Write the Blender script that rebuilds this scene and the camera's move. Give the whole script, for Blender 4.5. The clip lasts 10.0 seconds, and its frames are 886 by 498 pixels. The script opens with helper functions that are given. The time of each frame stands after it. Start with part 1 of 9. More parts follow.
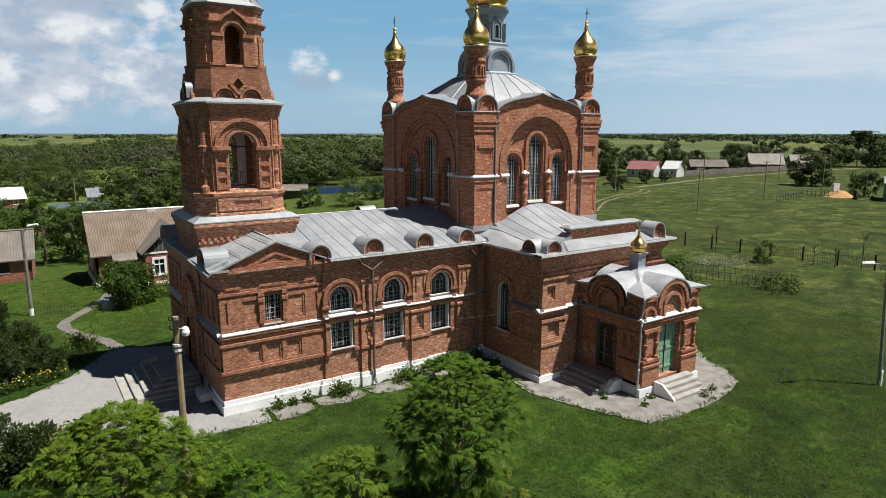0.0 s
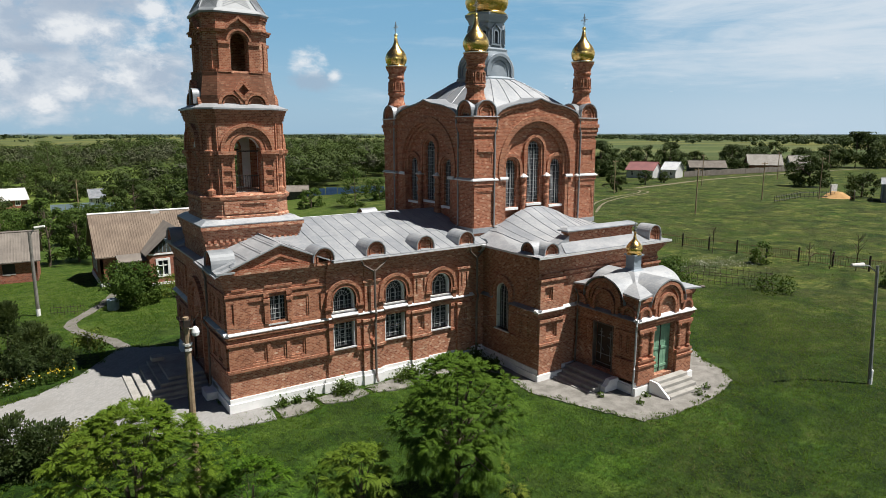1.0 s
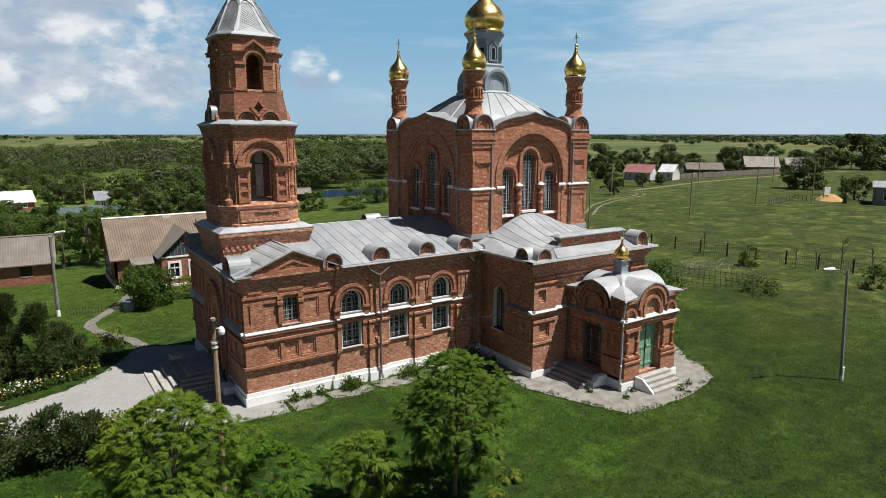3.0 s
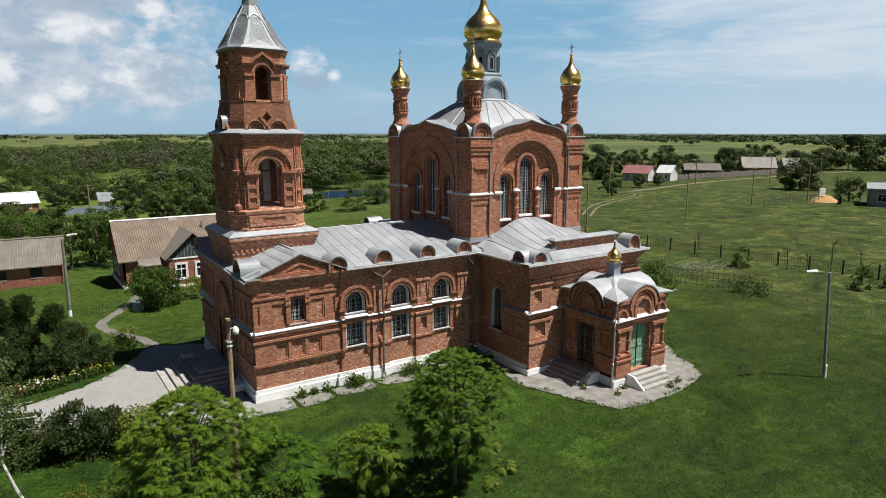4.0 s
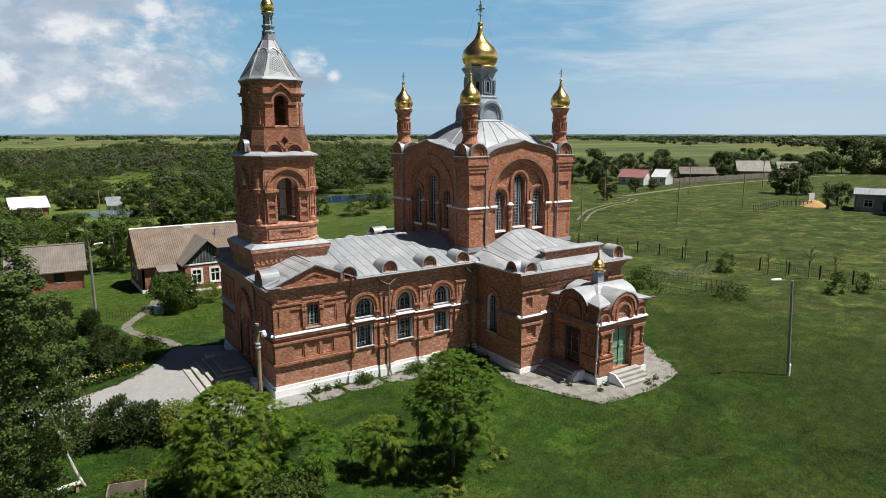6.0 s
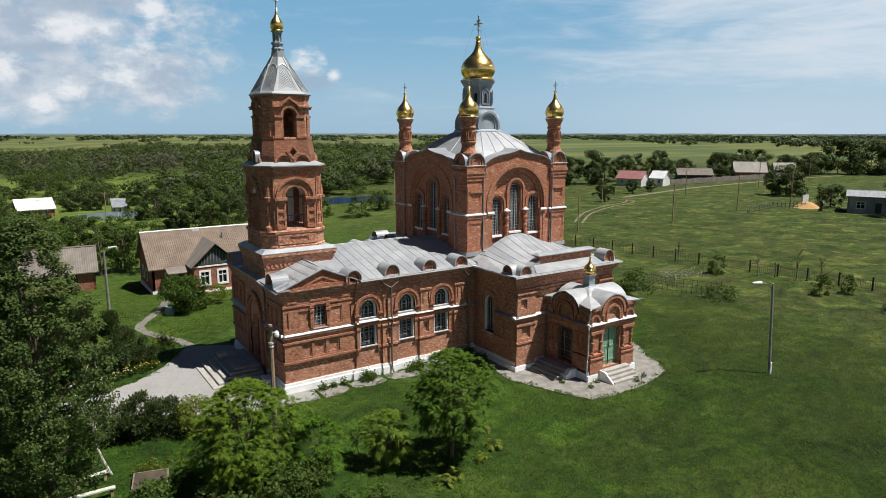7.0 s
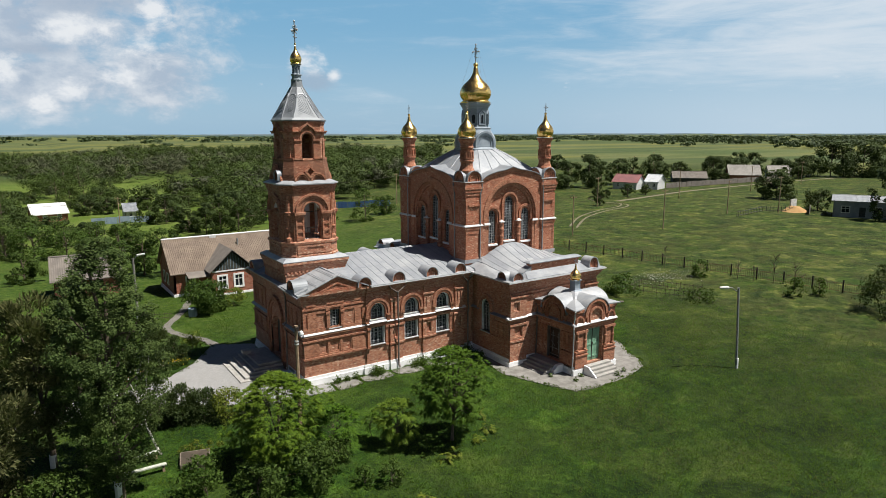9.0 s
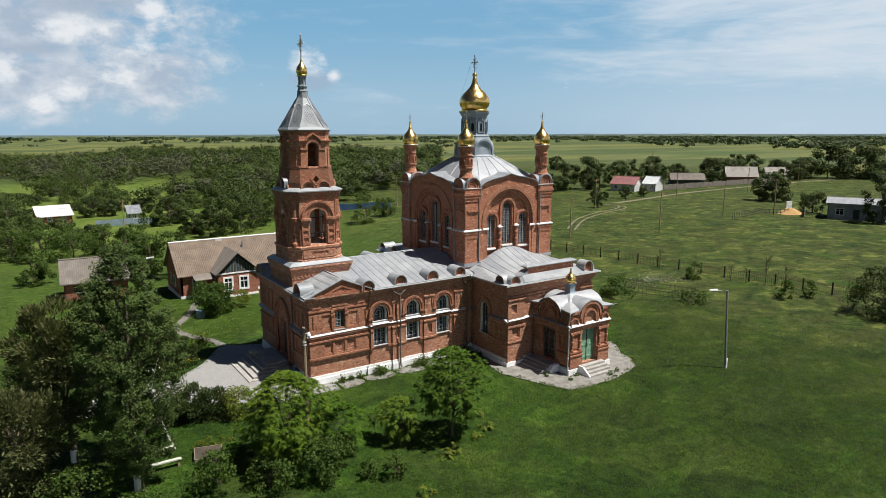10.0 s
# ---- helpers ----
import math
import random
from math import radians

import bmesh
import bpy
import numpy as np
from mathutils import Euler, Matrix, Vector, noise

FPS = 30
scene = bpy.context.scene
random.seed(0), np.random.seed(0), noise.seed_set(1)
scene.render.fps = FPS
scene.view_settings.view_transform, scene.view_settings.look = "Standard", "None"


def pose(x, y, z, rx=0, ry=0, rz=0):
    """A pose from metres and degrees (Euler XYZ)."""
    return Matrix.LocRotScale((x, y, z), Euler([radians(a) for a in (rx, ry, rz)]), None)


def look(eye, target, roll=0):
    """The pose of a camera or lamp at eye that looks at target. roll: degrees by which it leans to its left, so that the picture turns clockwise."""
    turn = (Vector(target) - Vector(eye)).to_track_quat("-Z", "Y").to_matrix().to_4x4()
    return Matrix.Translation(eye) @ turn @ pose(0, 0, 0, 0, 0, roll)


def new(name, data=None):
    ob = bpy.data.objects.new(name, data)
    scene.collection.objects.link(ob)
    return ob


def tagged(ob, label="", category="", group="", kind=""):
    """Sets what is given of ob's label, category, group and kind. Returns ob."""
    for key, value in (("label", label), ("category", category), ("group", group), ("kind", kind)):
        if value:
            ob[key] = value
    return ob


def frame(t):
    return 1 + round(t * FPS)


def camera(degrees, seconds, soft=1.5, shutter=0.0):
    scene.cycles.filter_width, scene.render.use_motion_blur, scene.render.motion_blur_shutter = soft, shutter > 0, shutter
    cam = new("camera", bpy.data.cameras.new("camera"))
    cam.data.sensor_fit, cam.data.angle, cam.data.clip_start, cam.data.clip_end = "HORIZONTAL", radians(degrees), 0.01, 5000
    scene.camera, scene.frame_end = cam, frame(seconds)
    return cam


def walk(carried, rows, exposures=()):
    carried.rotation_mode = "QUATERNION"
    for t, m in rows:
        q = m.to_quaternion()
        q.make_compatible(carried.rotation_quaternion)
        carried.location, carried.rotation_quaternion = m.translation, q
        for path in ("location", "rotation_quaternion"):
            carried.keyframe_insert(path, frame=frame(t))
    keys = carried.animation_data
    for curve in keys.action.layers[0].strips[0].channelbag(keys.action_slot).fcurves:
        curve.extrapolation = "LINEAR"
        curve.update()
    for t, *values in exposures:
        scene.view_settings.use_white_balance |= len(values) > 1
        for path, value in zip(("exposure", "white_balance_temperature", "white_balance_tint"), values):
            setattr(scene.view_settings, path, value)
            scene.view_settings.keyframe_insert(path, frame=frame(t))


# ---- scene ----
cam = camera(69.6, 10.0, 0.4)
PATH = [
    (0, (-6.748, -27.486, 12.419), (-5.655, -25.85, 12.059), -0.0),
    (0.5, (-6.944, -27.759, 12.522), (-5.85, -26.124, 12.163), 0.0),
    (1, (-7.171, -28.072, 12.642), (-6.078, -26.437, 12.283), 0.0),
    (1.5, (-7.428, -28.498, 12.804), (-6.336, -26.862, 12.445), 0.0),
    (2, (-7.707, -28.922, 12.977), (-6.614, -27.286, 12.618), 0.0),
    (2.5, (-8.064, -29.424, 13.14), (-6.971, -27.788, 12.782), -0.0),
    (4, (-9.303, -31.192, 13.822), (-8.209, -29.557, 13.462), 0.0),
    (4.5, (-9.765, -31.897, 14.066), (-8.671, -30.262, 13.707), 0.0),
    (5, (-10.263, -32.616, 14.391), (-9.169, -30.981, 14.032), 0.0),
    (5.5, (-10.784, -33.367, 14.754), (-9.689, -31.732, 14.396), -0.0),
    (7, (-12.542, -36.025, 15.874), (-11.447, -34.39, 15.513), -0.0),
    (7.5, (-13.148, -36.981, 16.277), (-12.054, -35.346, 15.917), -0.1),
    (8, (-13.849, -38.015, 16.635), (-12.754, -36.38, 16.275), -0.1),
    (8.5, (-14.578, -39.027, 17.003), (-13.483, -37.392, 16.643), -0.1),
    (9, (-15.26, -40.005, 17.392), (-14.166, -38.369, 17.031), -0.1),
    (9.5, (-15.836, -40.835, 17.769), (-14.742, -39.2, 17.409), -0.1),
    (10, (-16.279, -41.479, 18.04), (-15.185, -39.844, 17.68), -0.1),
]
walk(cam, [(t, look(eye, target, roll)) for t, eye, target, roll in PATH])

# ---- light ----
SUN_AZ, SUN_EL = (0.696, -0.718), radians(64.6)
world = bpy.data.worlds.new("world")
scene.world = world
world.use_nodes = True


class Nodes:
    """Small helper that writes node trees."""

    def __init__(self, tree):
        self.t = tree
        tree.nodes.clear()

    def n(self, kind, _none=None, **inputs):
        node = self.t.nodes.new(kind)
        for key, value in inputs.items():
            self.put(node, key, value)
        return node

    def put(self, node, key, value):
        sock = node.inputs[int(key[1:])] if key[0] == "i" and key[1:].isdigit() else node.inputs[key.replace("_", " ")]
        if isinstance(value, bpy.types.NodeSocket):
            self.t.links.new(value, sock)
        else:
            sock.default_value = value

    def math(self, op, a, b=0.0, clamp=False):
        node = self.n("ShaderNodeMath", None, i0=a, i1=b)
        node.operation, node.use_clamp = op, clamp
        return node.outputs[0]

    def vec(self, op, a, b=(0, 0, 0)):
        node = self.n("ShaderNodeVectorMath", None, i0=a)
        node.operation = op
        self.put(node, "i1", b)
        return node

    def mix(self, f, a, b, blend="MIX"):
        node = self.n("ShaderNodeMix")
        node.data_type, node.blend_type = "RGBA", blend
        for sock, value in ((node.inputs[0], f), (node.inputs[6], a), (node.inputs[7], b)):
            if isinstance(value, bpy.types.NodeSocket):
                self.t.links.new(value, sock)
            else:
                sock.default_value = value if not isinstance(value, tuple) or len(value) == 4 else (*value, 1)
        return node.outputs[2]

    def ramp(self, f, stops, mode="LINEAR"):
        node = self.n("ShaderNodeValToRGB", None, Fac=f)
        node.color_ramp.interpolation = mode
        el = node.color_ramp.elements
        while len(el) < len(stops):
            el.new(0.5)
        for e, (p, c) in zip(el, stops):
            e.position = p
            e.color = (*c, 1) if isinstance(c, tuple) else (c, c, c, 1)
        return node.outputs[0]

    def noise(self, vector, scale, detail=4.0, rough=0.55, distortion=0.0):
        return self.n("ShaderNodeTexNoise", None, Vector=vector, Scale=scale, Detail=detail, Roughness=rough, Distortion=distortion).outputs[0]

    def step(self, f, lo, hi):
        node = self.n("ShaderNodeMapRange", None, Value=f, From_Min=lo, From_Max=hi)
        node.interpolation_type = "SMOOTHSTEP"
        return node.outputs[0]


w = Nodes(world.node_tree)
dome = w.n("ShaderNodeTexSky")
dome.sky_type, dome.sun_disc, dome.sun_elevation = "NISHITA", False, SUN_EL
dome.sun_rotation = math.atan2(SUN_AZ[0], SUN_AZ[1])
dome.altitude, dome.air_density, dome.dust_density, dome.ozone_density = 100.0, 1.0, 1.2, 1.6
sky = dome.outputs[0]
ray = w.n("ShaderNodeTexCoord").outputs["Generated"]
sep = w.n("ShaderNodeSeparateXYZ", None, Vector=ray).outputs
def lens_sum(items, op):
    """Folds a list of numbers into one."""
    out = items[0]
    for item in items[1:]:
        out = w.math(op, out, item)
    return out


# places in the sky, as slopes sideways and upwards from the north-east
ahead, aside = (math.sin(radians(33.7)), math.cos(radians(33.7)), 0.0), (math.cos(radians(33.7)), -math.sin(radians(33.7)), 0.0)
depth = w.math("MAXIMUM", w.vec("DOT_PRODUCT", ray, ahead).outputs["Value"], 0.08)
su = w.math("DIVIDE", w.vec("DOT_PRODUCT", ray, aside).outputs["Value"], depth)
sv = w.math("DIVIDE", sep[2], depth)


def puffball(u, v, a, b):
    """1 in the middle of an oval of the sky, 0 on its rim, less outside."""
    x = w.math("DIVIDE", w.math("SUBTRACT", su, u), a)
    y = w.math("DIVIDE", w.math("SUBTRACT", sv, v), b)
    d = w.math("ADD", w.math("MULTIPLY", x, x), w.math("MULTIPLY", y, y))
    return w.math("MAXIMUM", w.math("SUBTRACT", 1.0, w.math("SQRT", d)), -1.0)


tall = w.vec("MULTIPLY", ray, (1.0, 1.0, 1.6)).outputs[0]
wide = w.vec("MULTIPLY", ray, (1.0, 1.0, 4.2)).outputs[0]
lump = w.noise(tall, 17.0, 11.0, 0.58, 0.35)
fluff = w.noise(tall, 46.0, 8.0, 0.62, 0.2)
rough = w.math("ADD", w.math("MULTIPLY", w.math("SUBTRACT", lump, 0.5), 1.9), w.math("MULTIPLY", w.math("SUBTRACT", fluff, 0.5), 0.7))
# the white puffs, the broad grey bank behind them, its dark base
puffs = lens_sum([puffball(*p) for p in ((-0.562, 0.062, 0.036, 0.026), (-0.612, 0.045, 0.030, 0.018), (-0.203, 0.106, 0.036, 0.026), (-0.163, 0.085, 0.013, 0.011),
                                         (-0.430, 0.178, 0.030, 0.036), (-0.49, 0.085, 0.050, 0.020), (-0.66, 0.10, 0.05, 0.035), (-0.428, 0.10, 0.020, 0.014), (-0.56, 0.150, 0.09, 0.030), (-0.45, 0.130, 0.05, 0.024))], "MAXIMUM")
white = w.math("MULTIPLY", w.step(w.math("ADD", puffs, w.math("MULTIPLY", rough, 1.25)), 0.0, 0.95), 0.85)
bulk = lens_sum([puffball(*p) for p in ((-0.67, 0.16, 0.25, 0.085), (-0.62, 0.08, 0.20, 0.05), (-0.44, 0.085, 0.085, 0.05), (-0.95, 0.2, 0.3, 0.16))], "MAXIMUM")
grey = w.math("MULTIPLY", w.step(w.math("ADD", bulk, w.math("MULTIPLY", rough, 1.1)), -0.55, 0.55), 0.9)
base = w.step(w.math("ADD", lens_sum([puffball(-0.53, 0.195, 0.13, 0.032), puffball(-0.20, 0.078, 0.04, 0.016), puffball(-0.62, 0.125, 0.08, 0.014)], "MAXIMUM"), w.math("MULTIPLY", rough, 1.1)), -0.1, 0.8)
# thin high cloud that thickens to the east
veil = w.noise(wide, 3.0, 9.0, 0.60, 0.6)
strand = w.noise(w.vec("MULTIPLY", ray, (1.0, 1.0, 7.0)).outputs[0], 7.0, 8.0, 0.62, 0.5)
east = w.step(su, -0.02, 0.55)
band = w.math("MULTIPLY", east, w.step(sv, 0.035, 0.10))
thin = w.math("ADD", w.math("MULTIPLY", w.math("SUBTRACT", veil, 0.5), 1.3), w.math("MULTIPLY", w.math("SUBTRACT", strand, 0.5), 0.9))
cirrus = w.math("MULTIPLY", w.step(w.math("ADD", thin, w.math("MULTIPLY", band, 0.68)), 0.04, 0.80), w.math("MULTIPLY", w.step(sep[2], 0.55, 0.26), 0.88))
flock = w.math("MULTIPLY", w.step(w.noise(w.vec("MULTIPLY", ray, (1.0, 1.0, 2.6)).outputs[0], 26.0, 6.0, 0.55), 0.66, 0.76), w.math("MULTIPLY", w.step(sv, 0.02, 0.05), w.step(sv, 0.11, 0.07)))
low = w.step(sep[2], 0.17, 0.0)
haze = w.math("MULTIPLY", low, w.math("ADD", 0.36, w.math("MULTIPLY", east, 0.42)))
front = w.step(w.vec("DOT_PRODUCT", ray, ahead).outputs["Value"], -0.1, 0.5)
milky = w.math("MULTIPLY", w.step(sep[2], 0.50, 0.22), front)
deep = w.mix(milky, w.mix(1.0, sky, (0.125, 0.18, 0.30), "MULTIPLY"), w.mix(0.6, sky, (3.7, 8.6, 13.0)))
air = w.mix(haze, deep, (8.8, 10.7, 12.4))
air = w.mix(cirrus, air, (10.6, 11.7, 12.8))
air = w.mix(w.math("MULTIPLY", flock, 0.35), air, (11.0, 11.9, 12.8))
air = w.mix(w.math("MULTIPLY", grey, front), air, w.ramp(w.math("ADD", lump, w.math("MULTIPLY", w.math("SUBTRACT", fluff, 0.5), 0.5)), [(0.36, (6.6, 7.8, 9.5)), (0.68, (10.4, 11.1, 12.0))]))
air = w.mix(w.math("MULTIPLY", base, 0.62), air, (5.6, 6.9, 8.7))
air = w.mix(w.math("MULTIPLY", white, front), air, w.ramp(w.math("ADD", fluff, w.math("MULTIPLY", puffs, 0.25)), [(0.36, (8.6, 9.7, 11.2)), (0.68, (13.0, 13.4, 13.8))]))
w.n("ShaderNodeOutputWorld", None, Surface=w.n("ShaderNodeBackground", None, Color=air, Strength=0.0425).outputs[0])

lamp = bpy.data.lights.new("sun", "SUN")
lamp.energy, lamp.angle, lamp.color = 5.0, radians(0.53), (1.0, 0.95, 0.87)
sun = new("sun", lamp)
sun.matrix_world = look((SUN_AZ[0] * 50, SUN_AZ[1] * 50, math.tan(SUN_EL) * 50), (0, 0, 0))
scene.view_settings.exposure = 0.60


# ---- materials ----
def material(name):
    m = bpy.data.materials.new(name)
    m.use_nodes = True
    k = Nodes(m.node_tree)
    k.pos = k.n("ShaderNodeNewGeometry").outputs["Position"]
    return m, k


def finish(k, color, rough=0.8, metal=0.0, bump=None, strength=0.3, distance=0.02, spec=0.5, **more):
    b = k.n("ShaderNodeBsdfPrincipled", None, Base_Color=color if not isinstance(color, tuple) or len(color) == 4 else (*color, 1),
            Roughness=rough, Metallic=metal, **more)
    b.inputs["Specular IOR Level"].default_value = spec
    if bump is not None:
        k.put(b, "Normal", k.n("ShaderNodeBump", None, Strength=strength, Distance=distance, Height=bump).outputs[0])
    k.n("ShaderNodeOutputMaterial", None, Surface=b.outputs[0])
    return b


def wall_uv(k):
    """Lengths along a wall and up it, whichever way the wall faces."""
    p = k.n("ShaderNodeSeparateXYZ", None, Vector=k.pos).outputs
    g = k.n("ShaderNodeNewGeometry").outputs["True Normal"]
    q = k.n("ShaderNodeSeparateXYZ", None, Vector=g).outputs
    ax, ay, az = (k.math("ABSOLUTE", q[i]) for i in range(3))
    side = k.math("GREATER_THAN", ax, ay)
    top = k.math("GREATER_THAN", az, 0.75)
    u = k.math("ADD", k.math("MULTIPLY", p[1], side), k.math("MULTIPLY", p[0], k.math("SUBTRACT", 1.0, side)))
    v = k.math("ADD", k.math("MULTIPLY", p[1], top), k.math("MULTIPLY", p[2], k.math("SUBTRACT", 1.0, top)))
    return u, v


def cells(k, u, v, wide, high, joint):
    """Running bond: a random number for each piece and 1 on the joints."""
    row = k.math("FLOOR", k.math("DIVIDE", v, high))
    uu = k.math("ADD", k.math("DIVIDE", u, wide), k.math("MULTIPLY", k.math("FLOORED_MODULO", row, 2.0), 0.5))
    cell = k.n("ShaderNodeCombineXYZ", None, X=k.math("FLOOR", uu), Y=row).outputs[0]
    white = k.n("ShaderNodeTexWhiteNoise", None, Vector=cell)
    white.noise_dimensions = "2D"
    rnd = white.outputs["Value"]
    fu = k.math("MULTIPLY", k.math("PINGPONG", uu, 0.5), wide)
    fv = k.math("MULTIPLY", k.math("PINGPONG", k.math("DIVIDE", v, high), 0.5), high)
    return rnd, k.math("LESS_THAN", k.math("MINIMUM", fu, fv), joint)


def brick(name, ramp, mortar, red=0.35, soot=0.55):
    m, k = material(name)
    u, v = wall_uv(k)
    rnd, joint = cells(k, u, v, 0.150, 0.076, 0.006)
    base = k.ramp(rnd, ramp)
    big = k.noise(k.pos, 0.42, 5.0, 0.6)
    mid = k.noise(k.pos, 2.6, 4.0, 0.65)
    # repairs in redder brick, soot, and lime that has bled out
    base = k.mix(k.math("MULTIPLY", k.step(k.noise(k.vec("ADD", k.pos, (7.0, 3.0, 1.0)).outputs[0], 0.5, 4.0, 0.6), 0.48, 0.62), red), base, k.mix(0.45, base, (0.36, 0.085, 0.045)))
    base = k.mix(k.math("MULTIPLY", k.step(big, 0.46, 0.72), soot), base, k.mix(0.4, base, (0.075, 0.036, 0.028)))
    base = k.mix(k.math("MULTIPLY", k.step(mid, 0.54, 0.8), 0.30), base, (0.44, 0.30, 0.21))
    course = k.noise(k.vec("MULTIPLY", k.pos, (1.7, 1.7, 10.0)).outputs[0], 1.0, 5.0, 0.72)
    base = k.mix(k.math("MULTIPLY", k.step(course, 0.52, 0.68), 0.36), base, k.mix(0.3, (0.075, 0.034, 0.024), base))
    base = k.mix(k.math("MULTIPLY", k.step(course, 0.42, 0.26), 0.18), base, (0.48, 0.28, 0.17))
    base = k.mix(k.math("MULTIPLY", joint, 0.8), base, mortar)
    fine = k.noise(k.pos, 34.0, 3.0)
    h = k.math("SUBTRACT", k.math("MULTIPLY", fine, 0.5), k.math("MULTIPLY", joint, 0.7))
    h = k.math("ADD", h, k.math("MULTIPLY", rnd, 0.35))
    finish(k, base, 0.9, bump=h, strength=0.4, distance=0.010, spec=0.25)
    return m


BRICK = brick("old_brick", [(0.0, (0.21, 0.078, 0.048)), (0.18, (0.305, 0.117, 0.069)), (0.5, (0.38, 0.158, 0.093)), (0.78, (0.445, 0.213, 0.130)), (0.93, (0.49, 0.275, 0.175)), (1.0, (0.60, 0.43, 0.31))], (0.45, 0.32, 0.24))
BRICK_RED = brick("red_brick", [(0.0, (0.20, 0.064, 0.036)), (0.25, (0.28, 0.092, 0.051)), (0.55, (0.35, 0.124, 0.069)), (0.85, (0.40, 0.160, 0.092)), (0.95, (0.46, 0.23, 0.145)), (1.0, (0.58, 0.40, 0.28))], (0.47, 0.31, 0.22), 0.2, 0.4)
BRICK_DARK = brick("sooty_brick", [(0.0, (0.15, 0.066, 0.042)), (0.4, (0.19, 0.084, 0.051)), (0.85, (0.235, 0.105, 0.064)), (1.0, (0.33, 0.185, 0.12))], (0.17, 0.11, 0.075))
BRICK_TRIM = brick("moulded_brick", [(0.0, (0.19, 0.072, 0.043)), (0.5, (0.32, 0.125, 0.070)), (1.0, (0.43, 0.205, 0.122))], (0.40, 0.26, 0.185))
BRICK_FAR = brick("house_brick", [(0.0, (0.16, 0.05, 0.03)), (0.5, (0.30, 0.095, 0.06)), (1.0, (0.36, 0.14, 0.09))], (0.34, 0.27, 0.22))


def plain(name, a, b, scale=2.0, rough=0.7, metal=0.0, strength=0.2, spec=0.5, fine=30.0):
    """A surface whose colour wanders between two tones at two scales."""
    m, k = material(name)
    f = k.math("ADD", k.math("MULTIPLY", k.noise(k.pos, scale, 5.0, 0.6), 0.65), k.math("MULTIPLY", k.noise(k.pos, fine, 3.0), 0.35))
    c = k.mix(k.step(f, 0.36, 0.64), a, b)
    finish(k, c, k.n("ShaderNodeMapRange", None, Value=f, From_Min=0.3, From_Max=0.7, To_Min=rough - 0.08, To_Max=min(rough + 0.08, 1)).outputs[0],
           metal, bump=f, strength=strength, distance=0.01, spec=spec)
    return m




def sheet_metal(name, a, b, rough=0.55, metal=0.25):
    """Galvanised sheets: each one weathered to its own grey, with streaks down the slope."""
    m, k = material(name)
    own = k.n("ShaderNodeObjectInfo").outputs["Random"]
    f = k.math("ADD", k.math("MULTIPLY", k.noise(k.pos, 0.9, 5.0, 0.62), 0.6), k.math("MULTIPLY", k.noise(k.pos, 9.0, 3.0), 0.4))
    c = k.mix(k.step(f, 0.36, 0.66), a, b)
    c = k.mix(1.0, c, k.ramp(own, [(0.0, (0.84, 0.85, 0.87)), (1.0, (1.08, 1.07, 1.06))]), "MULTIPLY")
    streak = k.noise(k.vec("MULTIPLY", k.pos, (3.5, 0.5, 0.8)).outputs[0], 1.0, 5.0, 0.65)
    c = k.mix(k.math("MULTIPLY", k.step(streak, 0.55, 0.75), 0.28), c, (0.20, 0.19, 0.18))
    c = k.mix(k.math("MULTIPLY", k.step(k.noise(k.pos, 1.7, 6.0, 0.7), 0.62, 0.75), 0.22), c, (0.26, 0.19, 0.14))
    finish(k, c, k.n("ShaderNodeMapRange", None, Value=f, From_Min=0.3, From_Max=0.7, To_Min=rough - 0.1, To_Max=rough + 0.1).outputs[0],
           metal, bump=f, strength=0.22, distance=0.012)
    return m


ROOF = sheet_metal("galvanised_roof", (0.25, 0.27, 0.295), (0.37, 0.385, 0.405))
ROOF_DARK = plain("weathered_tin", (0.170, 0.187, 0.212), (0.289, 0.306, 0.332), 1.6, 0.5, 0.3, 0.15)
LEDGE = plain("whitened_tin", (0.52, 0.53, 0.55), (0.68, 0.68, 0.68), 1.7, 0.5, 0.15, 0.15)
WHITE = plain("whitewash", (0.72, 0.73, 0.74), (0.86, 0.865, 0.87), 1.5, 0.85, 0.0, 0.35)
PLASTER = plain("peeling_plaster", (0.42, 0.42, 0.41), (0.66, 0.66, 0.65), 2.2, 0.9, 0.0, 0.4)
BLUEGREY = plain("blue_grey_paint", (0.20, 0.245, 0.29), (0.28, 0.325, 0.37), 1.5, 0.45, 0.1, 0.1)
IRON = plain("painted_iron", (0.200, 0.208, 0.216), (0.304, 0.312, 0.320), 5.0, 0.55, 0.3, 0.2)
DARKFRAME = plain("dark_frame_paint", (0.05, 0.05, 0.05), (0.10, 0.10, 0.10), 4.0, 0.7)
GRILLE = plain("grey_grille", (0.34, 0.36, 0.38), (0.48, 0.50, 0.52), 5.0, 0.55, 0.2, 0.2)
BLACK = plain("black_iron", (0.018, 0.016, 0.015), (0.05, 0.035, 0.028), 6.0, 0.6, 0.3, 0.2)
CONCRETE = plain("worn_concrete", (0.125, 0.120, 0.108), (0.235, 0.227, 0.212), 1.6, 0.92, 0.0, 0.5)
STEP = plain("step_concrete", (0.240, 0.232, 0.216), (0.352, 0.340, 0.320), 2.0, 0.9, 0.0, 0.5)
GREY_BOARD = plain("weathered_board", (0.10, 0.085, 0.065), (0.20, 0.17, 0.13), 5.0, 0.9, 0.0, 0.5)
TIMBER = plain("grey_timber", (0.20, 0.14, 0.085), (0.33, 0.25, 0.16), 4.0, 0.85, 0.0, 0.5)
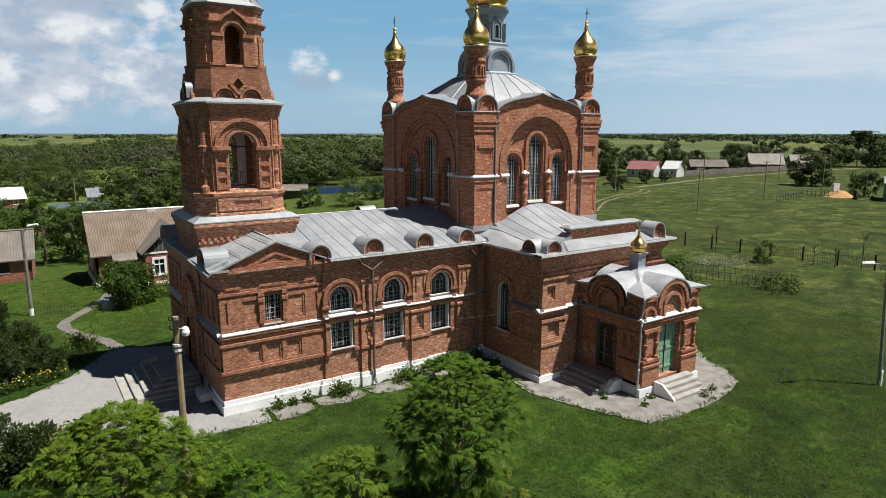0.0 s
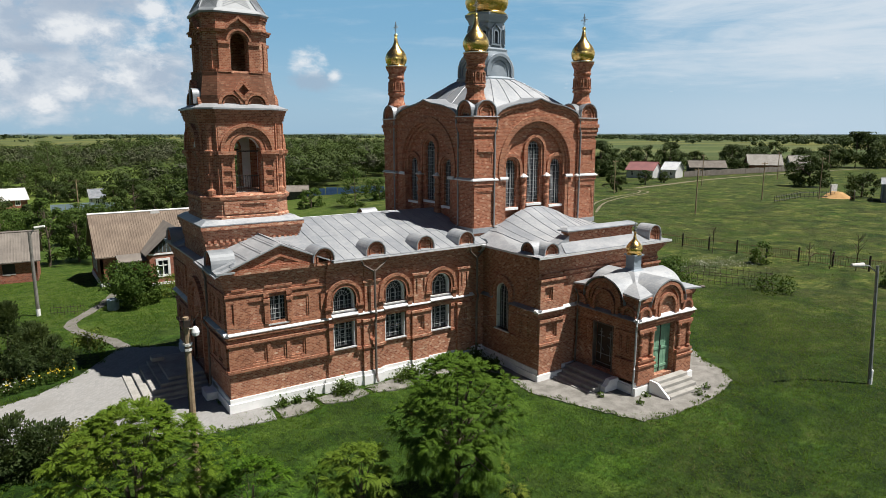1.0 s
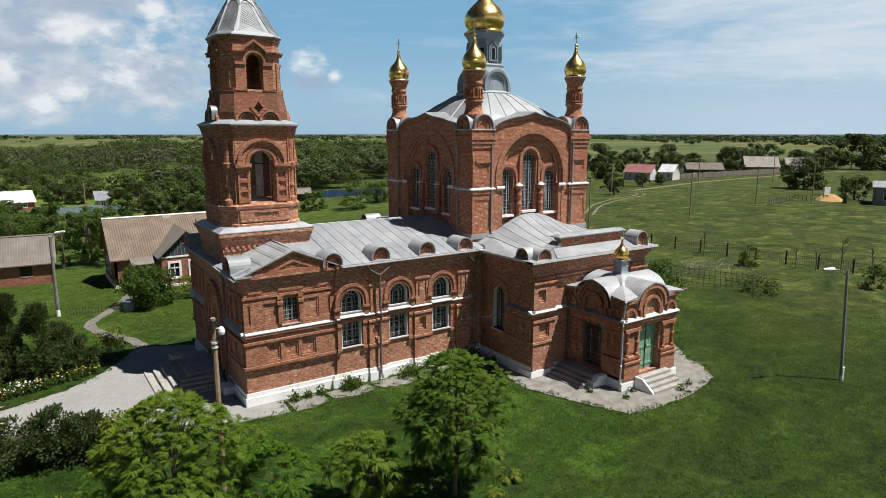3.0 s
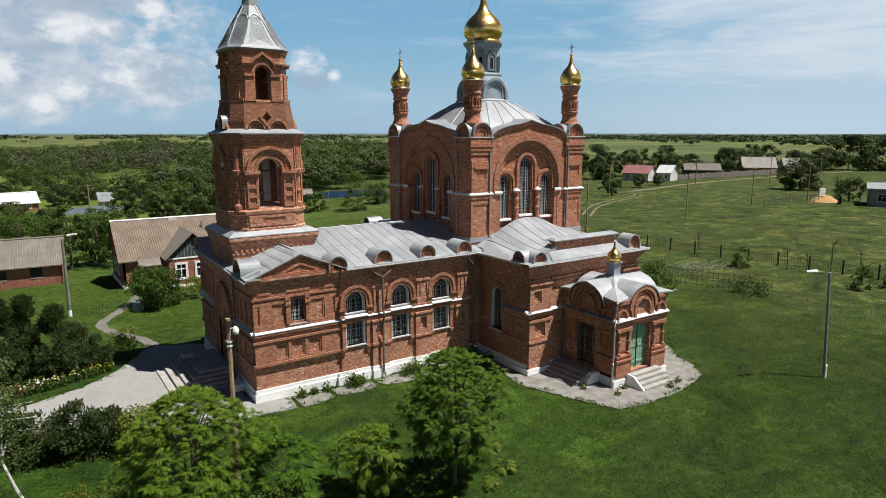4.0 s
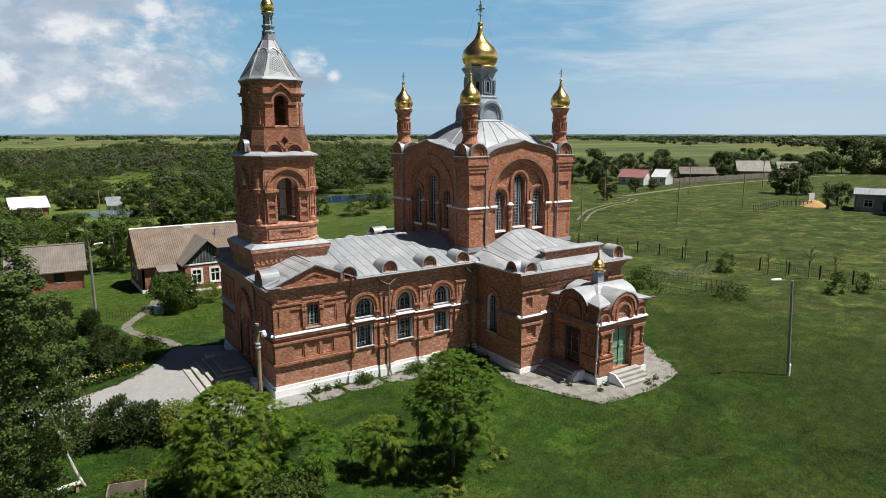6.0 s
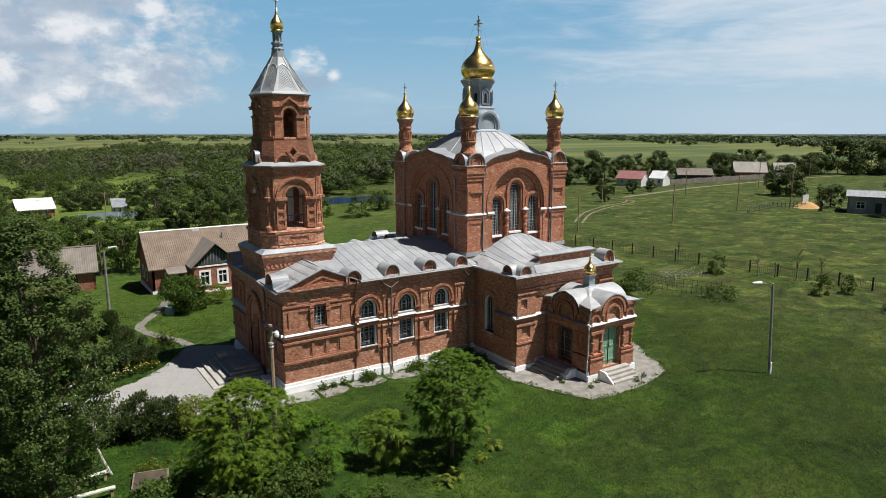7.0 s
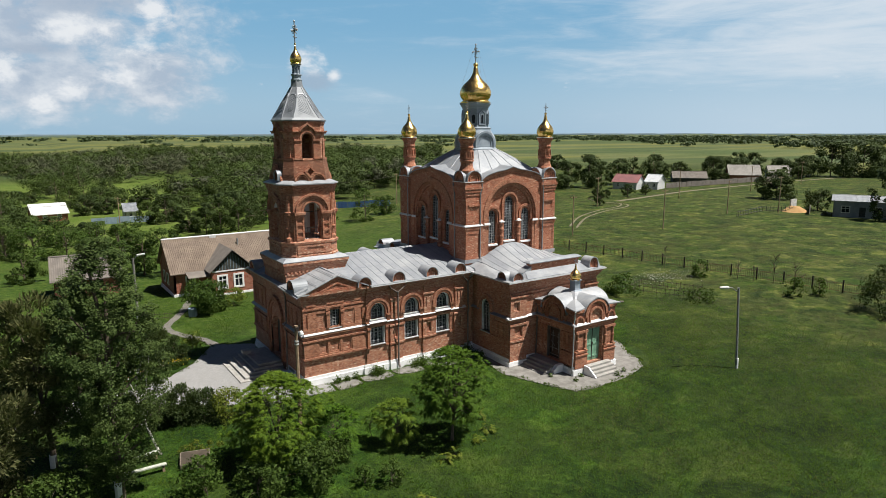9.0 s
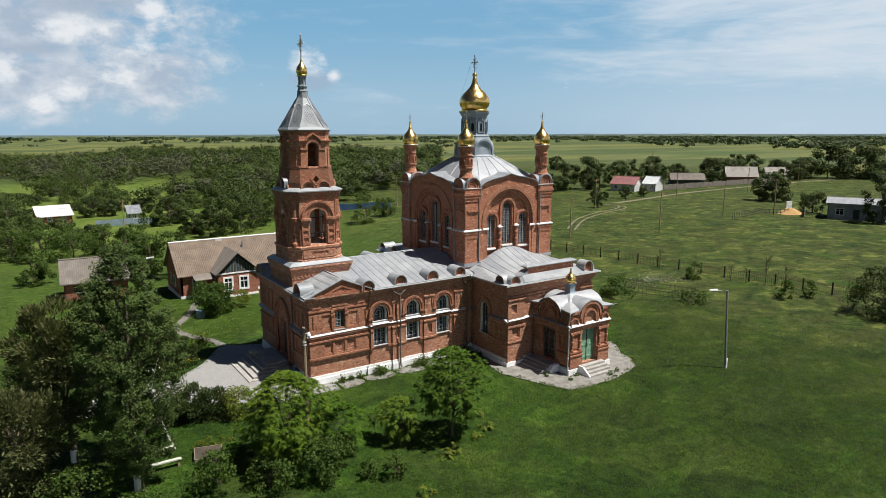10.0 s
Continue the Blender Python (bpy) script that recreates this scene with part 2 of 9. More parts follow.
BARK = plain("bark", (0.06, 0.045, 0.03), (0.14, 0.11, 0.08), 7.0, 0.95, 0.0, 0.8)
BIRCH = plain("birch_bark", (0.10, 0.09, 0.08), (0.72, 0.70, 0.66), 4.0, 0.8, 0.0, 0.3)
GREEN = plain("green_door_paint", (0.130, 0.270, 0.185), (0.200, 0.370, 0.255), 3.0, 0.6, 0.0, 0.25)
FRAME = plain("white_paint", (0.551, 0.551, 0.532), (0.703, 0.703, 0.684), 3.0, 0.6, 0.0, 0.2)
TENT = plain("grey_tent_tin", (0.165, 0.182, 0.200), (0.250, 0.268, 0.288), 1.2, 0.58, 0.15, 0.15)
SLATE = plain("asbestos_slate", (0.132, 0.100, 0.076), (0.205, 0.160, 0.125), 0.8, 0.9, 0.0, 0.4)
SLATE_GREY = plain("grey_slate", (0.128, 0.113, 0.100), (0.200, 0.178, 0.157), 0.8, 0.9, 0.0, 0.4)
SLATE_PALE = plain("pale_slate", (0.230, 0.217, 0.200), (0.323, 0.310, 0.289), 0.6, 0.9, 0.0, 0.3)
ROOF_WHITE = plain("white_tin", (0.527, 0.535, 0.544), (0.663, 0.663, 0.663), 0.5, 0.5, 0.1, 0.1)
ROOF_RED = plain("faded_red_roof", (0.144, 0.045, 0.050), (0.216, 0.077, 0.077), 0.5, 0.7, 0.0, 0.1)
BLUE = plain("blue_fence_paint", (0.06, 0.13, 0.34), (0.10, 0.20, 0.44), 1.0, 0.6, 0.0, 0.1)
GREYBLUE = plain("pale_blue_paint", (0.17, 0.24, 0.32), (0.26, 0.33, 0.41), 1.0, 0.7, 0.0, 0.1)
DARKWOOD = plain("dark_boards", (0.03, 0.035, 0.03), (0.07, 0.07, 0.06), 3.0, 0.8, 0.0, 0.3)
SAND = plain("sand", (0.323, 0.187, 0.072), (0.408, 0.255, 0.111), 1.5, 0.95, 0.0, 0.5)
DIRT = plain("trodden_dirt", (0.104, 0.092, 0.056), (0.176, 0.152, 0.100), 0.5, 0.95, 0.0, 0.5)
SOIL = plain("bed_soil", (0.035, 0.027, 0.018), (0.07, 0.054, 0.038), 2.0, 0.95, 0.0, 0.6)
OLDDOOR = plain("rusty_door", (0.030, 0.018, 0.013), (0.075, 0.042, 0.028), 2.0, 0.7, 0.1, 0.3)
VOID = plain("dark_interior", (0.02, 0.018, 0.016), (0.04, 0.036, 0.03), 1.0, 0.9, 0.0, 0.1)


def gilded():
    m, k = material("gilded_sheet")
    p = k.n("ShaderNodeSeparateXYZ", None, Vector=k.pos).outputs
    dent = k.noise(k.pos, 4.2, 5.0, 0.6)
    c = k.mix(k.step(dent, 0.3, 0.7), (0.70, 0.44, 0.12), (0.92, 0.66, 0.26))
    seam = k.math("LESS_THAN", k.math("PINGPONG", p[2], 0.19), 0.008)
    finish(k, k.mix(k.math("MULTIPLY", seam, 0.6), c, (0.40, 0.24, 0.07)), 0.27, 1.0,
           bump=k.math("SUBTRACT", dent, k.math("MULTIPLY", seam, 0.3)), strength=0.5, distance=0.05)
    return m


GOLD = gilded()


def glass():
    m, k = material("window_glass")
    c = k.mix(k.noise(k.pos, 1.3, 2.0), (0.008, 0.010, 0.013), (0.03, 0.036, 0.045))
    finish(k, c, 0.25, bump=k.noise(k.pos, 1.1, 2.0), strength=0.1, distance=0.05, spec=0.06)
    return m


GLASS = glass()


def paving():
    m, k = material("grey_pavers")
    p = k.n("ShaderNodeSeparateXYZ", None, Vector=k.pos).outputs
    u = k.math("ADD", k.math("MULTIPLY", p[0], 0.8), k.math("MULTIPLY", p[1], 0.6))
    v = k.math("SUBTRACT", k.math("MULTIPLY", p[1], 0.8), k.math("MULTIPLY", p[0], 0.6))
    rnd, joint = cells(k, u, v, 0.20, 0.10, 0.005)
    c = k.mix(rnd, (0.235, 0.235, 0.235), (0.285, 0.283, 0.28))
    c = k.mix(k.step(k.noise(k.pos, 0.6, 5.0, 0.65), 0.45, 0.75), c, (0.225, 0.222, 0.215))
    c = k.mix(k.math("MULTIPLY", joint, 0.5), c, (0.17, 0.168, 0.16))
    finish(k, c, 0.9, bump=k.math("SUBTRACT", k.noise(k.pos, 20.0), joint), strength=0.4, distance=0.01, spec=0.3)
    return m


PAVER = paving()


def meadow():
    """Grass land: short lush grass, drier patches and pale bents, wide bands of crops far off."""
    m, k = material("meadow")
    p = k.n("ShaderNodeSeparateXYZ", None, Vector=k.pos).outputs
    far = k.vec("LENGTH", k.pos).outputs["Value"]
    fine = k.noise(k.pos, 7.0, 5.0, 0.7)
    tuft = k.noise(k.pos, 1.5, 9.0, 0.76, 0.3)
    mid = k.noise(k.pos, 0.17, 6.0, 0.62, 0.6)
    big = k.noise(k.pos, 0.045, 5.0, 0.6, 0.5)
    f = k.math("ADD", k.math("MULTIPLY", tuft, 0.52), k.math("MULTIPLY", fine, 0.48))
    c = k.ramp(f, [(0.42, (0.0085, 0.022, 0.002)), (0.50, (0.024, 0.053, 0.0055)), (0.60, (0.050, 0.094, 0.011))])
    dry = k.ramp(f, [(0.42, (0.017, 0.027, 0.004)), (0.50, (0.040, 0.058, 0.010)), (0.60, (0.076, 0.090, 0.022))])
    c = k.mix(k.math("MULTIPLY", k.step(mid, 0.45, 0.58), 0.75), c, dry)
    c = k.mix(k.math("MULTIPLY", k.step(big, 0.52, 0.66), 0.35), c, (0.046, 0.050, 0.014))
    # lush round the church, darker towards the south-east in uneven blotches
    near = k.vec("LENGTH", k.vec("SUBTRACT", k.pos, (9.0, -5.0, 0.0)).outputs[0]).outputs["Value"]
    c = k.mix(k.math("MULTIPLY", k.step(k.math("ADD", near, k.math("MULTIPLY", mid, 8.0)), 22.0, 9.0), 0.5), c, k.ramp(f, [(0.42, (0.016, 0.042, 0.003)), (0.60, (0.066, 0.128, 0.013))]))
    dark_se = k.math("MULTIPLY", k.step(k.math("ADD", k.math("SUBTRACT", k.math("MULTIPLY", p[0], 0.55), p[1]), k.math("MULTIPLY", mid, 9.0)), 20.0, 32.0), k.step(p[0], 60.0, 36.0))
    blotch = k.step(k.noise(k.vec("MULTIPLY", k.pos, (0.8, 1.0, 1.0)).outputs[0], 0.12, 5.0, 0.6, 0.8), 0.42, 0.60)
    c = k.mix(k.math("MULTIPLY", dark_se, k.math("ADD", 0.35, k.math("MULTIPLY", blotch, 0.4))), c, k.ramp(f, [(0.42, (0.008, 0.016, 0.0025)), (0.60, (0.030, 0.046, 0.007))]))
    speck = k.noise(k.pos, 0.75, 9.0, 0.82, 0.4)
    open_land = k.step(p[0], 24.0, 52.0)
    c = k.mix(k.math("MULTIPLY", open_land, 0.6), c, k.mix(k.step(mid, 0.36, 0.64), (0.024, 0.046, 0.006), (0.062, 0.078, 0.016)))
    c = k.mix(k.math("MULTIPLY", k.step(speck, 0.50, 0.58), k.math("ADD", 0.12, k.math("MULTIPLY", open_land, 0.45))), c, (0.090, 0.094, 0.030))
    c = k.mix(k.math("MULTIPLY", k.step(speck, 0.48, 0.40), k.math("ADD", 0.25, k.math("MULTIPLY", open_land, 0.4))), c, (0.012, 0.024, 0.004))
    weedy = k.noise(k.vec("MULTIPLY", k.pos, (0.6, 1.0, 1.0)).outputs[0], 0.22, 8.0, 0.75, 0.8)
    c = k.mix(k.math("MULTIPLY", k.step(weedy, 0.50, 0.58), k.math("MULTIPLY", open_land, 0.6)), c, (0.021, 0.034, 0.008))
    c = k.mix(k.math("MULTIPLY", k.step(weedy, 0.46, 0.38), k.math("MULTIPLY", open_land, 0.5)), c, (0.086, 0.088, 0.030))
    stroke = k.noise(k.vec("ADD", k.pos, (11.0, 5.0, 0.0)).outputs[0], 0.42, 8.0, 0.74, 0.6)
    c = k.mix(k.math("MULTIPLY", k.step(stroke, 0.53, 0.60), k.math("MULTIPLY", open_land, 0.65)), c, (0.108, 0.118, 0.034))
    c = k.mix(k.math("MULTIPLY", k.step(stroke, 0.47, 0.40), k.math("MULTIPLY", open_land, 0.65)), c, (0.016, 0.036, 0.004))
    # bright and olive patches, each a few metres across, and dark rank streaks
    bright = k.noise(k.vec("MULTIPLY", k.pos, (0.75, 1.0, 1.0)).outputs[0], 0.30, 7.0, 0.66, 0.9)
    olive = k.noise(k.vec("ADD", k.pos, (31.0, 17.0, 0.0)).outputs[0], 0.19, 7.0, 0.68, 1.1)
    c = k.mix(k.math("MULTIPLY", k.step(bright, 0.50, 0.60), 0.85), c, k.mix(1.0, c, (1.95, 1.70, 1.65), "MULTIPLY"))
    c = k.mix(k.math("MULTIPLY", k.step(bright, 0.46, 0.38), 0.85), c, k.mix(1.0, c, (0.48, 0.56, 0.58), "MULTIPLY"))
    c = k.mix(k.math("MULTIPLY", k.step(olive, 0.50, 0.60), k.math("ADD", 0.25, k.math("MULTIPLY", open_land, 0.45))), c, k.ramp(f, [(0.42, (0.022, 0.027, 0.006)), (0.60, (0.078, 0.078, 0.024))]))
    c = k.mix(k.math("MULTIPLY", k.step(olive, 0.42, 0.34), k.math("MULTIPLY", open_land, 0.5)), c, (0.030, 0.068, 0.006))
    c = k.mix(k.math("SUBTRACT", 1.0, k.math("MULTIPLY", open_land, 0.62)), c, k.mix(1.0, c, (0.62, 0.76, 0.70), "MULTIPLY"))
    yard = k.math("MULTIPLY", k.step(p[1], 12.0, 20.0), k.math("MULTIPLY", k.step(p[1], 320.0, 260.0), k.step(p[0], 60.0, 20.0)))
    c = k.mix(k.math("MULTIPLY", yard, 0.6), c, k.mix(k.step(tuft, 0.42, 0.58), (0.030, 0.066, 0.006), (0.078, 0.112, 0.020)))
    glade = k.math("MULTIPLY", k.step(p[1], 60.0, 100.0), k.math("MULTIPLY", k.step(p[1], 320.0, 260.0), k.step(p[0], 60.0, 20.0)))
    c = k.mix(k.math("MULTIPLY", glade, 0.75), c, k.mix(k.step(mid, 0.4, 0.6), (0.080, 0.125, 0.018), (0.125, 0.160, 0.036)))
    crop = k.noise(k.vec("MULTIPLY", k.pos, (0.0022, 0.0055, 0.0)).outputs[0], 1.0, 3.0, 0.5)
    field = k.ramp(crop, [(0.0, (0.10, 0.14, 0.05)), (0.34, (0.14, 0.17, 0.06)), (0.42, (0.20, 0.20, 0.07)), (0.48, (0.08, 0.11, 0.04)), (0.54, (0.17, 0.18, 0.07)), (0.6, (0.09, 0.12, 0.045)), (0.68, (0.22, 0.22, 0.10)), (1.0, (0.11, 0.14, 0.05))])
    strip_a = k.noise(k.vec("MULTIPLY", k.pos, (0.0016, 0.0095, 0.0)).outputs[0], 1.0, 1.0, 0.4)
    field = k.mix(k.math("MULTIPLY", k.step(strip_a, 0.50, 0.56), 0.7), field, (0.245, 0.23, 0.055))
    field = k.mix(k.math("MULTIPLY", k.step(strip_a, 0.44, 0.40), 0.6), field, (0.07, 0.11, 0.03))
    field = k.mix(k.math("MULTIPLY", k.step(k.noise(k.pos, 0.02, 6.0, 0.65), 0.45, 0.7), 0.5), field, (0.08, 0.12, 0.035))
    # crop tones shifted a little to blue, distance haze multiplied into them
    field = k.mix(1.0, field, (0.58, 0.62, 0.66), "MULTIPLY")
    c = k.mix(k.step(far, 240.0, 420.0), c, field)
    finish(k, c, 0.95, bump=k.math("ADD", fine, k.noise(k.pos, 22.0, 2.0)), strength=0.7, distance=0.08, spec=0.15)
    return m


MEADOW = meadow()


def foliage(name, dark, light, dry=None, thin_part=0.3, vary=0.6):
    dark, light = (*dark, 1), (*light, 1)
    m, k = material(name)
    rnd = k.n("ShaderNodeNewGeometry").outputs["Random Per Island"]
    who = k.n("ShaderNodeObjectInfo").outputs["Random"]
    f = k.math("ADD", k.math("MULTIPLY", rnd, vary), k.math("MULTIPLY", k.noise(k.pos, 1.1 if vary > 0.5 else 0.4, 3.0), 1.1 - vary))
    c = k.mix(k.step(f, 0.2, 0.85), dark, light)
    c = k.mix(k.math("MULTIPLY", who, 0.25), c, (0.09, 0.11, 0.03))
    c = k.mix(k.math("MULTIPLY", k.step(k.noise(k.pos, 0.16, 4.0, 0.7), 0.40, 0.66), 0.45), c, k.mix(0.35, light, (0.15, 0.19, 0.03)))
    if dry:
        c = k.mix(k.math("MULTIPLY", k.step(k.noise(k.pos, 0.06, 3.0), 0.5, 0.62), 0.7), c, dry)
    c = k.mix(1.0, c, (0.76, 0.76, 0.80), "MULTIPLY")
    b = finish(k, c, 0.7, spec=0.18)
    out = [n for n in k.t.nodes if n.bl_idname == "ShaderNodeOutputMaterial"][0]
    thin = k.n("ShaderNodeBsdfTranslucent", None, Color=k.mix(0.5, c, (0.12, 0.17, 0.03)))
    both = k.n("ShaderNodeMixShader", None, Fac=thin_part, i1=b.outputs[0], i2=thin.outputs[0])
    k.t.links.new(both.outputs[0], out.inputs[0])
    return m


LEAF = foliage("walnut_leaves", (0.024, 0.078, 0.003), (0.096, 0.200, 0.008))
LEAF_LIGHT = foliage("ailanthus_leaves", (0.044, 0.104, 0.005), (0.150, 0.235, 0.015))
LEAF_DARK = foliage("poplar_leaves", (0.032, 0.070, 0.014), (0.115, 0.170, 0.046))
NEEDLE = foliage("juniper_needles", (0.022, 0.046, 0.013), (0.078, 0.112, 0.036))
PINE = foliage("pine_needles", (0.052, 0.072, 0.026), (0.20, 0.20, 0.08))
GRAVEL = plain("grey_path", (0.10, 0.095, 0.08), (0.17, 0.16, 0.145), 1.2, 0.95, 0.0, 0.5)
SHRUB = foliage("shrub_leaves", (0.026, 0.064, 0.008), (0.080, 0.144, 0.020))
YELLOWISH = foliage("yellow_green_leaves", (0.10, 0.15, 0.012), (0.22, 0.26, 0.03))
WOODS = foliage("wood_leaves", (0.011, 0.026, 0.006), (0.056, 0.092, 0.018), None, 0.10, 0.35)
WOODS_DARK = foliage("dark_tree_leaves", (0.012, 0.030, 0.007), (0.056, 0.092, 0.019), None, 0.12, 0.4)
WOODS_LIGHT = foliage("light_wood_leaves", (0.022, 0.050, 0.008), (0.084, 0.132, 0.024), None, 0.12, 0.35)
WOODS_GREY = foliage("grey_wood_leaves", (0.034, 0.042, 0.026), (0.120, 0.124, 0.084), None, 0.1, 0.45)
HOUSE_GREY = plain("grey_stucco", (0.20, 0.22, 0.24), (0.31, 0.33, 0.35), 0.7, 0.9, 0.0, 0.3)
BLADES = foliage("grass_blades", (0.036, 0.100, 0.005), (0.128, 0.240, 0.016), None, 0.55)
PIPE = plain("brown_painted_tin", (0.10, 0.08, 0.07), (0.17, 0.14, 0.12), 4.0, 0.6, 0.1)
MEADOW_BLADES = foliage("meadow_blades", (0.040, 0.074, 0.010), (0.130, 0.165, 0.036), None, 0.5)
RUSTY = plain("dark_rusty_iron", (0.035, 0.028, 0.022), (0.085, 0.060, 0.042), 6.0, 0.8, 0.1, 0.3)
BENTS = foliage("pale_bents", (0.07, 0.085, 0.026), (0.14, 0.14, 0.055))
PETAL_W = plain("white_petals", (0.510, 0.510, 0.468), (0.680, 0.680, 0.637), 9.0, 0.8)
PETAL_R = plain("red_petals", (0.35, 0.03, 0.03), (0.5, 0.06, 0.05), 9.0, 0.8)
PETAL_Y = plain("yellow_petals", (0.6, 0.45, 0.02), (0.75, 0.6, 0.05), 9.0, 0.8)


from mathutils import geometry
# ---- building tools ----
def facing(x, y, z, turn):
    """The frame of a wall that faces the compass turn (degrees from +x): along it, up it, out of it."""
    a = radians(turn)
    return Matrix(((-math.sin(a), 0, math.cos(a), x), (math.cos(a), 0, math.sin(a), y), (0, 1, 0, z), (0, 0, 0, 1)))


SOUTH, WEST, NORTH, EAST = -90, 180, 90, 0
UP = Matrix.Identity(4)


def empty(name, label, category, group="", place=(0, 0, 0)):
    ob = new(name)
    ob.location = place
    ob.empty_display_size = 0.3
    return tagged(ob, label, category, group)


def part(name, bm, mat, parent=None, label="", smooth=False, kind=""):
    """Links a bmesh as one mesh object under a thing or a part."""
    data = bpy.data.meshes.new(name)
    bm.to_mesh(data)
    bm.free()
    for m in mat if isinstance(mat, (list, tuple)) else [mat]:
        data.materials.append(m)
    if smooth:
        data.polygons.foreach_set("use_smooth", [True] * len(data.polygons))
    ob = new(name, data)
    if parent is not None:
        ob.parent = parent
        if parent.parent is None:
            ob.matrix_parent_inverse = Matrix.Translation(-parent.location)
    return tagged(ob, label, "", "", kind)


def islands(bm, touch=True):
    """Groups of faces that hang together or whose boxes touch."""
    seen, groups = set(), []
    for f in bm.faces:
        if f in seen:
            continue
        stack, mine = [f], []
        seen.add(f)
        while stack:
            g = stack.pop()
            mine.append(g)
            for e in g.edges:
                for h in e.link_faces:
                    if h not in seen:
                        seen.add(h)
                        stack.append(h)
        co = [v.co for g in mine for v in g.verts]
        lo = [min(c[i] for c in co) - 0.012 for i in range(3)]
        hi = [max(c[i] for c in co) + 0.012 for i in range(3)]
        groups.append([lo, hi, mine])
    merged = touch
    while merged:
        merged = False
        for i in range(len(groups)):
            for j in range(len(groups) - 1, i, -1):
                a, b = groups[i], groups[j]
                if all(a[0][k] <= b[1][k] and b[0][k] <= a[1][k] for k in range(3)):
                    groups[i] = [[min(p, q) for p, q in zip(a[0], b[0])], [max(p, q) for p, q in zip(a[1], b[1])], a[2] + b[2]]
                    groups.pop(j)
                    merged = True
    return [g[2] for g in groups]


def split_parts(name, bm, mat, parent, label="", touch=True):
    """Links each piece that stands apart as a part of its own."""
    made = []
    for faces in islands(bm, touch):
        piece = bmesh.new()
        ids = {}
        for f in faces:
            vs = []
            for v in f.verts:
                if v not in ids:
                    ids[v] = piece.verts.new(v.co)
                vs.append(ids[v])
            piece.faces.new(vs)
        made.append(part(name, piece, mat, parent, label))
    bm.free()
    return made


def mesh_part(name, verts, faces, mat, parent=None, label="", kind=""):
    """The same from plain lists of points and faces."""
    data = bpy.data.meshes.new(name)
    data.from_pydata(verts, [], faces)
    data.materials.append(mat)
    ob = new(name, data)
    if parent is not None:
        ob.parent = parent
        ob.matrix_parent_inverse = Matrix.Translation(-parent.location)
    return tagged(ob, label, "", "", kind)


def box(bm, m, u0, u1, v0, v1, d0, d1, slot=0):
    c = [bm.verts.new(m @ Vector((u, v, d))) for d in (d0, d1) for v in (v0, v1) for u in (u0, u1)]
    for q in ((0, 2, 3, 1), (4, 5, 7, 6), (0, 1, 5, 4), (2, 6, 7, 3), (0, 4, 6, 2), (1, 3, 7, 5)):
        bm.faces.new([c[i] for i in q]).material_index = slot


def block(bm, x0, x1, y0, y1, z0, z1, slot=0):
    c = [bm.verts.new((x, y, z)) for z in (z0, z1) for y in (y0, y1) for x in (x0, x1)]
    for q in ((0, 2, 3, 1), (4, 5, 7, 6), (0, 1, 5, 4), (2, 6, 7, 3), (0, 4, 6, 2), (1, 3, 7, 5)):
        bm.faces.new([c[i] for i in q]).material_index = slot


def plate(bm, m, loops, d0, d1, slot=0):
    """A flat piece with holes: the first loop bounds it, the others are cut out; from depth d0 to d1."""
    from_2d = [[Vector((u, v, 0)) for u, v in lp] for lp in loops]
    tris = geometry.tessellate_polygon(from_2d)
    flat = [p for lp in loops for p in lp]
    back = [bm.verts.new(m @ Vector((u, v, d0))) for u, v in flat]
    front = [bm.verts.new(m @ Vector((u, v, d1))) for u, v in flat]
    for a, b, c in tris:
        for vs in ((front[a], front[b], front[c]), (back[c], back[b], back[a])):
            try:
                bm.faces.new(vs).material_index = slot
            except ValueError:
                pass
    i = 0
    for lp in loops:
        n = len(lp)
        for j in range(n):
            a, b = i + j, i + (j + 1) % n
            bm.faces.new((back[a], back[b], front[b], front[a])).material_index = slot
        i += n
    return bm


def rect(u0, u1, v0, v1):
    return [(u0, v0), (u1, v0), (u1, v1), (u0, v1)]


def arch(c, half, v0, spring, n=14, rise=None):
    """An opening with a round head."""
    rise = half if rise is None else rise
    head = [(c + half * math.cos(a), spring + rise * math.sin(a)) for a in (math.pi * i / n for i in range(n + 1))]
    return [(c - half, v0), (c + half, v0)] + head


def keel(c, half, v0, spring, rise, tip, n=18):
    """A round head drawn up to a point."""
    head = []
    for i in range(n + 1):
        a = math.pi * i / n
        peak = tip * max(0.0, 1 - abs(a - math.pi / 2) / 0.32) ** 1.6
        head.append((c + half * math.cos(a), spring + rise * math.sin(a) + peak))
    return [(c - half, v0), (c + half, v0)] + head


def ring(bm, m, c, r0, r1, spring, d0, d1, legs=0.0, n=14, slot=0):
    """The moulding of an arch, with straight legs."""
    def edge(r):
        return [(c + r * math.cos(a), spring + r * math.sin(a)) for a in (math.pi * i / n for i in range(n + 1))]
    outer, inner = edge(r1), edge(r0)
    if legs:
        outer = [(c + r1, spring - legs)] + outer + [(c - r1, spring - legs)]
        inner = [(c + r0, spring - legs)] + inner + [(c - r0, spring - legs)]
    k = len(outer)
    rows = [[bm.verts.new(m @ Vector((u, v, d))) for u, v in lp] for lp, d in ((outer, d0), (outer, d1), (inner, d1), (inner, d0))]
    for i in range(k - 1):
        for a in range(4):
            b = (a + 1) % 4
            bm.faces.new((rows[a][i], rows[a][i + 1], rows[b][i + 1], rows[b][i])).material_index = slot
    for i in (0, k - 1):
        bm.faces.new([r[i] for r in rows]).material_index = slot


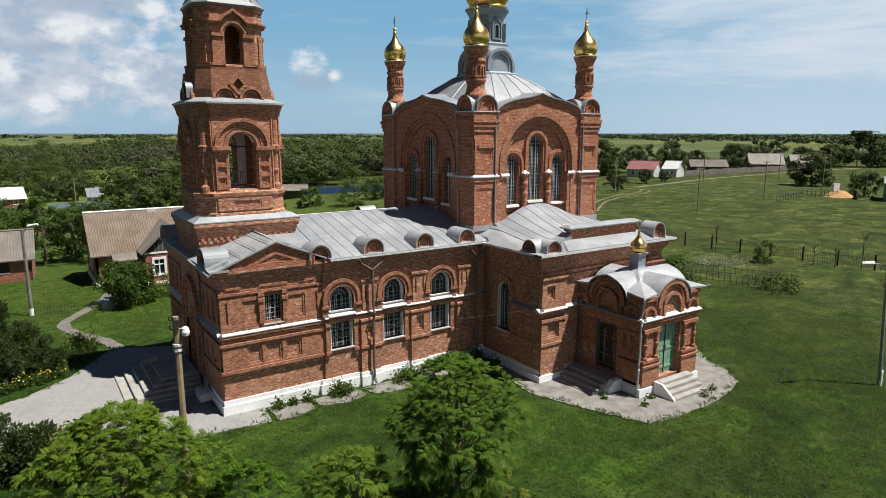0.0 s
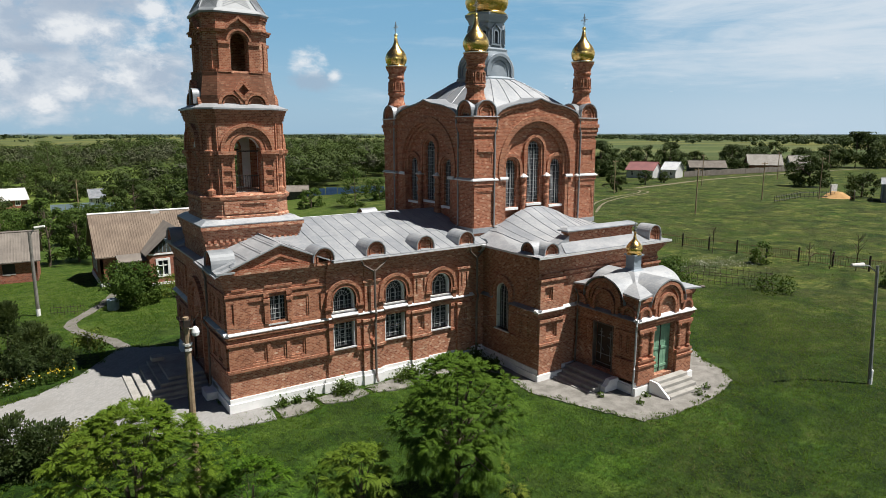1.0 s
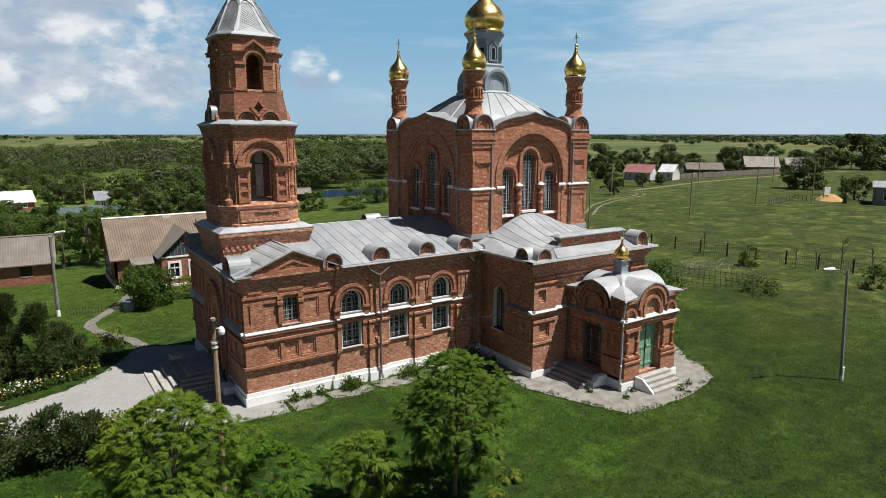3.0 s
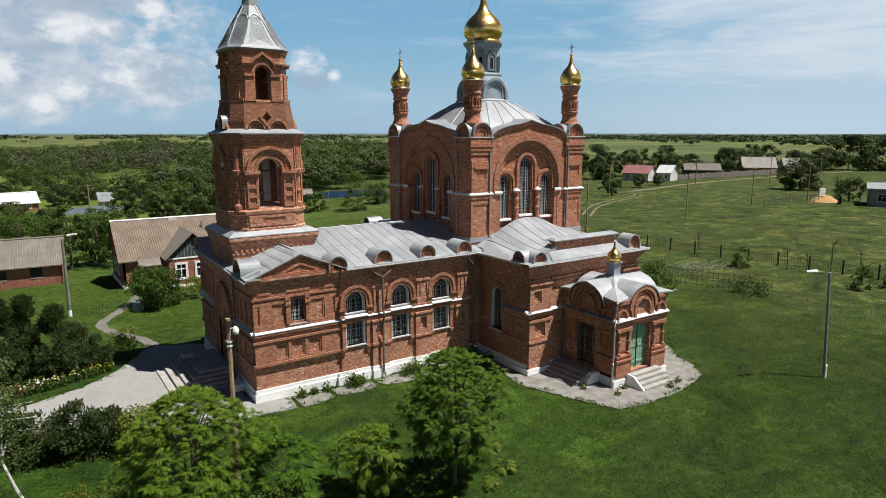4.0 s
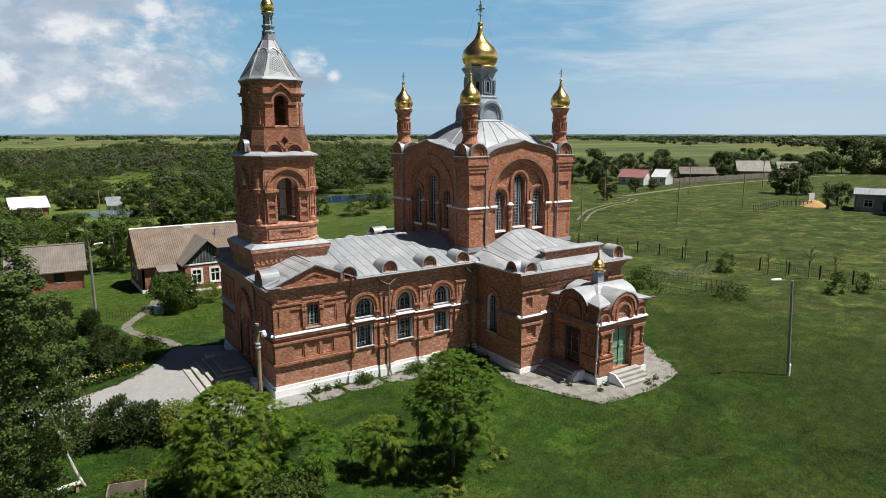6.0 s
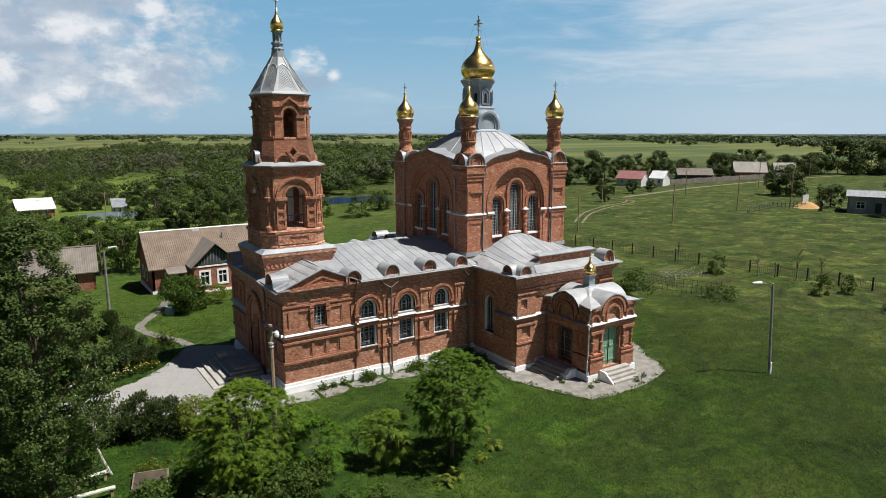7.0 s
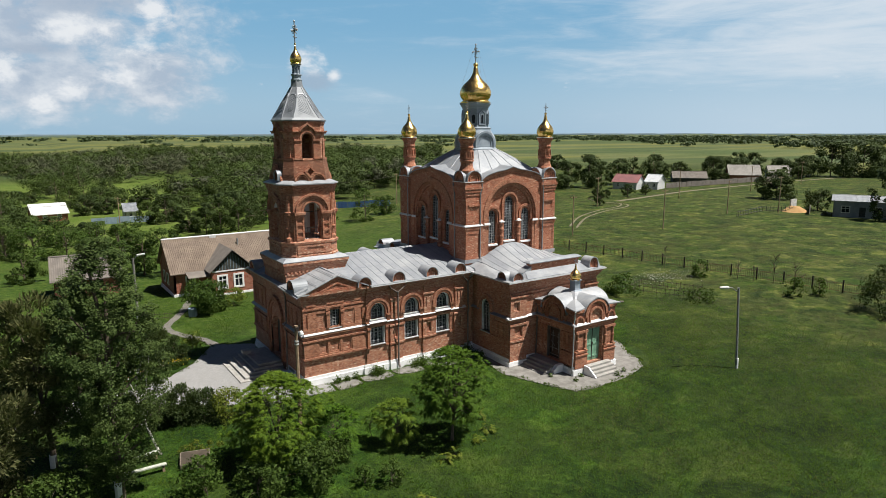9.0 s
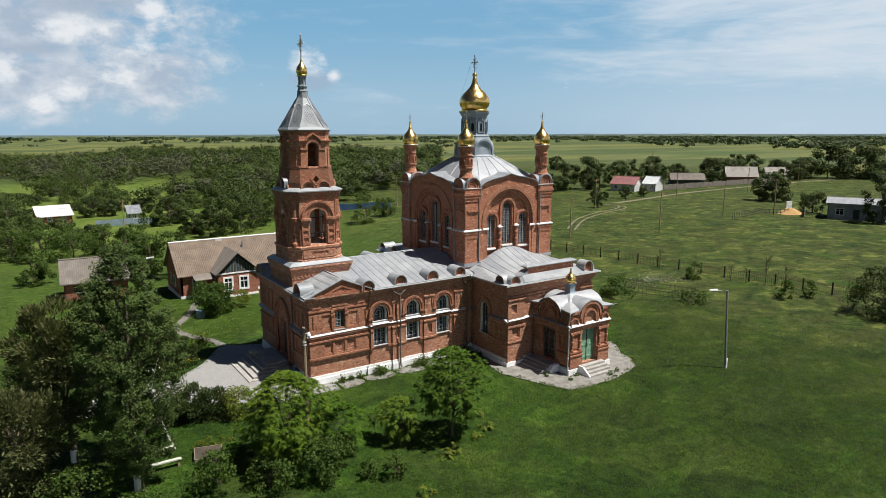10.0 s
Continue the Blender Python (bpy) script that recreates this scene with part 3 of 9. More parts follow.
def lathe(bm, cx, cy, profile, n=24, turn=0.0, m=UP, slot=0):
    """Turns a profile of (radius, height) about the upright line through (cx, cy)."""
    rows = []
    for r, z in profile:
        if r < 1e-4:
            rows.append([bm.verts.new(m @ Vector((cx, cy, z)))])
        else:
            rows.append([bm.verts.new(m @ Vector((cx + r * math.cos(turn + 2 * math.pi * i / n), cy + r * math.sin(turn + 2 * math.pi * i / n), z))) for i in range(n)])
    for a, b in zip(rows, rows[1:]):
        for i in range(n):
            j = (i + 1) % n
            vs = [a[i % len(a)], a[j % len(a)], b[j % len(b)], b[i % len(b)]]
            vs = list(dict.fromkeys(vs))
            if len(vs) > 2:
                bm.faces.new(vs).material_index = slot
    for row in (rows[0], rows[-1]):
        if len(row) > 2:
            bm.faces.new(row).material_index = slot


def tube(bm, pts, r, n=8, slot=0, taper=1.0):
    """A round bar along a line of points."""
    pts = [Vector(p) for p in pts]
    rows = []
    for i, p in enumerate(pts):
        d = (pts[min(i + 1, len(pts) - 1)] - pts[max(i - 1, 0)]).normalized()
        side = d.orthogonal().normalized() if abs(d.z) > 0.95 else d.cross(Vector((0, 0, 1))).normalized()
        other = d.cross(side)
        rr = r * (1 + (taper - 1) * i / max(1, len(pts) - 1))
        rows.append([bm.verts.new(p + rr * (math.cos(2 * math.pi * j / n) * side + math.sin(2 * math.pi * j / n) * other)) for j in range(n)])
    for a, b in zip(rows, rows[1:]):
        # keep the turn of neighbouring rings together
        k = min(range(n), key=lambda s: (a[0].co - b[s].co).length)
        for j in range(n):
            bm.faces.new((a[j], a[(j + 1) % n], b[(j + 1 + k) % n], b[(j + k) % n])).material_index = slot
    bm.faces.new(rows[0]).material_index = slot
    bm.faces.new(rows[-1][::-1]).material_index = slot


def frustum(bm, loops, slot=0, caps=True):
    """Joins rings of equally many points, bottom to top."""
    rows = [[bm.verts.new(p) for p in lp] for lp in loops]
    n = len(rows[0])
    for a, b in zip(rows, rows[1:]):
        for i in range(n):
            j = (i + 1) % n
            bm.faces.new((a[i], a[j], b[j], b[i])).material_index = slot
    if caps:
        bm.faces.new(rows[0][::-1]).material_index = slot
        bm.faces.new(rows[-1]).material_index = slot


def eight(cx, cy, half, cut, z):
    """A square with its corners cut off."""
    h, c = half, half - cut
    return [Vector((cx + a, cy + b, z)) for a, b in ((-c, -h), (c, -h), (h, -c), (h, c), (c, h), (-c, h), (-h, c), (-h, -c))]


def grid_sheet(bm, xs, ys, height, thick=0.06, slot=0):
    """A roof sheet over a grid, with a small thickness."""
    top = [[bm.verts.new((x, y, height(x, y))) for y in ys] for x in xs]
    low = [[bm.verts.new((x, y, height(x, y) - thick)) for y in ys] for x in xs]
    for i in range(len(xs) - 1):
        for j in range(len(ys) - 1):
            bm.faces.new((top[i][j], top[i + 1][j], top[i + 1][j + 1], top[i][j + 1])).material_index = slot
            bm.faces.new((low[i][j], low[i][j + 1], low[i + 1][j + 1], low[i + 1][j])).material_index = slot
    for i in range(len(xs) - 1):
        for j in (0, len(ys) - 1):
            bm.faces.new((low[i][j], low[i + 1][j], top[i + 1][j], top[i][j])).material_index = slot
    for j in range(len(ys) - 1):
        for i in (0, len(xs) - 1):
            bm.faces.new((low[i][j], top[i][j], top[i][j + 1], low[i][j + 1])).material_index = slot


# ---- the church ----
AX, AY = 18.67, 5.24                     # axes of the tall cube and of the nave
CY = 5.5                                 # middle of the cube, north of the nave's axis
LX, LY = 18.52, 5.42                     # middle of the lantern
church = empty("church", "red-brick church with grey tin roofs, gilded domes and a belfry", "church")


def seams(name, parent, lines, r=0.022):
    """The standing seams of a tin roof."""
    bm = bmesh.new()
    for pts in lines:
        tube(bm, pts, r, 4)
    return part(name, bm, ROOF_DARK, parent, "dark standing seams", kind="stuff")


def window(parent, m, c, half, v0, spring, glass_d, head=True, style="bars", sill=True, jamb=None):
    """A window in its opening: frame, panes behind an iron grille, sill."""
    win = part("window", plate(bmesh.new(), m, [arch(c, half, v0, spring) if head else rect(c - half, c + half, v0, spring),
                                                arch(c, half - 0.07, v0 + 0.07, spring) if head else rect(c - half + 0.07, c + half - 0.07, v0 + 0.07, spring - 0.07)],
                               glass_d - 0.03, glass_d + 0.05), DARKFRAME, parent, "dark-framed window behind an iron grille")
    bm = bmesh.new()
    plate(bm, m, [arch(c, half - 0.05, v0 + 0.05, spring) if head else rect(c - half + 0.05, c + half - 0.05, v0 + 0.05, spring - 0.05)], glass_d - 0.02, glass_d)
    part("pane", bm, GLASS, win)
    bm = bmesh.new()
    g, top = glass_d + 0.09, spring + (half if head else 0.0)
    for k in (-1, 1):
        box(bm, m, c + k * half * 0.34 - 0.018, c + k * half * 0.34 + 0.018, v0, spring, g - 0.05, g - 0.02)
    cols = 5
    for i in range(1, cols):
        u = -half + 2 * half * i / cols
        h = spring + (math.sqrt(max(half * half - u * u, 0)) if head and style != "fan" else 0.0)
        box(bm, m, c + u - 0.009, c + u + 0.009, v0, h, g - 0.009, g + 0.009)
    v = v0 + 0.2
    while v < spring + 0.02:
        box(bm, m, c - half, c + half, v - 0.009, v + 0.009, g - 0.009, g + 0.009)
        v += 0.22
    if style == "fan":
        for i in range(1, 8):
            a = math.pi * i / 8
            tube(bm, [m @ Vector((c + 0.13 * math.cos(a), spring + 0.13 * math.sin(a), g)), m @ Vector((c + half * math.cos(a), spring + half * math.sin(a), g))], 0.012, 4)
        for r in (0.14, half * 0.62):
            ring(bm, m, c, r - 0.012, r + 0.012, spring, g - 0.012, g + 0.012, 0, 12)
    elif head:
        while v < top - 0.08:
            w2 = math.sqrt(max(half * half - (v - spring) ** 2, 0))
            box(bm, m, c - w2, c + w2, v - 0.009, v + 0.009, g - 0.009, g + 0.009)
            v += 0.22
    if style == "rose":
        mid = (v0 + spring) / 2
        for k in (-1, 0, 1):
            pts = [m @ Vector((c + k * half * 0.55 + 0.19 * math.cos(a), mid + 0.17 * math.sin(a), g + 0.02)) for a in (2 * math.pi * i / 12 for i in range(13))]
            tube(bm, pts, 0.014, 4)
    part("grille", bm, GRILLE, win, "grey iron grille of welded bars")
    if jamb is not None:
        bm = bmesh.new()
        if head:
            ring(bm, m, c, half - 0.035, half - 0.002, spring, glass_d + 0.05, jamb, spring - v0, 14)
        else:
            for k in (-1, 1):
                box(bm, m, c + k * (half - 0.02) - 0.018, c + k * (half - 0.02) + 0.018, v0, spring, glass_d + 0.05, jamb)
        split_parts("reveal", bm, WHITE, win, "flaking white reveal")
    if sill:
        bm = bmesh.new()
        box(bm, m, c - half - 0.06, c + half + 0.06, v0 - 0.07, v0, glass_d, 0.10)
        part("sill", bm, LEDGE, win)
    return win


def kokoshnik(parent, m, c, r, v0, depth, out=0.0, tall=0.0, mat=None, tin=None):
    """A half-round blind gable with a tin barrel behind it."""
    bm = bmesh.new()
    plate(bm, m, [arch(c, r - 0.03, v0, v0 + tall)], out - 0.25, out - 0.12)
    ring(bm, m, c, r * 0.72, r - 0.03, v0 + tall, out - 0.12, out, tall)
    ring(bm, m, c, r * 0.45, r * 0.58, v0 + tall, out - 0.12, out - 0.05, tall)
    k = part("kokoshnik", bm, mat or BRICK_RED, parent, "round brick gable under a tin barrel")
    bm = bmesh.new()
    ring(bm, m, c, r - 0.035, r + 0.02, v0 + tall, out - depth, out + 0.07, tall)
    part("barrel_cover", bm, tin or ROOF, k, "half-round galvanised cover", smooth=False)
    return k


def cornice(bm, m, u0, u1, v0, v1, out, steps=4, ret0=0.0, ret1=0.0, dent=True):
    """Corbelled courses that step out; a toothed course in the middle."""
    for i in range(steps):
        d = out * (i + 1) / steps
        a, b = v0 + (v1 - v0) * i / steps, v0 + (v1 - v0) * (i + 1) / steps
        if dent and i == steps // 2:
            n = max(2, int((u1 - u0) / 0.28))
            for j in range(n):
                u = u0 + (u1 - u0) * (j + 0.25) / n
                box(bm, m, u, u + (u1 - u0) / n * 0.5, a, b, 0, d)
        else:
            box(bm, m, u0 - d * ret0, u1 + d * ret1, a, b, -0.02, d)


def pipe(parent, pts, r=0.06, mat=None):
    bm = bmesh.new()
    tube(bm, pts, r, 8)
    return part("downpipe", bm, mat or PIPE, parent, "dark tin downpipe" if mat is None else "grey tin downpipe")


def moulding(name, bm, parent, mat=None):
    return split_parts(name, bm, mat or BRICK_TRIM, parent, "", name != "cornice")


def ledge(parent, m, u0, u1, v, out, ret0=0.0, ret1=0.0, mat=None):
    """A sloping tin-covered string course."""
    out *= 0.72
    bm = bmesh.new()
    a, b = u0 - out * ret0, u1 + out * ret1
    pts = [(v - 0.10, 0.0), (v - 0.06, out), (v - 0.02, out), (v + 0.10, 0.0)]
    rows = [[bm.verts.new(m @ Vector((u, vv, d))) for vv, d in pts] for u in (a, b)]
    for i in range(4):
        j = (i + 1) % 4
        bm.faces.new((rows[0][i], rows[1][i], rows[1][j], rows[0][j]))
    bm.faces.new(rows[0]), bm.faces.new(rows[1][::-1])
    return part("ledge", bm, mat or LEDGE, parent, "string course under pale tin")


def plinth(parent, m, u0, u1, top, out=0.12, ret0=0.0, ret1=0.0):
    bm = bmesh.new()
    box(bm, m, u0 - (out) * ret0, u1 + out * ret1, -0.5, top - 0.22, -0.02, out)
    box(bm, m, u0 - 0.06 * ret0, u1 + 0.06 * ret1, top - 0.22, top, -0.02, 0.06)
    return part("plinth", bm, WHITE, parent, "whitewashed plinth")


def panel_skin(bm, m, u0, u1, v0, v1, holes, d):
    plate(bm, m, [rect(u0, u1, v0, v1)] + [rect(*h) for h in holes], -0.01, d)
    for h in holes:
        plate(bm, m, [rect(h[0] + 0.003, h[1] - 0.003, h[2] + 0.003, h[3] - 0.003), rect(h[0] + 0.09, h[1] - 0.09, h[2] + 0.09, h[3] - 0.09)], -0.01, d * 0.5)


def bricks(m, loops, d0=-0.6, d1=0.0, mat=None, label="weathered red-brown brickwork"):
    return part("wall", plate(bmesh.new(), m, loops, d0, d1), mat or BRICK, church, label)


def west_block():
    """The block under the belfry, with its pediment."""
    m = facing(0, 0, 0, SOUTH)
    w = facing(0, 0, 0, WEST)
    bricks(m, [rect(0.006, 4.75, -0.4, 6.55), rect(1.93, 2.80, 3.95, 5.24)])
    bricks(w, [rect(-10.594, -0.006, -0.4, 6.55), arch(-5.3, 0.95, 0.75, 2.9)])
    bricks(facing(0, 10.6, 0, NORTH), [rect(-14.25, -0.006, -0.4, 6.55)])
    window(church, m, 2.365, 0.435, 3.95, 5.24, -0.2, head=False)
    bm = bmesh.new()
    # lower field with three sunk panels
    panel_skin(bm, m, -0.008, 4.742, 2.04, 3.16, [(1.05, 1.75, 2.16, 2.98), (1.92, 2.68, 2.16, 2.98), (2.85, 3.62, 2.16, 2.98)], 0.10)
    box(bm, m, -0.1, 4.75, 1.9, 2.04, 0, 0.16)
    box(bm, m, -0.1, 4.75, 3.16, 3.28, 0, 0.16)
    cornice(bm, m, 0, 4.75, 3.4, 3.66, 0.16, 2, 1, 0, False)
    # upper field
    panel_skin(bm, m, -0.008, 4.742, 3.78, 5.32, [(0.2, 0.32, 4.1, 5.1), (0.95, 1.72, 3.98, 5.1), (1.90, 2.78, 3.98, 5.32 - 0.001), (2.98, 3.86, 3.98, 5.1), (4.35, 4.47, 4.1, 5.1)], 0.07)
    box(bm, m, -0.06, 4.75, 5.42, 5.54, 0, 0.12)
    for a, b in ((0.25, 0.95), (1.75, 3.05), (3.75, 4.4)):
        box(bm, m, a, b, 5.68, 5.78, 0, 0.10)
    for u in (1.80, 2.88):
        box(bm, m, u - 0.10, u + 0.10, 4.0, 5.15, 0, 0.13)
        box(bm, m, u - 0.15, u + 0.15, 5.0, 5.16, 0, 0.18)
        box(bm, m, u - 0.13, u + 0.13, 5.25, 5.42, 0, 0.15)
    moulding("moulding", bm, church)
    bm = bmesh.new()
    cornice(bm, m, 0, 4.75, 5.8, 6.55, 0.30, 7, 1, 0, False)
    box(bm, m, 0.02, 4.74, 5.56, 5.8, 0, 0.03)
    moulding("cornice", bm, church, BRICK)
    bm = bmesh.new()
    # west front: string courses and the arch over the portal
    for a, b in ((-10.6, -7.4), (-3.2, 0.0)):
        box(bm, w, a, b, 1.9, 2.04, 0, 0.14)
        box(bm, w, a, b, 3.16, 3.28, 0, 0.12)
        panel_skin(bm, w, a + 0.1, b - 0.1, 2.04, 3.16, [(a + 0.7, a + 1.4, 2.2, 3.0), (a + 1.75, a + 2.45, 2.2, 3.0)], 0.08)
        panel_skin(bm, w, a + 0.1, b - 0.1, 3.9, 5.6, [(a + 0.6, a + 1.0, 4.1, 5.3), (a + 1.3, a + 1.9, 4.1, 5.3), (a + 2.2, a + 2.6, 4.1, 5.3)], 0.07)
    for r0, r1, d in ((1.0, 1.2, 0.12), (1.3, 1.55, 0.2)):
        ring(bm, w, -5.3, r0, r1, 3.9, 0, d, 3.1)
    moulding("moulding", bm, church)
    bm = bmesh.new()
    cornice(bm, w, -10.6, 0, 5.8, 6.55, 0.30, 7, 0, 0, False)
    moulding("cornice", bm, church, BRICK)
    for a, b in ((-10.6, -7.0), (-3.6, 0.0)):
        ledge(church, w, a, b, 3.72, 0.26, 1 if a < -9 else 0, 1 if b > -1 else 0, ROOF_DARK)
    ledge(church, m, 0, 4.75, 3.72, 0.26, 1, 0)
    plinth(church, m, 0, 4.75, 0.66, 0.12, 1, 0)
    plinth(church, w, -3.4, 0, 0.66, 0.117, 0, 0)
    plinth(church, w, -10.6, -7.3, 0.66, 0.117, 0, 0)
    for a in (-8.7, -3.0):
        plinth(church, w, a, a + 1.0, 0.62, 0.62)
    door = part("door", plate(bmesh.new(), w, [arch(-5.3, 0.95, 0.75, 2.9)], -0.45, -0.38), DARKWOOD, church, "dark wooden west door")
    bm = bmesh.new()
    box(bm, w, -6.42, -6.30, 0.78, 3.0, 0.0, 0.10)
    part("leaf", bm, FRAME, door, "white door leaf standing open")
    # pediment
    bm = bmesh.new()
    plate(bm, m, [[(-0.25, 6.55), (5.05, 6.55), (2.5, 7.62)]], -0.3, 0.2)
    plate(bm, m, [[(-0.3, 6.55), (5.1, 6.55), (2.5, 7.66)], [(0.55, 6.68), (4.45, 6.68), (2.5, 7.42)]], 0.2, 0.3)
    plate(bm, m, [[(1.2, 6.69), (3.8, 6.69), (2.5, 7.22)], [(1.6, 6.74), (3.4, 6.74), (2.5, 7.1)]], 0.2, 0.26)
    part("pediment", bm, BRICK_RED, church, "low brick pediment under tin")
    bm = bmesh.new()
    for a, b in (((-0.5, 6.50), (2.5, 7.70)), ((2.5, 7.70), (5.02, 6.66))):
        pts = [(a[0], -0.38, a[1]), (b[0], -0.38, b[1]), (b[0], 3.4, b[1]), (a[0], 3.4, a[1] + 0.1)]
        lo = [(x, y, z - 0.07) for x, y, z in pts]
        frustum(bm, [[Vector(p) for p in lo], [Vector(p) for p in pts]])
    block(bm, -0.42, 0.4, -0.4, 11.0, 6.56, 6.64)
    for y0, y1 in ((0.0, 2.9), (7.7, 10.6)):
        frustum(bm, [[Vector(p) for p in ((-0.42, y0, 6.6), (0.5, y0, 6.6), (0.5, y1, 6.6), (-0.42, y1, 6.6))],
                     [Vector(p) for p in ((-0.42, y0, 6.66), (0.5, y0, 7.0), (0.5, y1, 7.0), (-0.42, y1, 6.66))]])
    r = part("roof", bm, ROOF, church, "tin roof of the pediment and west eaves")
    seams("roof_seams", r, [[(x, -0.36, 6.55 + 1.2 * (x + 0.5) / 3.0 + 0.03), (x, 3.2, 6.55 + 1.2 * (x + 0.5) / 3.0 + 0.05)] for x in (0.3, 0.95, 1.6, 2.2)] +
          [[(x, -0.36, 7.70 - 1.04 * (x - 2.5) / 2.52 + 0.02), (x, 3.2, 7.70 - 1.04 * (x - 2.5) / 2.52 + 0.02)] for x in (3.1, 3.7, 4.3)], 0.016)
    for y in (1.0, 9.5):
        kokoshnik(church, w, -y, 0.66, 6.62, 1.0, 0.34, 0.16, None, TENT)
    pipe(church, [(-0.12, 2.9, 6.5), (-0.2, 2.9, 6.2), (-0.12, 2.9, 5.9), (-0.12, 2.9, 3.95), (-0.34, 2.9, 3.7), (-0.14, 2.9, 3.3), (-0.2, 2.9, 0.5), (-0.4, 2.9, 0.25)])


BAYS = (5.63, 8.50, 11.32)


def nave():
    y = -0.12
    m = facing(0, y, 0, SOUTH)
    holes = []
    for c in BAYS:
        holes += [rect(c - 0.58, c + 0.58, 2.14, 3.5), arch(c, 0.58, 4.05, 4.63)]
    bricks(m, [rect(4.744, 14.25, -0.4, 6.55)] + holes)
    for c in BAYS:
        window(church, m, c, 0.58, 4.05, 4.63, -0.32, style="fan", jamb=0.02)
        window(church, m, c, 0.58, 2.14, 3.5, -0.32, head=False, style="rose", jamb=0.02)
    bm = bmesh.new()
    for c in BAYS:
        ring(bm, m, c, 0.62, 0.80, 4.63, 0, 0.13, 0.35)
        ring(bm, m, c, 0.80, 0.97, 4.63, 0, 0.20, 0.30)
        ring(bm, m, c, 0.62, 0.66, 4.63, 0, 0.17, 0.5)
        for k in (-1, 1):
            box(bm, m, c + k * 0.86 - 0.17, c + k * 0.86 + 0.17, 4.22, 4.34, 0, 0.22)
            box(bm, m, c + k * 0.86 - 0.13, c + k * 0.86 + 0.13, 3.8, 4.22, 0, 0.14)
            box(bm, m, c + k * 0.74 - 0.1, c + k * 0.74 + 0.1, 1.98, 3.45, 0, 0.10)
            box(bm, m, c + k * 0.74 - 0.13, c + k * 0.74 + 0.13, 1.92, 2.06, 0, 0.16)
            box(bm, m, c + k * 0.74 - 0.13, c + k * 0.74 + 0.13, 3.3, 3.48, 0, 0.16)
    moulding("window_moulding", bm, church)
    for a, b in ((6.62, 7.65), (9.48, 10.52), (12.38, 13.3)):
        bm = bmesh.new()
        panel_skin(bm, m, a, b, 2.06, 3.3, [(a + 0.3, b - 0.3, 2.3, 3.1)], 0.16)
        box(bm, m, a, b, 0.6, 1.92, 0, 0.16)
        box(bm, m, a - 0.05, b + 0.05, 1.92, 2.06, 0, 0.22)
        box(bm, m, a - 0.05, b + 0.05, 3.3, 3.42, 0, 0.22)
        panel_skin(bm, m, a + 0.12, b - 0.12, 3.78, 5.3, [(a + 0.26, a + 0.34, 4.3, 5.1), (b - 0.34, b - 0.26, 4.3, 5.1)], 0.12)
        box(bm, m, a + 0.02, b - 0.02, 5.3, 5.42, 0, 0.18)
        box(bm, m, a + 0.1, b - 0.1, 5.6, 6.0, 0, 0.10)
        split_parts("pilaster", bm, BRICK, church, "", False)
    bm = bmesh.new()
    box(bm, m, 4.75, 13.9, 5.72, 5.82, 0, 0.06)
    cornice(bm, m, 4.75, 14.2, 5.9, 6.55, 0.30, 7, dent=False)
    moulding("cornice", bm, church, BRICK)
    bm = bmesh.new()
    cornice(bm, m, 4.75, 13.4, 3.42, 3.62, 0.12, 2, dent=False)
    moulding("cornice", bm, church, BRICK)
    for c in BAYS:
        ledge(church, m, c - 0.70, c + 0.70, 3.84, 0.34, mat=LEDGE)
    for a, b in ((4.75, 4.93), (6.33, 7.80), (9.20, 10.62), (12.02, 13.5)):
        ledge(church, m, a, b, 3.77, 0.27)
    plinth(church, m, 4.6, 14.2, 0.70, 0.14, 1)
    for a, b in ((6.62, 7.65), (9.48, 10.52)):
        plinth(church, facing(0, y - 0.16, 0, SOUTH), a - 0.05, b + 0.05, 0.70, 0.12)
    # gutter branches meet in the downpipes
    for u, s in ((7.2, 0.75), (13.55, 0.55)):
        yy = y - 0.34
        pipe(church, [(u - s, y - 0.45, 6.5), (u - s * 0.8, yy, 6.25), (u, yy, 5.85)], 0.05)
        pipe(church, [(u + s * (1 if u < 10 else 0.9), y - 0.45, 6.55), (u + s * 0.75, yy, 6.25), (u, yy, 5.85)], 0.05)
        pipe(church, [(u, yy, 5.95), (u, yy, 4.0), (u, yy - 0.12, 3.75), (u, yy, 3.3), (u, yy, 0.4), (u, yy - 0.2, 0.15)], 0.065)
    # roof
    bm = bmesh.new()

    def slope(x, yy):
        return 8.02 - abs(yy - AY) * 1.40 / 5.85
    grid_sheet(bm, [5.0, 8, 11, 14.6], [-0.56, 2, AY, 8.6, 11.05], slope, 0.05)
    low = bmesh.new()
    grid_sheet(low, [2.5, 5.0], [0.7, 2, AY, 8.6, 11.05], slope, 0.05)
    part("roof", low, ROOF, church, "short tin roof piece behind the pediment")
    roof = part("roof", bm, ROOF, church, "pale galvanised nave roof with standing seams")
    sheets = random.Random(4)
    for i in range(16):
        x0, x1 = 4.97 + 0.62 * i, 5.55 + 0.62 * i
        cut = sheets.choice((1.0, 1.7, 2.4, 3.1))
        for y0, y1 in ((-0.55, cut), (cut + 0.02, AY - 0.05)):
            bm = bmesh.new()
            grid_sheet(bm, [x0, x1], [y0, y1], lambda x, yy: slope(x, yy) + 0.014 + sheets.uniform(0, 0.006), 0.013)
            part("roof_sheet", bm, ROOF, roof)
    lines = [[(x, -0.53, slope(x, -0.53) + 0.015), (x, AY, slope(x, AY) + 0.015)] for x in [4.95 + 0.62 * i for i in range(16)]]
    lines += [[(4.6, AY, 8.04), (14.5, AY, 8.04)]]
    seams("roof_seams", roof, lines)
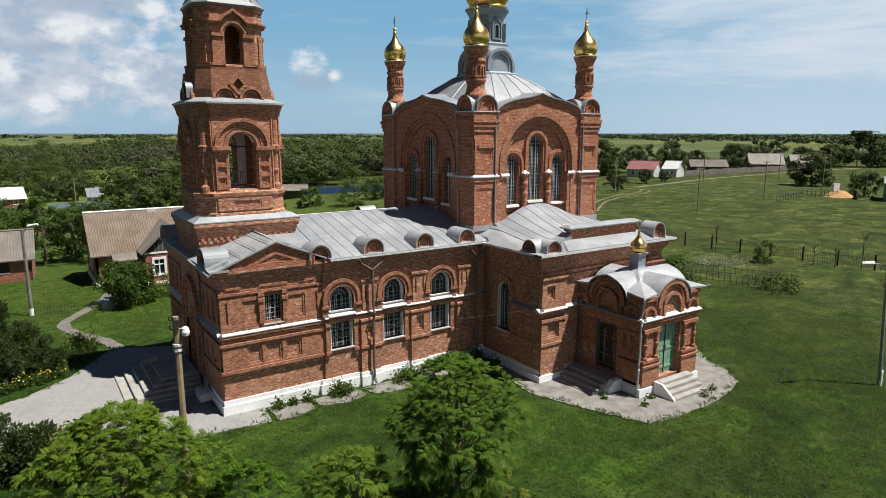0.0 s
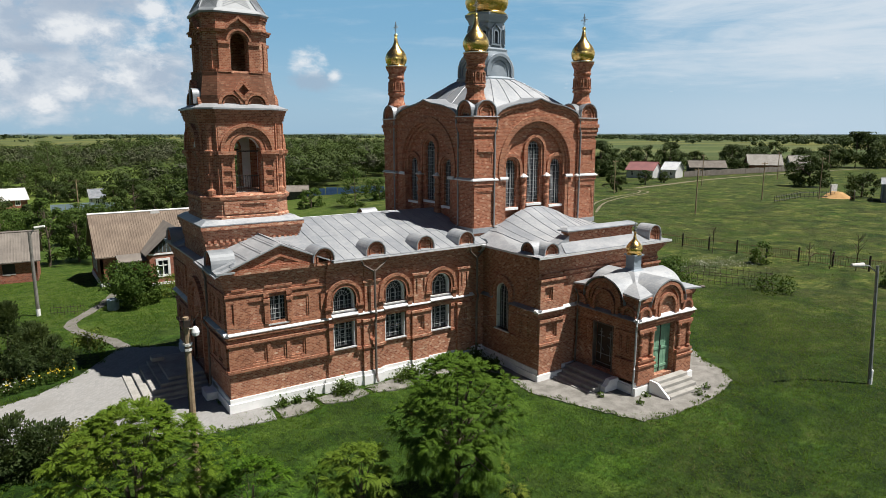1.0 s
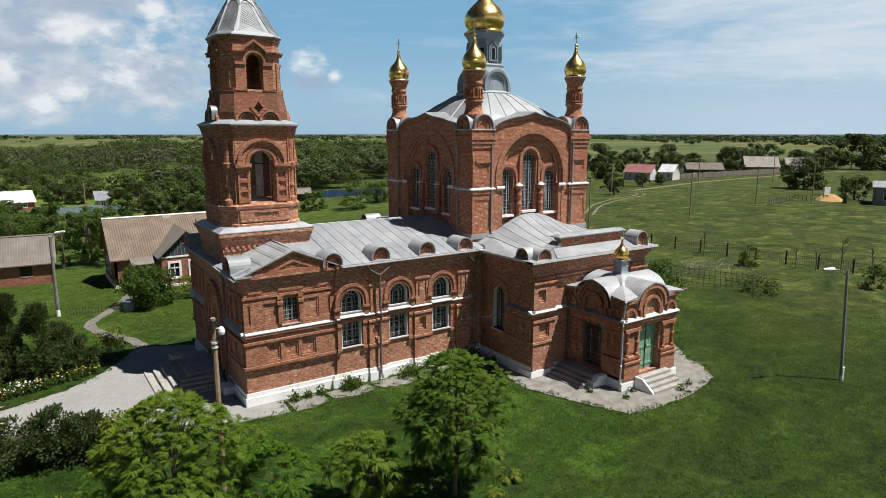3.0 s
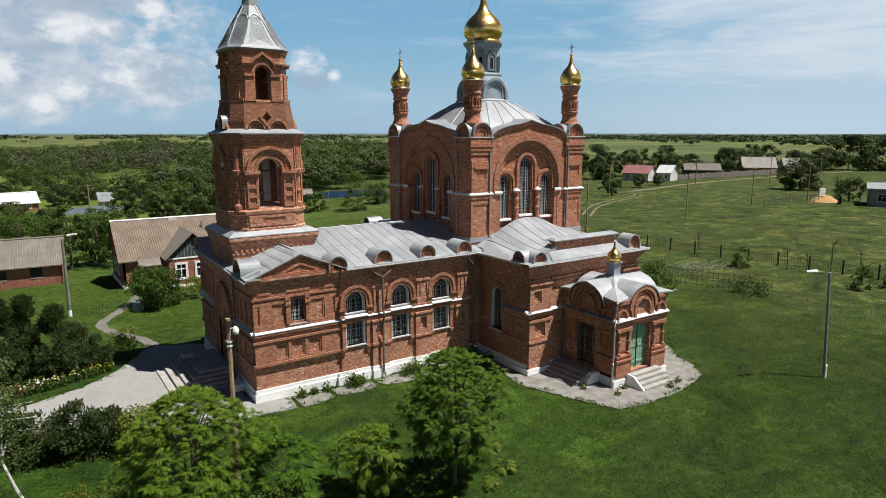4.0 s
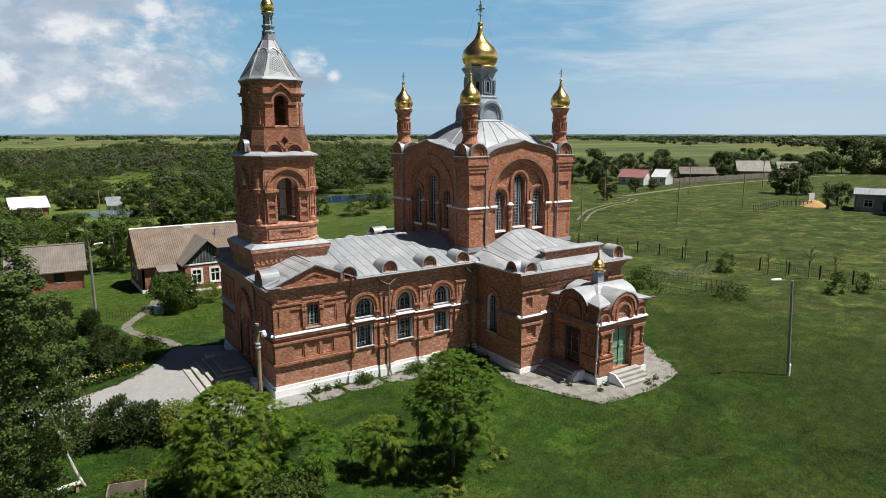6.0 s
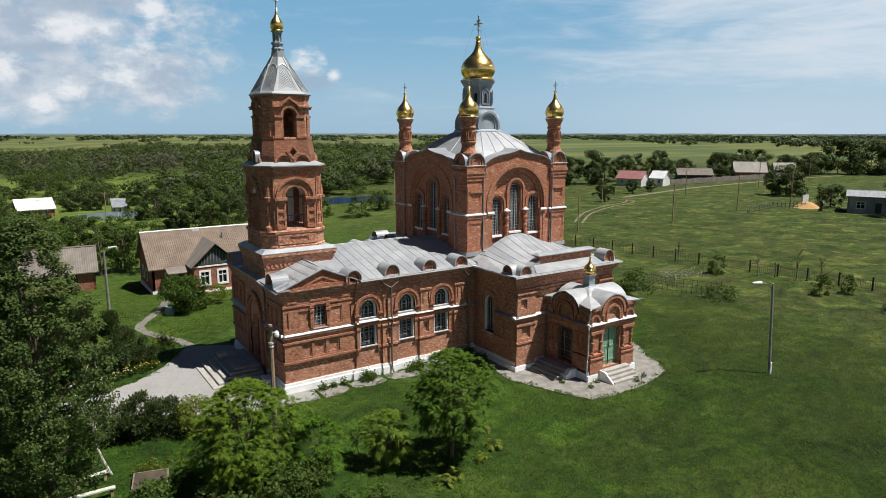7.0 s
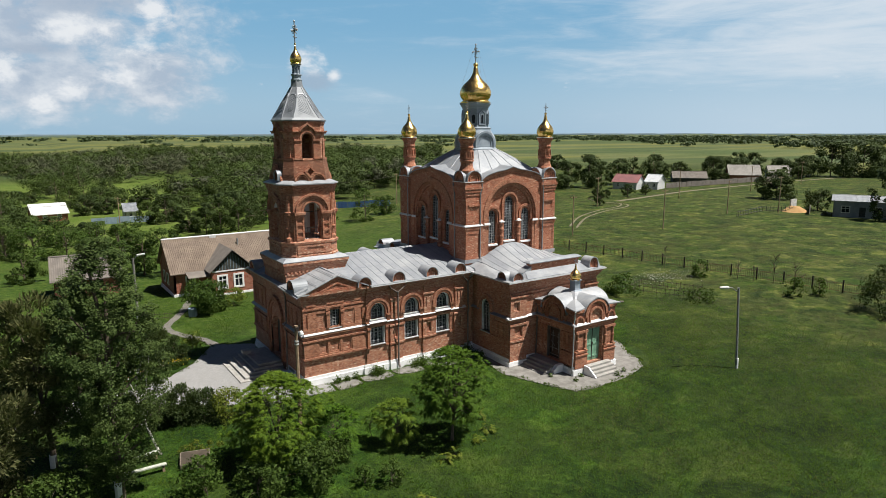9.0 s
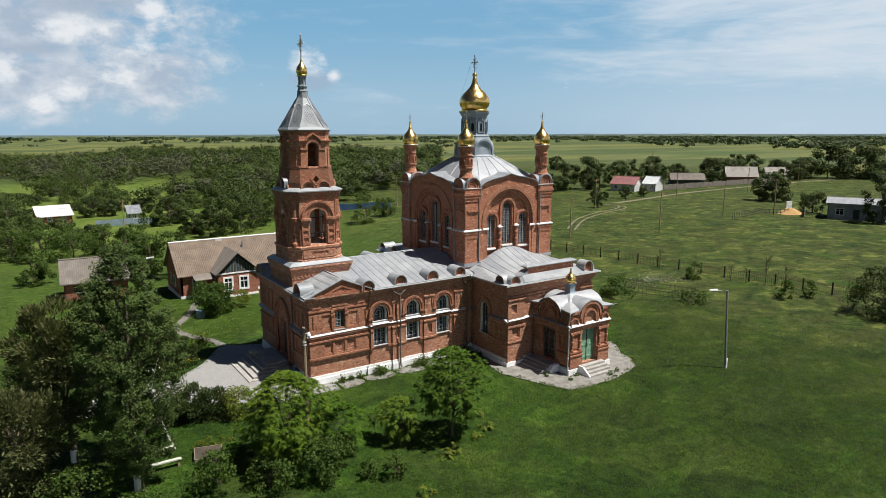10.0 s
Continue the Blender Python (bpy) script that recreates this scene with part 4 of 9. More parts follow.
    bm = bmesh.new()
    box(bm, m, 4.98, 13.7, 6.535, 6.60, 0.0, 0.47)
    part("eave", bm, LEDGE, roof)
    for x, up in ((4.54, 0.16), (7.30, 0.22), (10.2, 0.22), (12.82, 0.22)):
        kokoshnik(church, m, x, 0.53, 6.64, 1.15, 0.30, up)
    for x in (4.62, 7.3, 10.15):
        kokoshnik(church, facing(0, 10.72, 0, NORTH), -x, 0.55, 6.64, 1.7, 0.32)


def transept():
    y = -4.75
    s, w = facing(0, y, 0, SOUTH), facing(14.25, 0, 0, WEST)
    bricks(s, [rect(14.256, 23.394, -0.4, 6.5)])
    bricks(w, [rect(0.0, 4.744, -0.4, 6.5), arch(1.86, 0.54, 2.02, 4.08)])
    bricks(facing(23.4, 0, 0, EAST), [rect(-4.744, 15.344, -0.4, 6.5)])
    bricks(facing(0, 15.35, 0, NORTH), [rect(-23.394, -14.256, -0.4, 6.5)])
    bricks(w, [rect(-15.344, -10.6, -0.4, 6.5)])
    window(church, w, 1.86, 0.54, 2.02, 4.08, -0.30, jamb=-0.03)
    bm = bmesh.new()
    ring(bm, w, 1.86, 0.58, 0.74, 4.08, 0, 0.08, 0.5)
    ring(bm, w, 1.86, 0.80, 0.98, 4.08, 0, 0.14, 0.5)
    panel_skin(bm, w, 3.15, 4.7, 2.0, 3.2, [(3.4, 3.8, 2.2, 3.0), (4.0, 4.4, 2.2, 3.0)], 0.07)
    box(bm, w, 0.0, 1.2, 1.86, 2.0, 0, 0.12), box(bm, w, 2.6, 4.75, 1.86, 2.0, 0, 0.12)
    cornice(bm, w, 0.3, 4.75, 5.9, 6.5, 0.30, 6, 0, 1, False)
    panel_skin(bm, w, 3.4, 4.7, 4.1, 5.3, [(3.8, 4.3, 4.3, 5.1)], 0.06)
    moulding("moulding", bm, church, BRICK)
    bm = bmesh.new()
    for a, b in ((14.242, 15.85), (21.95, 23.408)):
        box(bm, s, a, b, -0.4, 1.86, 0, 0.14)
        panel_skin(bm, s, a, b, 1.98, 3.25, [(a + 0.42, b - 0.42, 2.2, 3.0)], 0.14)
        box(bm, s, a - 0.04, b + 0.04, 1.86, 1.98, 0, 0.2)
        box(bm, s, a - 0.04, b + 0.04, 3.1, 3.25, 0, 0.2)
        panel_skin(bm, s, a, b, 3.75, 5.25, [(a + 0.3, b - 0.75, 4.2, 4.9)], 0.14)
        box(bm, s, a - 0.04, b + 0.04, 5.25, 5.37, 0, 0.22)
        box(bm, s, a + 0.15, b - 0.15, 5.5, 5.62, 0, 0.18)
        cornice(bm, s, a, b, 5.9, 6.5, 0.40, 6, 1, 1, False)
    box(bm, s, 15.85, 21.95, 5.25, 5.37, 0, 0.10)
    box(bm, s, 15.85, 21.95, 5.5, 5.62, 0, 0.14)
    cornice(bm, s, 15.85, 21.95, 5.9, 6.5, 0.30, 6, dent=False)
    moulding("moulding", bm, church, BRICK)
    ledge(church, s, 14.25, 15.85, 3.72, 0.40, 1, 0)
    ledge(church, s, 15.85, 21.95, 3.72, 0.2)
    ledge(church, s, 21.95, 23.4, 3.72, 0.36, 0, 1)
    ledge(church, w, 2.65, 4.75, 3.72, 0.38, 0, 1, ROOF_DARK)
    ledge(church, w, 0.1, 1.1, 3.72, 0.26, 0, 0, ROOF_DARK)
    plinth(church, w, 0, 3.1, 0.58, 0.12)
    plinth(church, w, 3.1, 4.75, 0.56, 0.2, 0, 1)
    plinth(church, s, 14.25, 15.9, 0.56, 0.26, 0.7, 0)
    plinth(church, s, 15.9, 16.95, 0.56, 0.10)
    plinth(church, s, 21.1, 23.4, 0.4, 0.12, 0, 1)
    # attic wall set back over the porch side, tin slope before it
    bm = bmesh.new()
    box(bm, s, 16.75, 21.75, 6.5, 7.5, -0.95, -0.55)
    attic = part("attic_wall", bm, BRICK_RED, church, "low brick attic wall with a tin cap")
    bm = bmesh.new()
    box(bm, s, 16.65, 21.85, 7.38, 7.52, -1.0, -0.48)
    part("attic_band", bm, BRICK_TRIM, attic)
    bm = bmesh.new()
    frustum(bm, [[s @ Vector(p) for p in ((16.5, 7.52, -1.15), (22.0, 7.52, -1.15), (22.0, 7.52, -0.36), (16.5, 7.52, -0.36))],
                 [s @ Vector(p) for p in ((16.5, 7.58, -1.15), (22.0, 7.58, -1.15), (22.0, 7.58, -0.36), (16.5, 7.58, -0.36))],
                 [s @ Vector(p) for p in ((16.7, 7.70, -0.95), (21.8, 7.70, -0.95), (21.8, 7.70, -0.65), (16.7, 7.70, -0.65))]])
    part("cap", bm, ROOF, attic)
    bm = bmesh.new()
    frustum(bm, [[s @ Vector(p) for p in ((15.5, 6.60, -0.9), (22.6, 6.60, -0.9), (22.6, 6.60, 0.54), (15.5, 6.60, 0.54))],
                 [s @ Vector(p) for p in ((16.4, 7.08, -0.9), (21.9, 7.08, -0.9), (22.6, 6.66, 0.54), (15.5, 6.66, 0.54))]])
    frustum(bm, [[s @ Vector(p) for p in ((15.9, 6.9, -1.2), (16.75, 6.9, -1.2), (16.75, 6.9, -0.5), (15.9, 6.9, -0.5))],
                 [s @ Vector(p) for p in ((16.2, 7.05, -1.2), (16.75, 7.30, -1.2), (16.75, 7.30, -0.5), (16.2, 7.05, -0.5))]])
    part("eave_slope", bm, ROOF, church, "tin slope before the attic wall")
    # roof: slopes up to the cube, swells under its windows
    bm = bmesh.new()

    def height(x, yy):
        if x < 14.2 and yy > -0.62:
            return 6.2
        edge = min(x - 13.75, 23.85 - x)
        front = min(yy + 5.3, 15.9 - yy)
        back = 7.30 + 0.98 * math.exp(-(abs(x - AX) / 2.25) ** 2.6)
        k = min(max(front / 5.7, 0), 1)
        return 6.62 + min(edge * 0.42, (back - 6.62) * (0.35 * k + 0.65 * k * k) + 0.0, 2.2)
    xs = [13.75 + 10.1 * i / 42 for i in range(43)]
    ys = [-5.3 + 5.9 * j / 12 for j in range(13)]
    grid_sheet(bm, xs, ys, height, 0.07)
    north, east = bmesh.new(), bmesh.new()
    grid_sheet(north, [x for x in xs], [10.0 + 5.9 * j / 8 for j in range(9)], height, 0.07)
    grid_sheet(east, [23.2, 23.5, 23.85], [0.6, 5.3, 10.0], lambda x, yy: 6.62 + (23.85 - x) * 0.42, 0.07)
    part("roof", north, ROOF, church, "tin roof of the north transept")
    part("roof", east, ROOF, church, "narrow tin roof on the east side")
    roof = part("roof", bm, ROOF, church, "pale galvanised transept roof swelling under the windows")
    sheets = random.Random(6)
    for i in range(12):
        x0, x1 = 15.02 + 0.66 * i, 15.64 + 0.66 * i
        cut = sheets.choice((3, 4, 6, 7, 8))
        for rows in (ys[:cut + 1], ys[cut:]):
            bm = bmesh.new()
            lift = sheets.uniform(0.012, 0.018)
            grid_sheet(bm, [x0, (x0 + x1) / 2, x1], rows, lambda x, yy: height(x, yy) + lift, 0.012)
            part("roof_sheet", bm, ROOF, roof)
    seams("roof_seams", roof, [[(x, yy, height(x, yy) + 0.015) for yy in ys] for x in [15.0 + 0.66 * i for i in range(13)]])
    bm = bmesh.new()
    box(bm, s, 13.72, 23.88, 6.50, 6.612, 0.0, 0.58)
    box(bm, w, 0.3, 5.29, 6.50, 6.608, 0.0, 0.53)
    part("eave", bm, LEDGE, roof)
    for a, up in ((14.72, 0.1), (22.62, 0.4)):
        kokoshnik(church, s, a, 0.5, 6.62, 0.9, 0.32, up)
    kokoshnik(church, w, 4.2, 0.5, 6.62, 0.9, 0.28, 0.1)
    for u in (-14.6, -12.3):
        kokoshnik(church, w, u, 0.5, 6.58, 1.2, 0.28)
    kokoshnik(church, facing(23.4, 0, 0, EAST), -4.2, 0.5, 6.58, 1.2, 0.28)


def onion(cx, cy, z, r, h, parent, n=24):
    """A gilded onion dome with its ball; z is the foot, r the greatest radius, h foot to ball."""
    prof = [(0.70, -0.03), (0.78, 0.0), (0.80, 0.03), (0.93, 0.10), (1.0, 0.19), (0.985, 0.27), (0.90, 0.36), (0.74, 0.455), (0.55, 0.53), (0.38, 0.60), (0.26, 0.68), (0.185, 0.77), (0.15, 0.86), (0.10, 0.93)]
    bm = bmesh.new()
    lathe(bm, cx, cy, [(a * r, z + b * h) for a, b in prof], n)
    lathe(bm, cx, cy, [(0.02 * r, z + 0.92 * h)] + [(0.17 * r * math.sin(math.pi * i / 6), z + 0.97 * h - 0.05 * h * math.cos(math.pi * i / 6)) for i in range(1, 6)] + [(0.02 * r, z + 1.02 * h)], 12)
    lathe(bm, cx, cy, [(0.9 * r, z - 0.05 * h), (0.98 * r, z - 0.04 * h), (0.8 * r, z + 0.03 * h)], n)
    return part("onion_dome", bm, GOLD, parent, "gilded onion dome", smooth=True)


def cross(cx, cy, z, h, parent, r=0.03):
    """A three-barred iron cross."""
    bm = bmesh.new()
    tube(bm, [(cx, cy, z - 0.1), (cx, cy, z + h)], r, 6)
    for k, half, tilt in ((0.80, 0.13, 0), (0.62, 0.30, 0), (0.33, 0.15, 0.1)):
        tube(bm, [(cx - half * h * 0, cy - half * h, z + k * h - tilt * h * 0.5), (cx, cy + half * h, z + k * h + tilt * h * 0.5)], r * 0.85, 6)
        tube(bm, [(cx - half * h * 0.6, cy, z + k * h), (cx + half * h * 0.6, cy, z + k * h)], r * 0.7, 6)
    for k in (-1, 1):
        lathe(bm, cx, cy + k * 0.30 * h, [(0.0, z + 0.62 * h - 2.2 * r), (2 * r, z + 0.62 * h), (0.0, z + 0.62 * h + 2.2 * r)], 6)
    for s, t in ((1, 1), (1, -1), (-1, 1), (-1, -1)):
        tube(bm, [(cx, cy, z + 0.62 * h), (cx, cy + s * 0.15 * h, z + 0.62 * h + t * 0.15 * h)], r * 0.5, 4)
        tube(bm, [(cx, cy, z + 0.62 * h), (cx + s * 0.1 * h, cy, z + 0.62 * h + t * 0.15 * h)], r * 0.5, 4)
    lathe(bm, cx, cy, [(0.0, z + h - 2 * r), (2 * r, z + h), (0.0, z + h + 3 * r)], 6)
    return part("cross", bm, IRON, parent, "dark iron three-barred cross")


HX, HY = 4.74, 5.06                      # half the cube's width and depth


def cube():
    """The tall square body under the dome."""
    for turn, (ox, oy), k in ((SOUTH, (AX, CY - HY), 0.98), (WEST, (AX - HX, CY), 1.075), (NORTH, (AX, CY + HY), 0.98), (EAST, (AX + HX, CY), 1.075)):
        m = facing(ox, oy, 0, turn) @ Matrix.Diagonal((k, 1, 1, 1))
        seen = turn in (SOUTH, WEST)
        top = keel(0, 3.28, 6.3, 13.40, 0.94, 0.22, 26)
        bricks(m, [top, arch(0, 2.66, 7.0, 10.62, 24)], -0.6, -0.06, BRICK_RED, "red brick bay under a keel-shaped gable")
        wins = [arch(-1.83, 0.46, 8.32, 10.62), arch(0, 0.50, 8.5, 11.66), arch(1.83, 0.46, 8.32, 10.62)]
        bricks(m, [rect(-3.2, 3.2, 6.4, 13.4)] + (wins if seen else []), -0.95, -0.42, BRICK_RED, "recessed red brick wall with three windows")
        if seen:
            for c, half, v0, sp in ((-1.83, 0.46, 8.32, 10.62), (0, 0.50, 8.5, 11.66), (1.83, 0.46, 8.32, 10.62)):
                window(church, m, c, half, v0, sp, -0.62, sill=False, style="bars")
                bm = bmesh.new()
                box(bm, m, c - half - 0.1, c + half + 0.1, v0 - 0.16, v0 - 0.02, -0.6, -0.28)
                part("sill", bm, WHITE, church)
            bm = bmesh.new()
            for c, half, sp in ((-1.83, 0.46, 10.62), (0, 0.50, 11.66), (1.83, 0.46, 10.62)):
                legs = 0.6 if c else 1.55
                ring(bm, m, c, half + 0.05, half + 0.2, sp, -0.42, -0.34, legs)
                ring(bm, m, c, half + 0.2, half + 0.38, sp, -0.42, -0.26, legs)
            # stepped rings of the great arch
            ring(bm, m, 0, 2.30, 2.50, 10.62, -0.42, -0.235, 0.5, 24)
            ring(bm, m, 0, 2.50, 2.68, 10.62, -0.42, -0.16, 0.5, 24)
            ring(bm, m, 0, 2.68, 3.02, 10.62, -0.07, 0.0, 0.5, 24)
            for k in (-1, 1):
                box(bm, m, k * 2.6 - 0.2, k * 2.6 + 0.2, 7.0, 10.0, -0.42, -0.10)
            moulding("arch_moulding", bm, church)
            bm = bmesh.new()
            # rim of the gable
            n = 26
            edge = keel(0, 3.28, 6.3, 13.40, 0.94, 0.22, n)[2:]
            for (a, b), (c, d) in zip(edge, edge[1:]):
                for lo, hi, dd in ((0.0, 0.16, 0.06), (0.16, 0.30, 0.0)):
                    vs = [m @ Vector(p) for p in ((a, b - hi, dd), (c, d - hi, dd), (c, d - lo, dd), (a, b - lo, dd))]
                    ws = [m @ Vector(p) for p in ((a, b - hi, -0.08), (c, d - hi, -0.08), (c, d - lo, -0.08), (a, b - lo, -0.08))]
                    frustum(bm, [ws, vs])
            moulding("gable_rim", bm, church)
            for k in (-0.93, 0.93):
                bm = bmesh.new()
                base = m @ Vector((k, 0, -0.26))
                r = 0.15
                lathe(bm, base.x, base.y, [(1.5 * r, 7.6), (1.5 * r, 8.1), (1.1 * r, 8.2), (r, 8.3), (r, 8.75), (1.35 * r, 8.85), (1.35 * r, 8.95), (r, 9.05), (r, 9.35), (1.35 * r, 9.45), (1.35 * r, 9.55), (r, 9.65), (r, 9.85), (1.5 * r, 9.95), (1.6 * r, 10.05)], 10)
                col = part("colonnette", bm, BRICK_TRIM, church, "moulded brick colonnette")
                bm = bmesh.new()
                lathe(bm, base.x, base.y, [(2.0 * r, 10.05), (2.1 * r, 10.1), (0.3 * r, 10.27)], 4, math.pi / 4)
                part("cap", bm, LEDGE, col)
            for k in (-1, 1):
                ledge(church, m, k * 2.62 - 0.3, k * 2.62 + 0.3, 10.05, 0.08)
        # tin cover of the gable runs back into the roof
        bm = bmesh.new()
        edge = keel(0, 3.32, 6.3, 13.43, 0.95, 0.22, 26)[2:]
        a = [m @ Vector((u, v + 0.04, 0.12)) for u, v in edge]
        b = [m @ Vector((u * 0.94, v * 1.0 + 0.12 - 0.1 * abs(u) / 3.3, -2.6)) for u, v in edge]
        a2 = [m @ Vector((u, v - 0.02, 0.12)) for u, v in edge]
        b2 = [m @ Vector((u * 0.94, v - 0.2, -2.6)) for u, v in edge]
        rows = [[bm.verts.new(p) for p in lp] for lp in (a, b, b2, a2)]
        for i in range(len(edge) - 1):
            for j in range(4):
                q = (j + 1) % 4
                bm.faces.new((rows[j][i], rows[j][i + 1], rows[q][i + 1], rows[q][i]))
        part("gable_cover", bm, ROOF, church, "tin cover of the round gable")
        # drain pipes beside the bay
        if seen:
            for k in (-1, 1):
                p = [m @ Vector(q) for q in ((k * 3.3, 13.4, 0.16), (k * 3.3, 13.0, 0.12), (k * 3.42, 12.6, 0.10), (k * 3.42, 7.4, 0.10), (k * 3.35, 7.3, 0.3))]
                pipe(church, p, 0.05, IRON)
    # corner piers
    for kx in (-1, 1):
        for ky in (-1, 1):
            bm = bmesh.new()
            cx, cy, h = AX + kx * (HX - 0.76), CY + ky * (HY - 0.76), 0.76
            steps = [(6.3, 9.62, 0.0), (9.62, 9.75, 0.05), (9.75, 9.98, 0.10), (9.98, 12.1, 0.0), (12.1, 12.2, 0.05), (12.2, 12.45, 0.0), (12.45, 12.7, 0.06), (12.7, 12.95, 0.11), (12.95, 13.15, 0.16), (13.15, 13.5, 0.08)]
            frustum(bm, [[Vector((cx + a * (h + o), cy + b * (h + o), z)) for a, b in ((-1, -1), (1, -1), (1, 1), (-1, 1))] for z0, z1, o in steps for z in (z0, z1)])
            pier = part("pier", bm, BRICK_RED, church, "square brick corner pier")
            bm = bmesh.new()
            for turn in ((SOUTH if ky < 0 else NORTH), (WEST if kx < 0 else EAST)):
                a = radians(turn)
                m = facing(cx + h * math.cos(a), cy + h * math.sin(a), 0, turn)
                panel_skin(bm, m, -h, h, 10.15, 12.1, [(-0.45, 0.45, 10.9, 11.6)], 0.06)
                box(bm, m, -0.55, 0.55, 11.6, 11.75, 0, 0.12)
                panel_skin(bm, m, -h, h, 7.3, 9.62, [(-0.62, 0.62, 7.5, 9.4)], 0.05)
            split_parts("sunk_panel", bm, BRICK_RED, pier, "", False)
            bm = bmesh.new()
            block(bm, cx - h - 0.16, cx + h + 0.16, cy - h - 0.16, cy + h + 0.16, 9.98, 10.04)
            frustum(bm, [[Vector((cx + a * (h + e), cy + b * (h + e), z)) for a, b in ((-1, -1), (1, -1), (1, 1), (-1, 1))] for e, z in ((0.16, 10.04), (0.03, 10.14))])
            block(bm, cx - h - 0.13, cx + h + 0.13, cy - h - 0.13, cy + h + 0.13, 13.5, 13.55)
            split_parts("tin_band", bm, LEDGE, pier)
            bm = bmesh.new()
            block(bm, cx - h - 0.1, cx + h + 0.1, cy - h - 0.1, cy + h + 0.1, 7.05, 7.34)
            part("flashing", bm, ROOF, pier)
            for turn in (SOUTH, WEST, NORTH, EAST):
                a = radians(turn)
                m = facing(cx + (h + 0.06) * math.cos(a), cy + (h + 0.06) * math.sin(a), 0, turn)
                kokoshnik(church, m, 0, 0.70, 13.56, 0.8, 0.02, 0.14, BRICK_RED, ROOF_DARK)
            turret(AX - 0.06 + kx * 4.12, CY + ky * 4.40)


def turret(cx, cy):
    """A slender brick turret with a gilded onion."""
    bm = bmesh.new()
    lathe(bm, cx, cy, [(r * 0.87, z) for r, z in [(0.5, 13.6), (0.56, 14.1), (0.74, 14.28), (0.74, 14.4), (0.66, 14.52), (0.62, 14.62), (0.56, 14.8), (0.56, 15.05), (0.64, 15.1), (0.66, 15.2), (0.60, 15.28), (0.55, 15.32), (0.55, 16.1), (0.62, 16.16), (0.62, 16.26), (0.57, 16.3), (0.60, 16.5), (0.70, 16.68), (0.78, 16.8), (0.78, 16.9)]], 16)
    t = part("turret", bm, BRICK_RED, church, "slender round brick turret")
    bm = bmesh.new()
    for i in range(8):
        a = 45 * i + 22.5
        m = facing(cx + 0.46 * math.cos(radians(a)), cy + 0.46 * math.sin(radians(a)), 0, a)
        ring(bm, m, 0, 0.09, 0.165, 15.8, 0, 0.07, 0.42, 8)
        box(bm, m, -0.19, 0.19, 15.32, 15.42, 0, 0.09)
    split_parts("niche", bm, BRICK_TRIM, t)
    bm = bmesh.new()
    lathe(bm, cx, cy, [(0.70, 16.9), (0.72, 16.94), (0.45, 17.02)], 16)
    part("tin_band", bm, LEDGE, t)
    onion(cx, cy, 16.98, 0.72, 2.0, church)
    cross(cx, cy, 18.94, 0.78, church, 0.02)


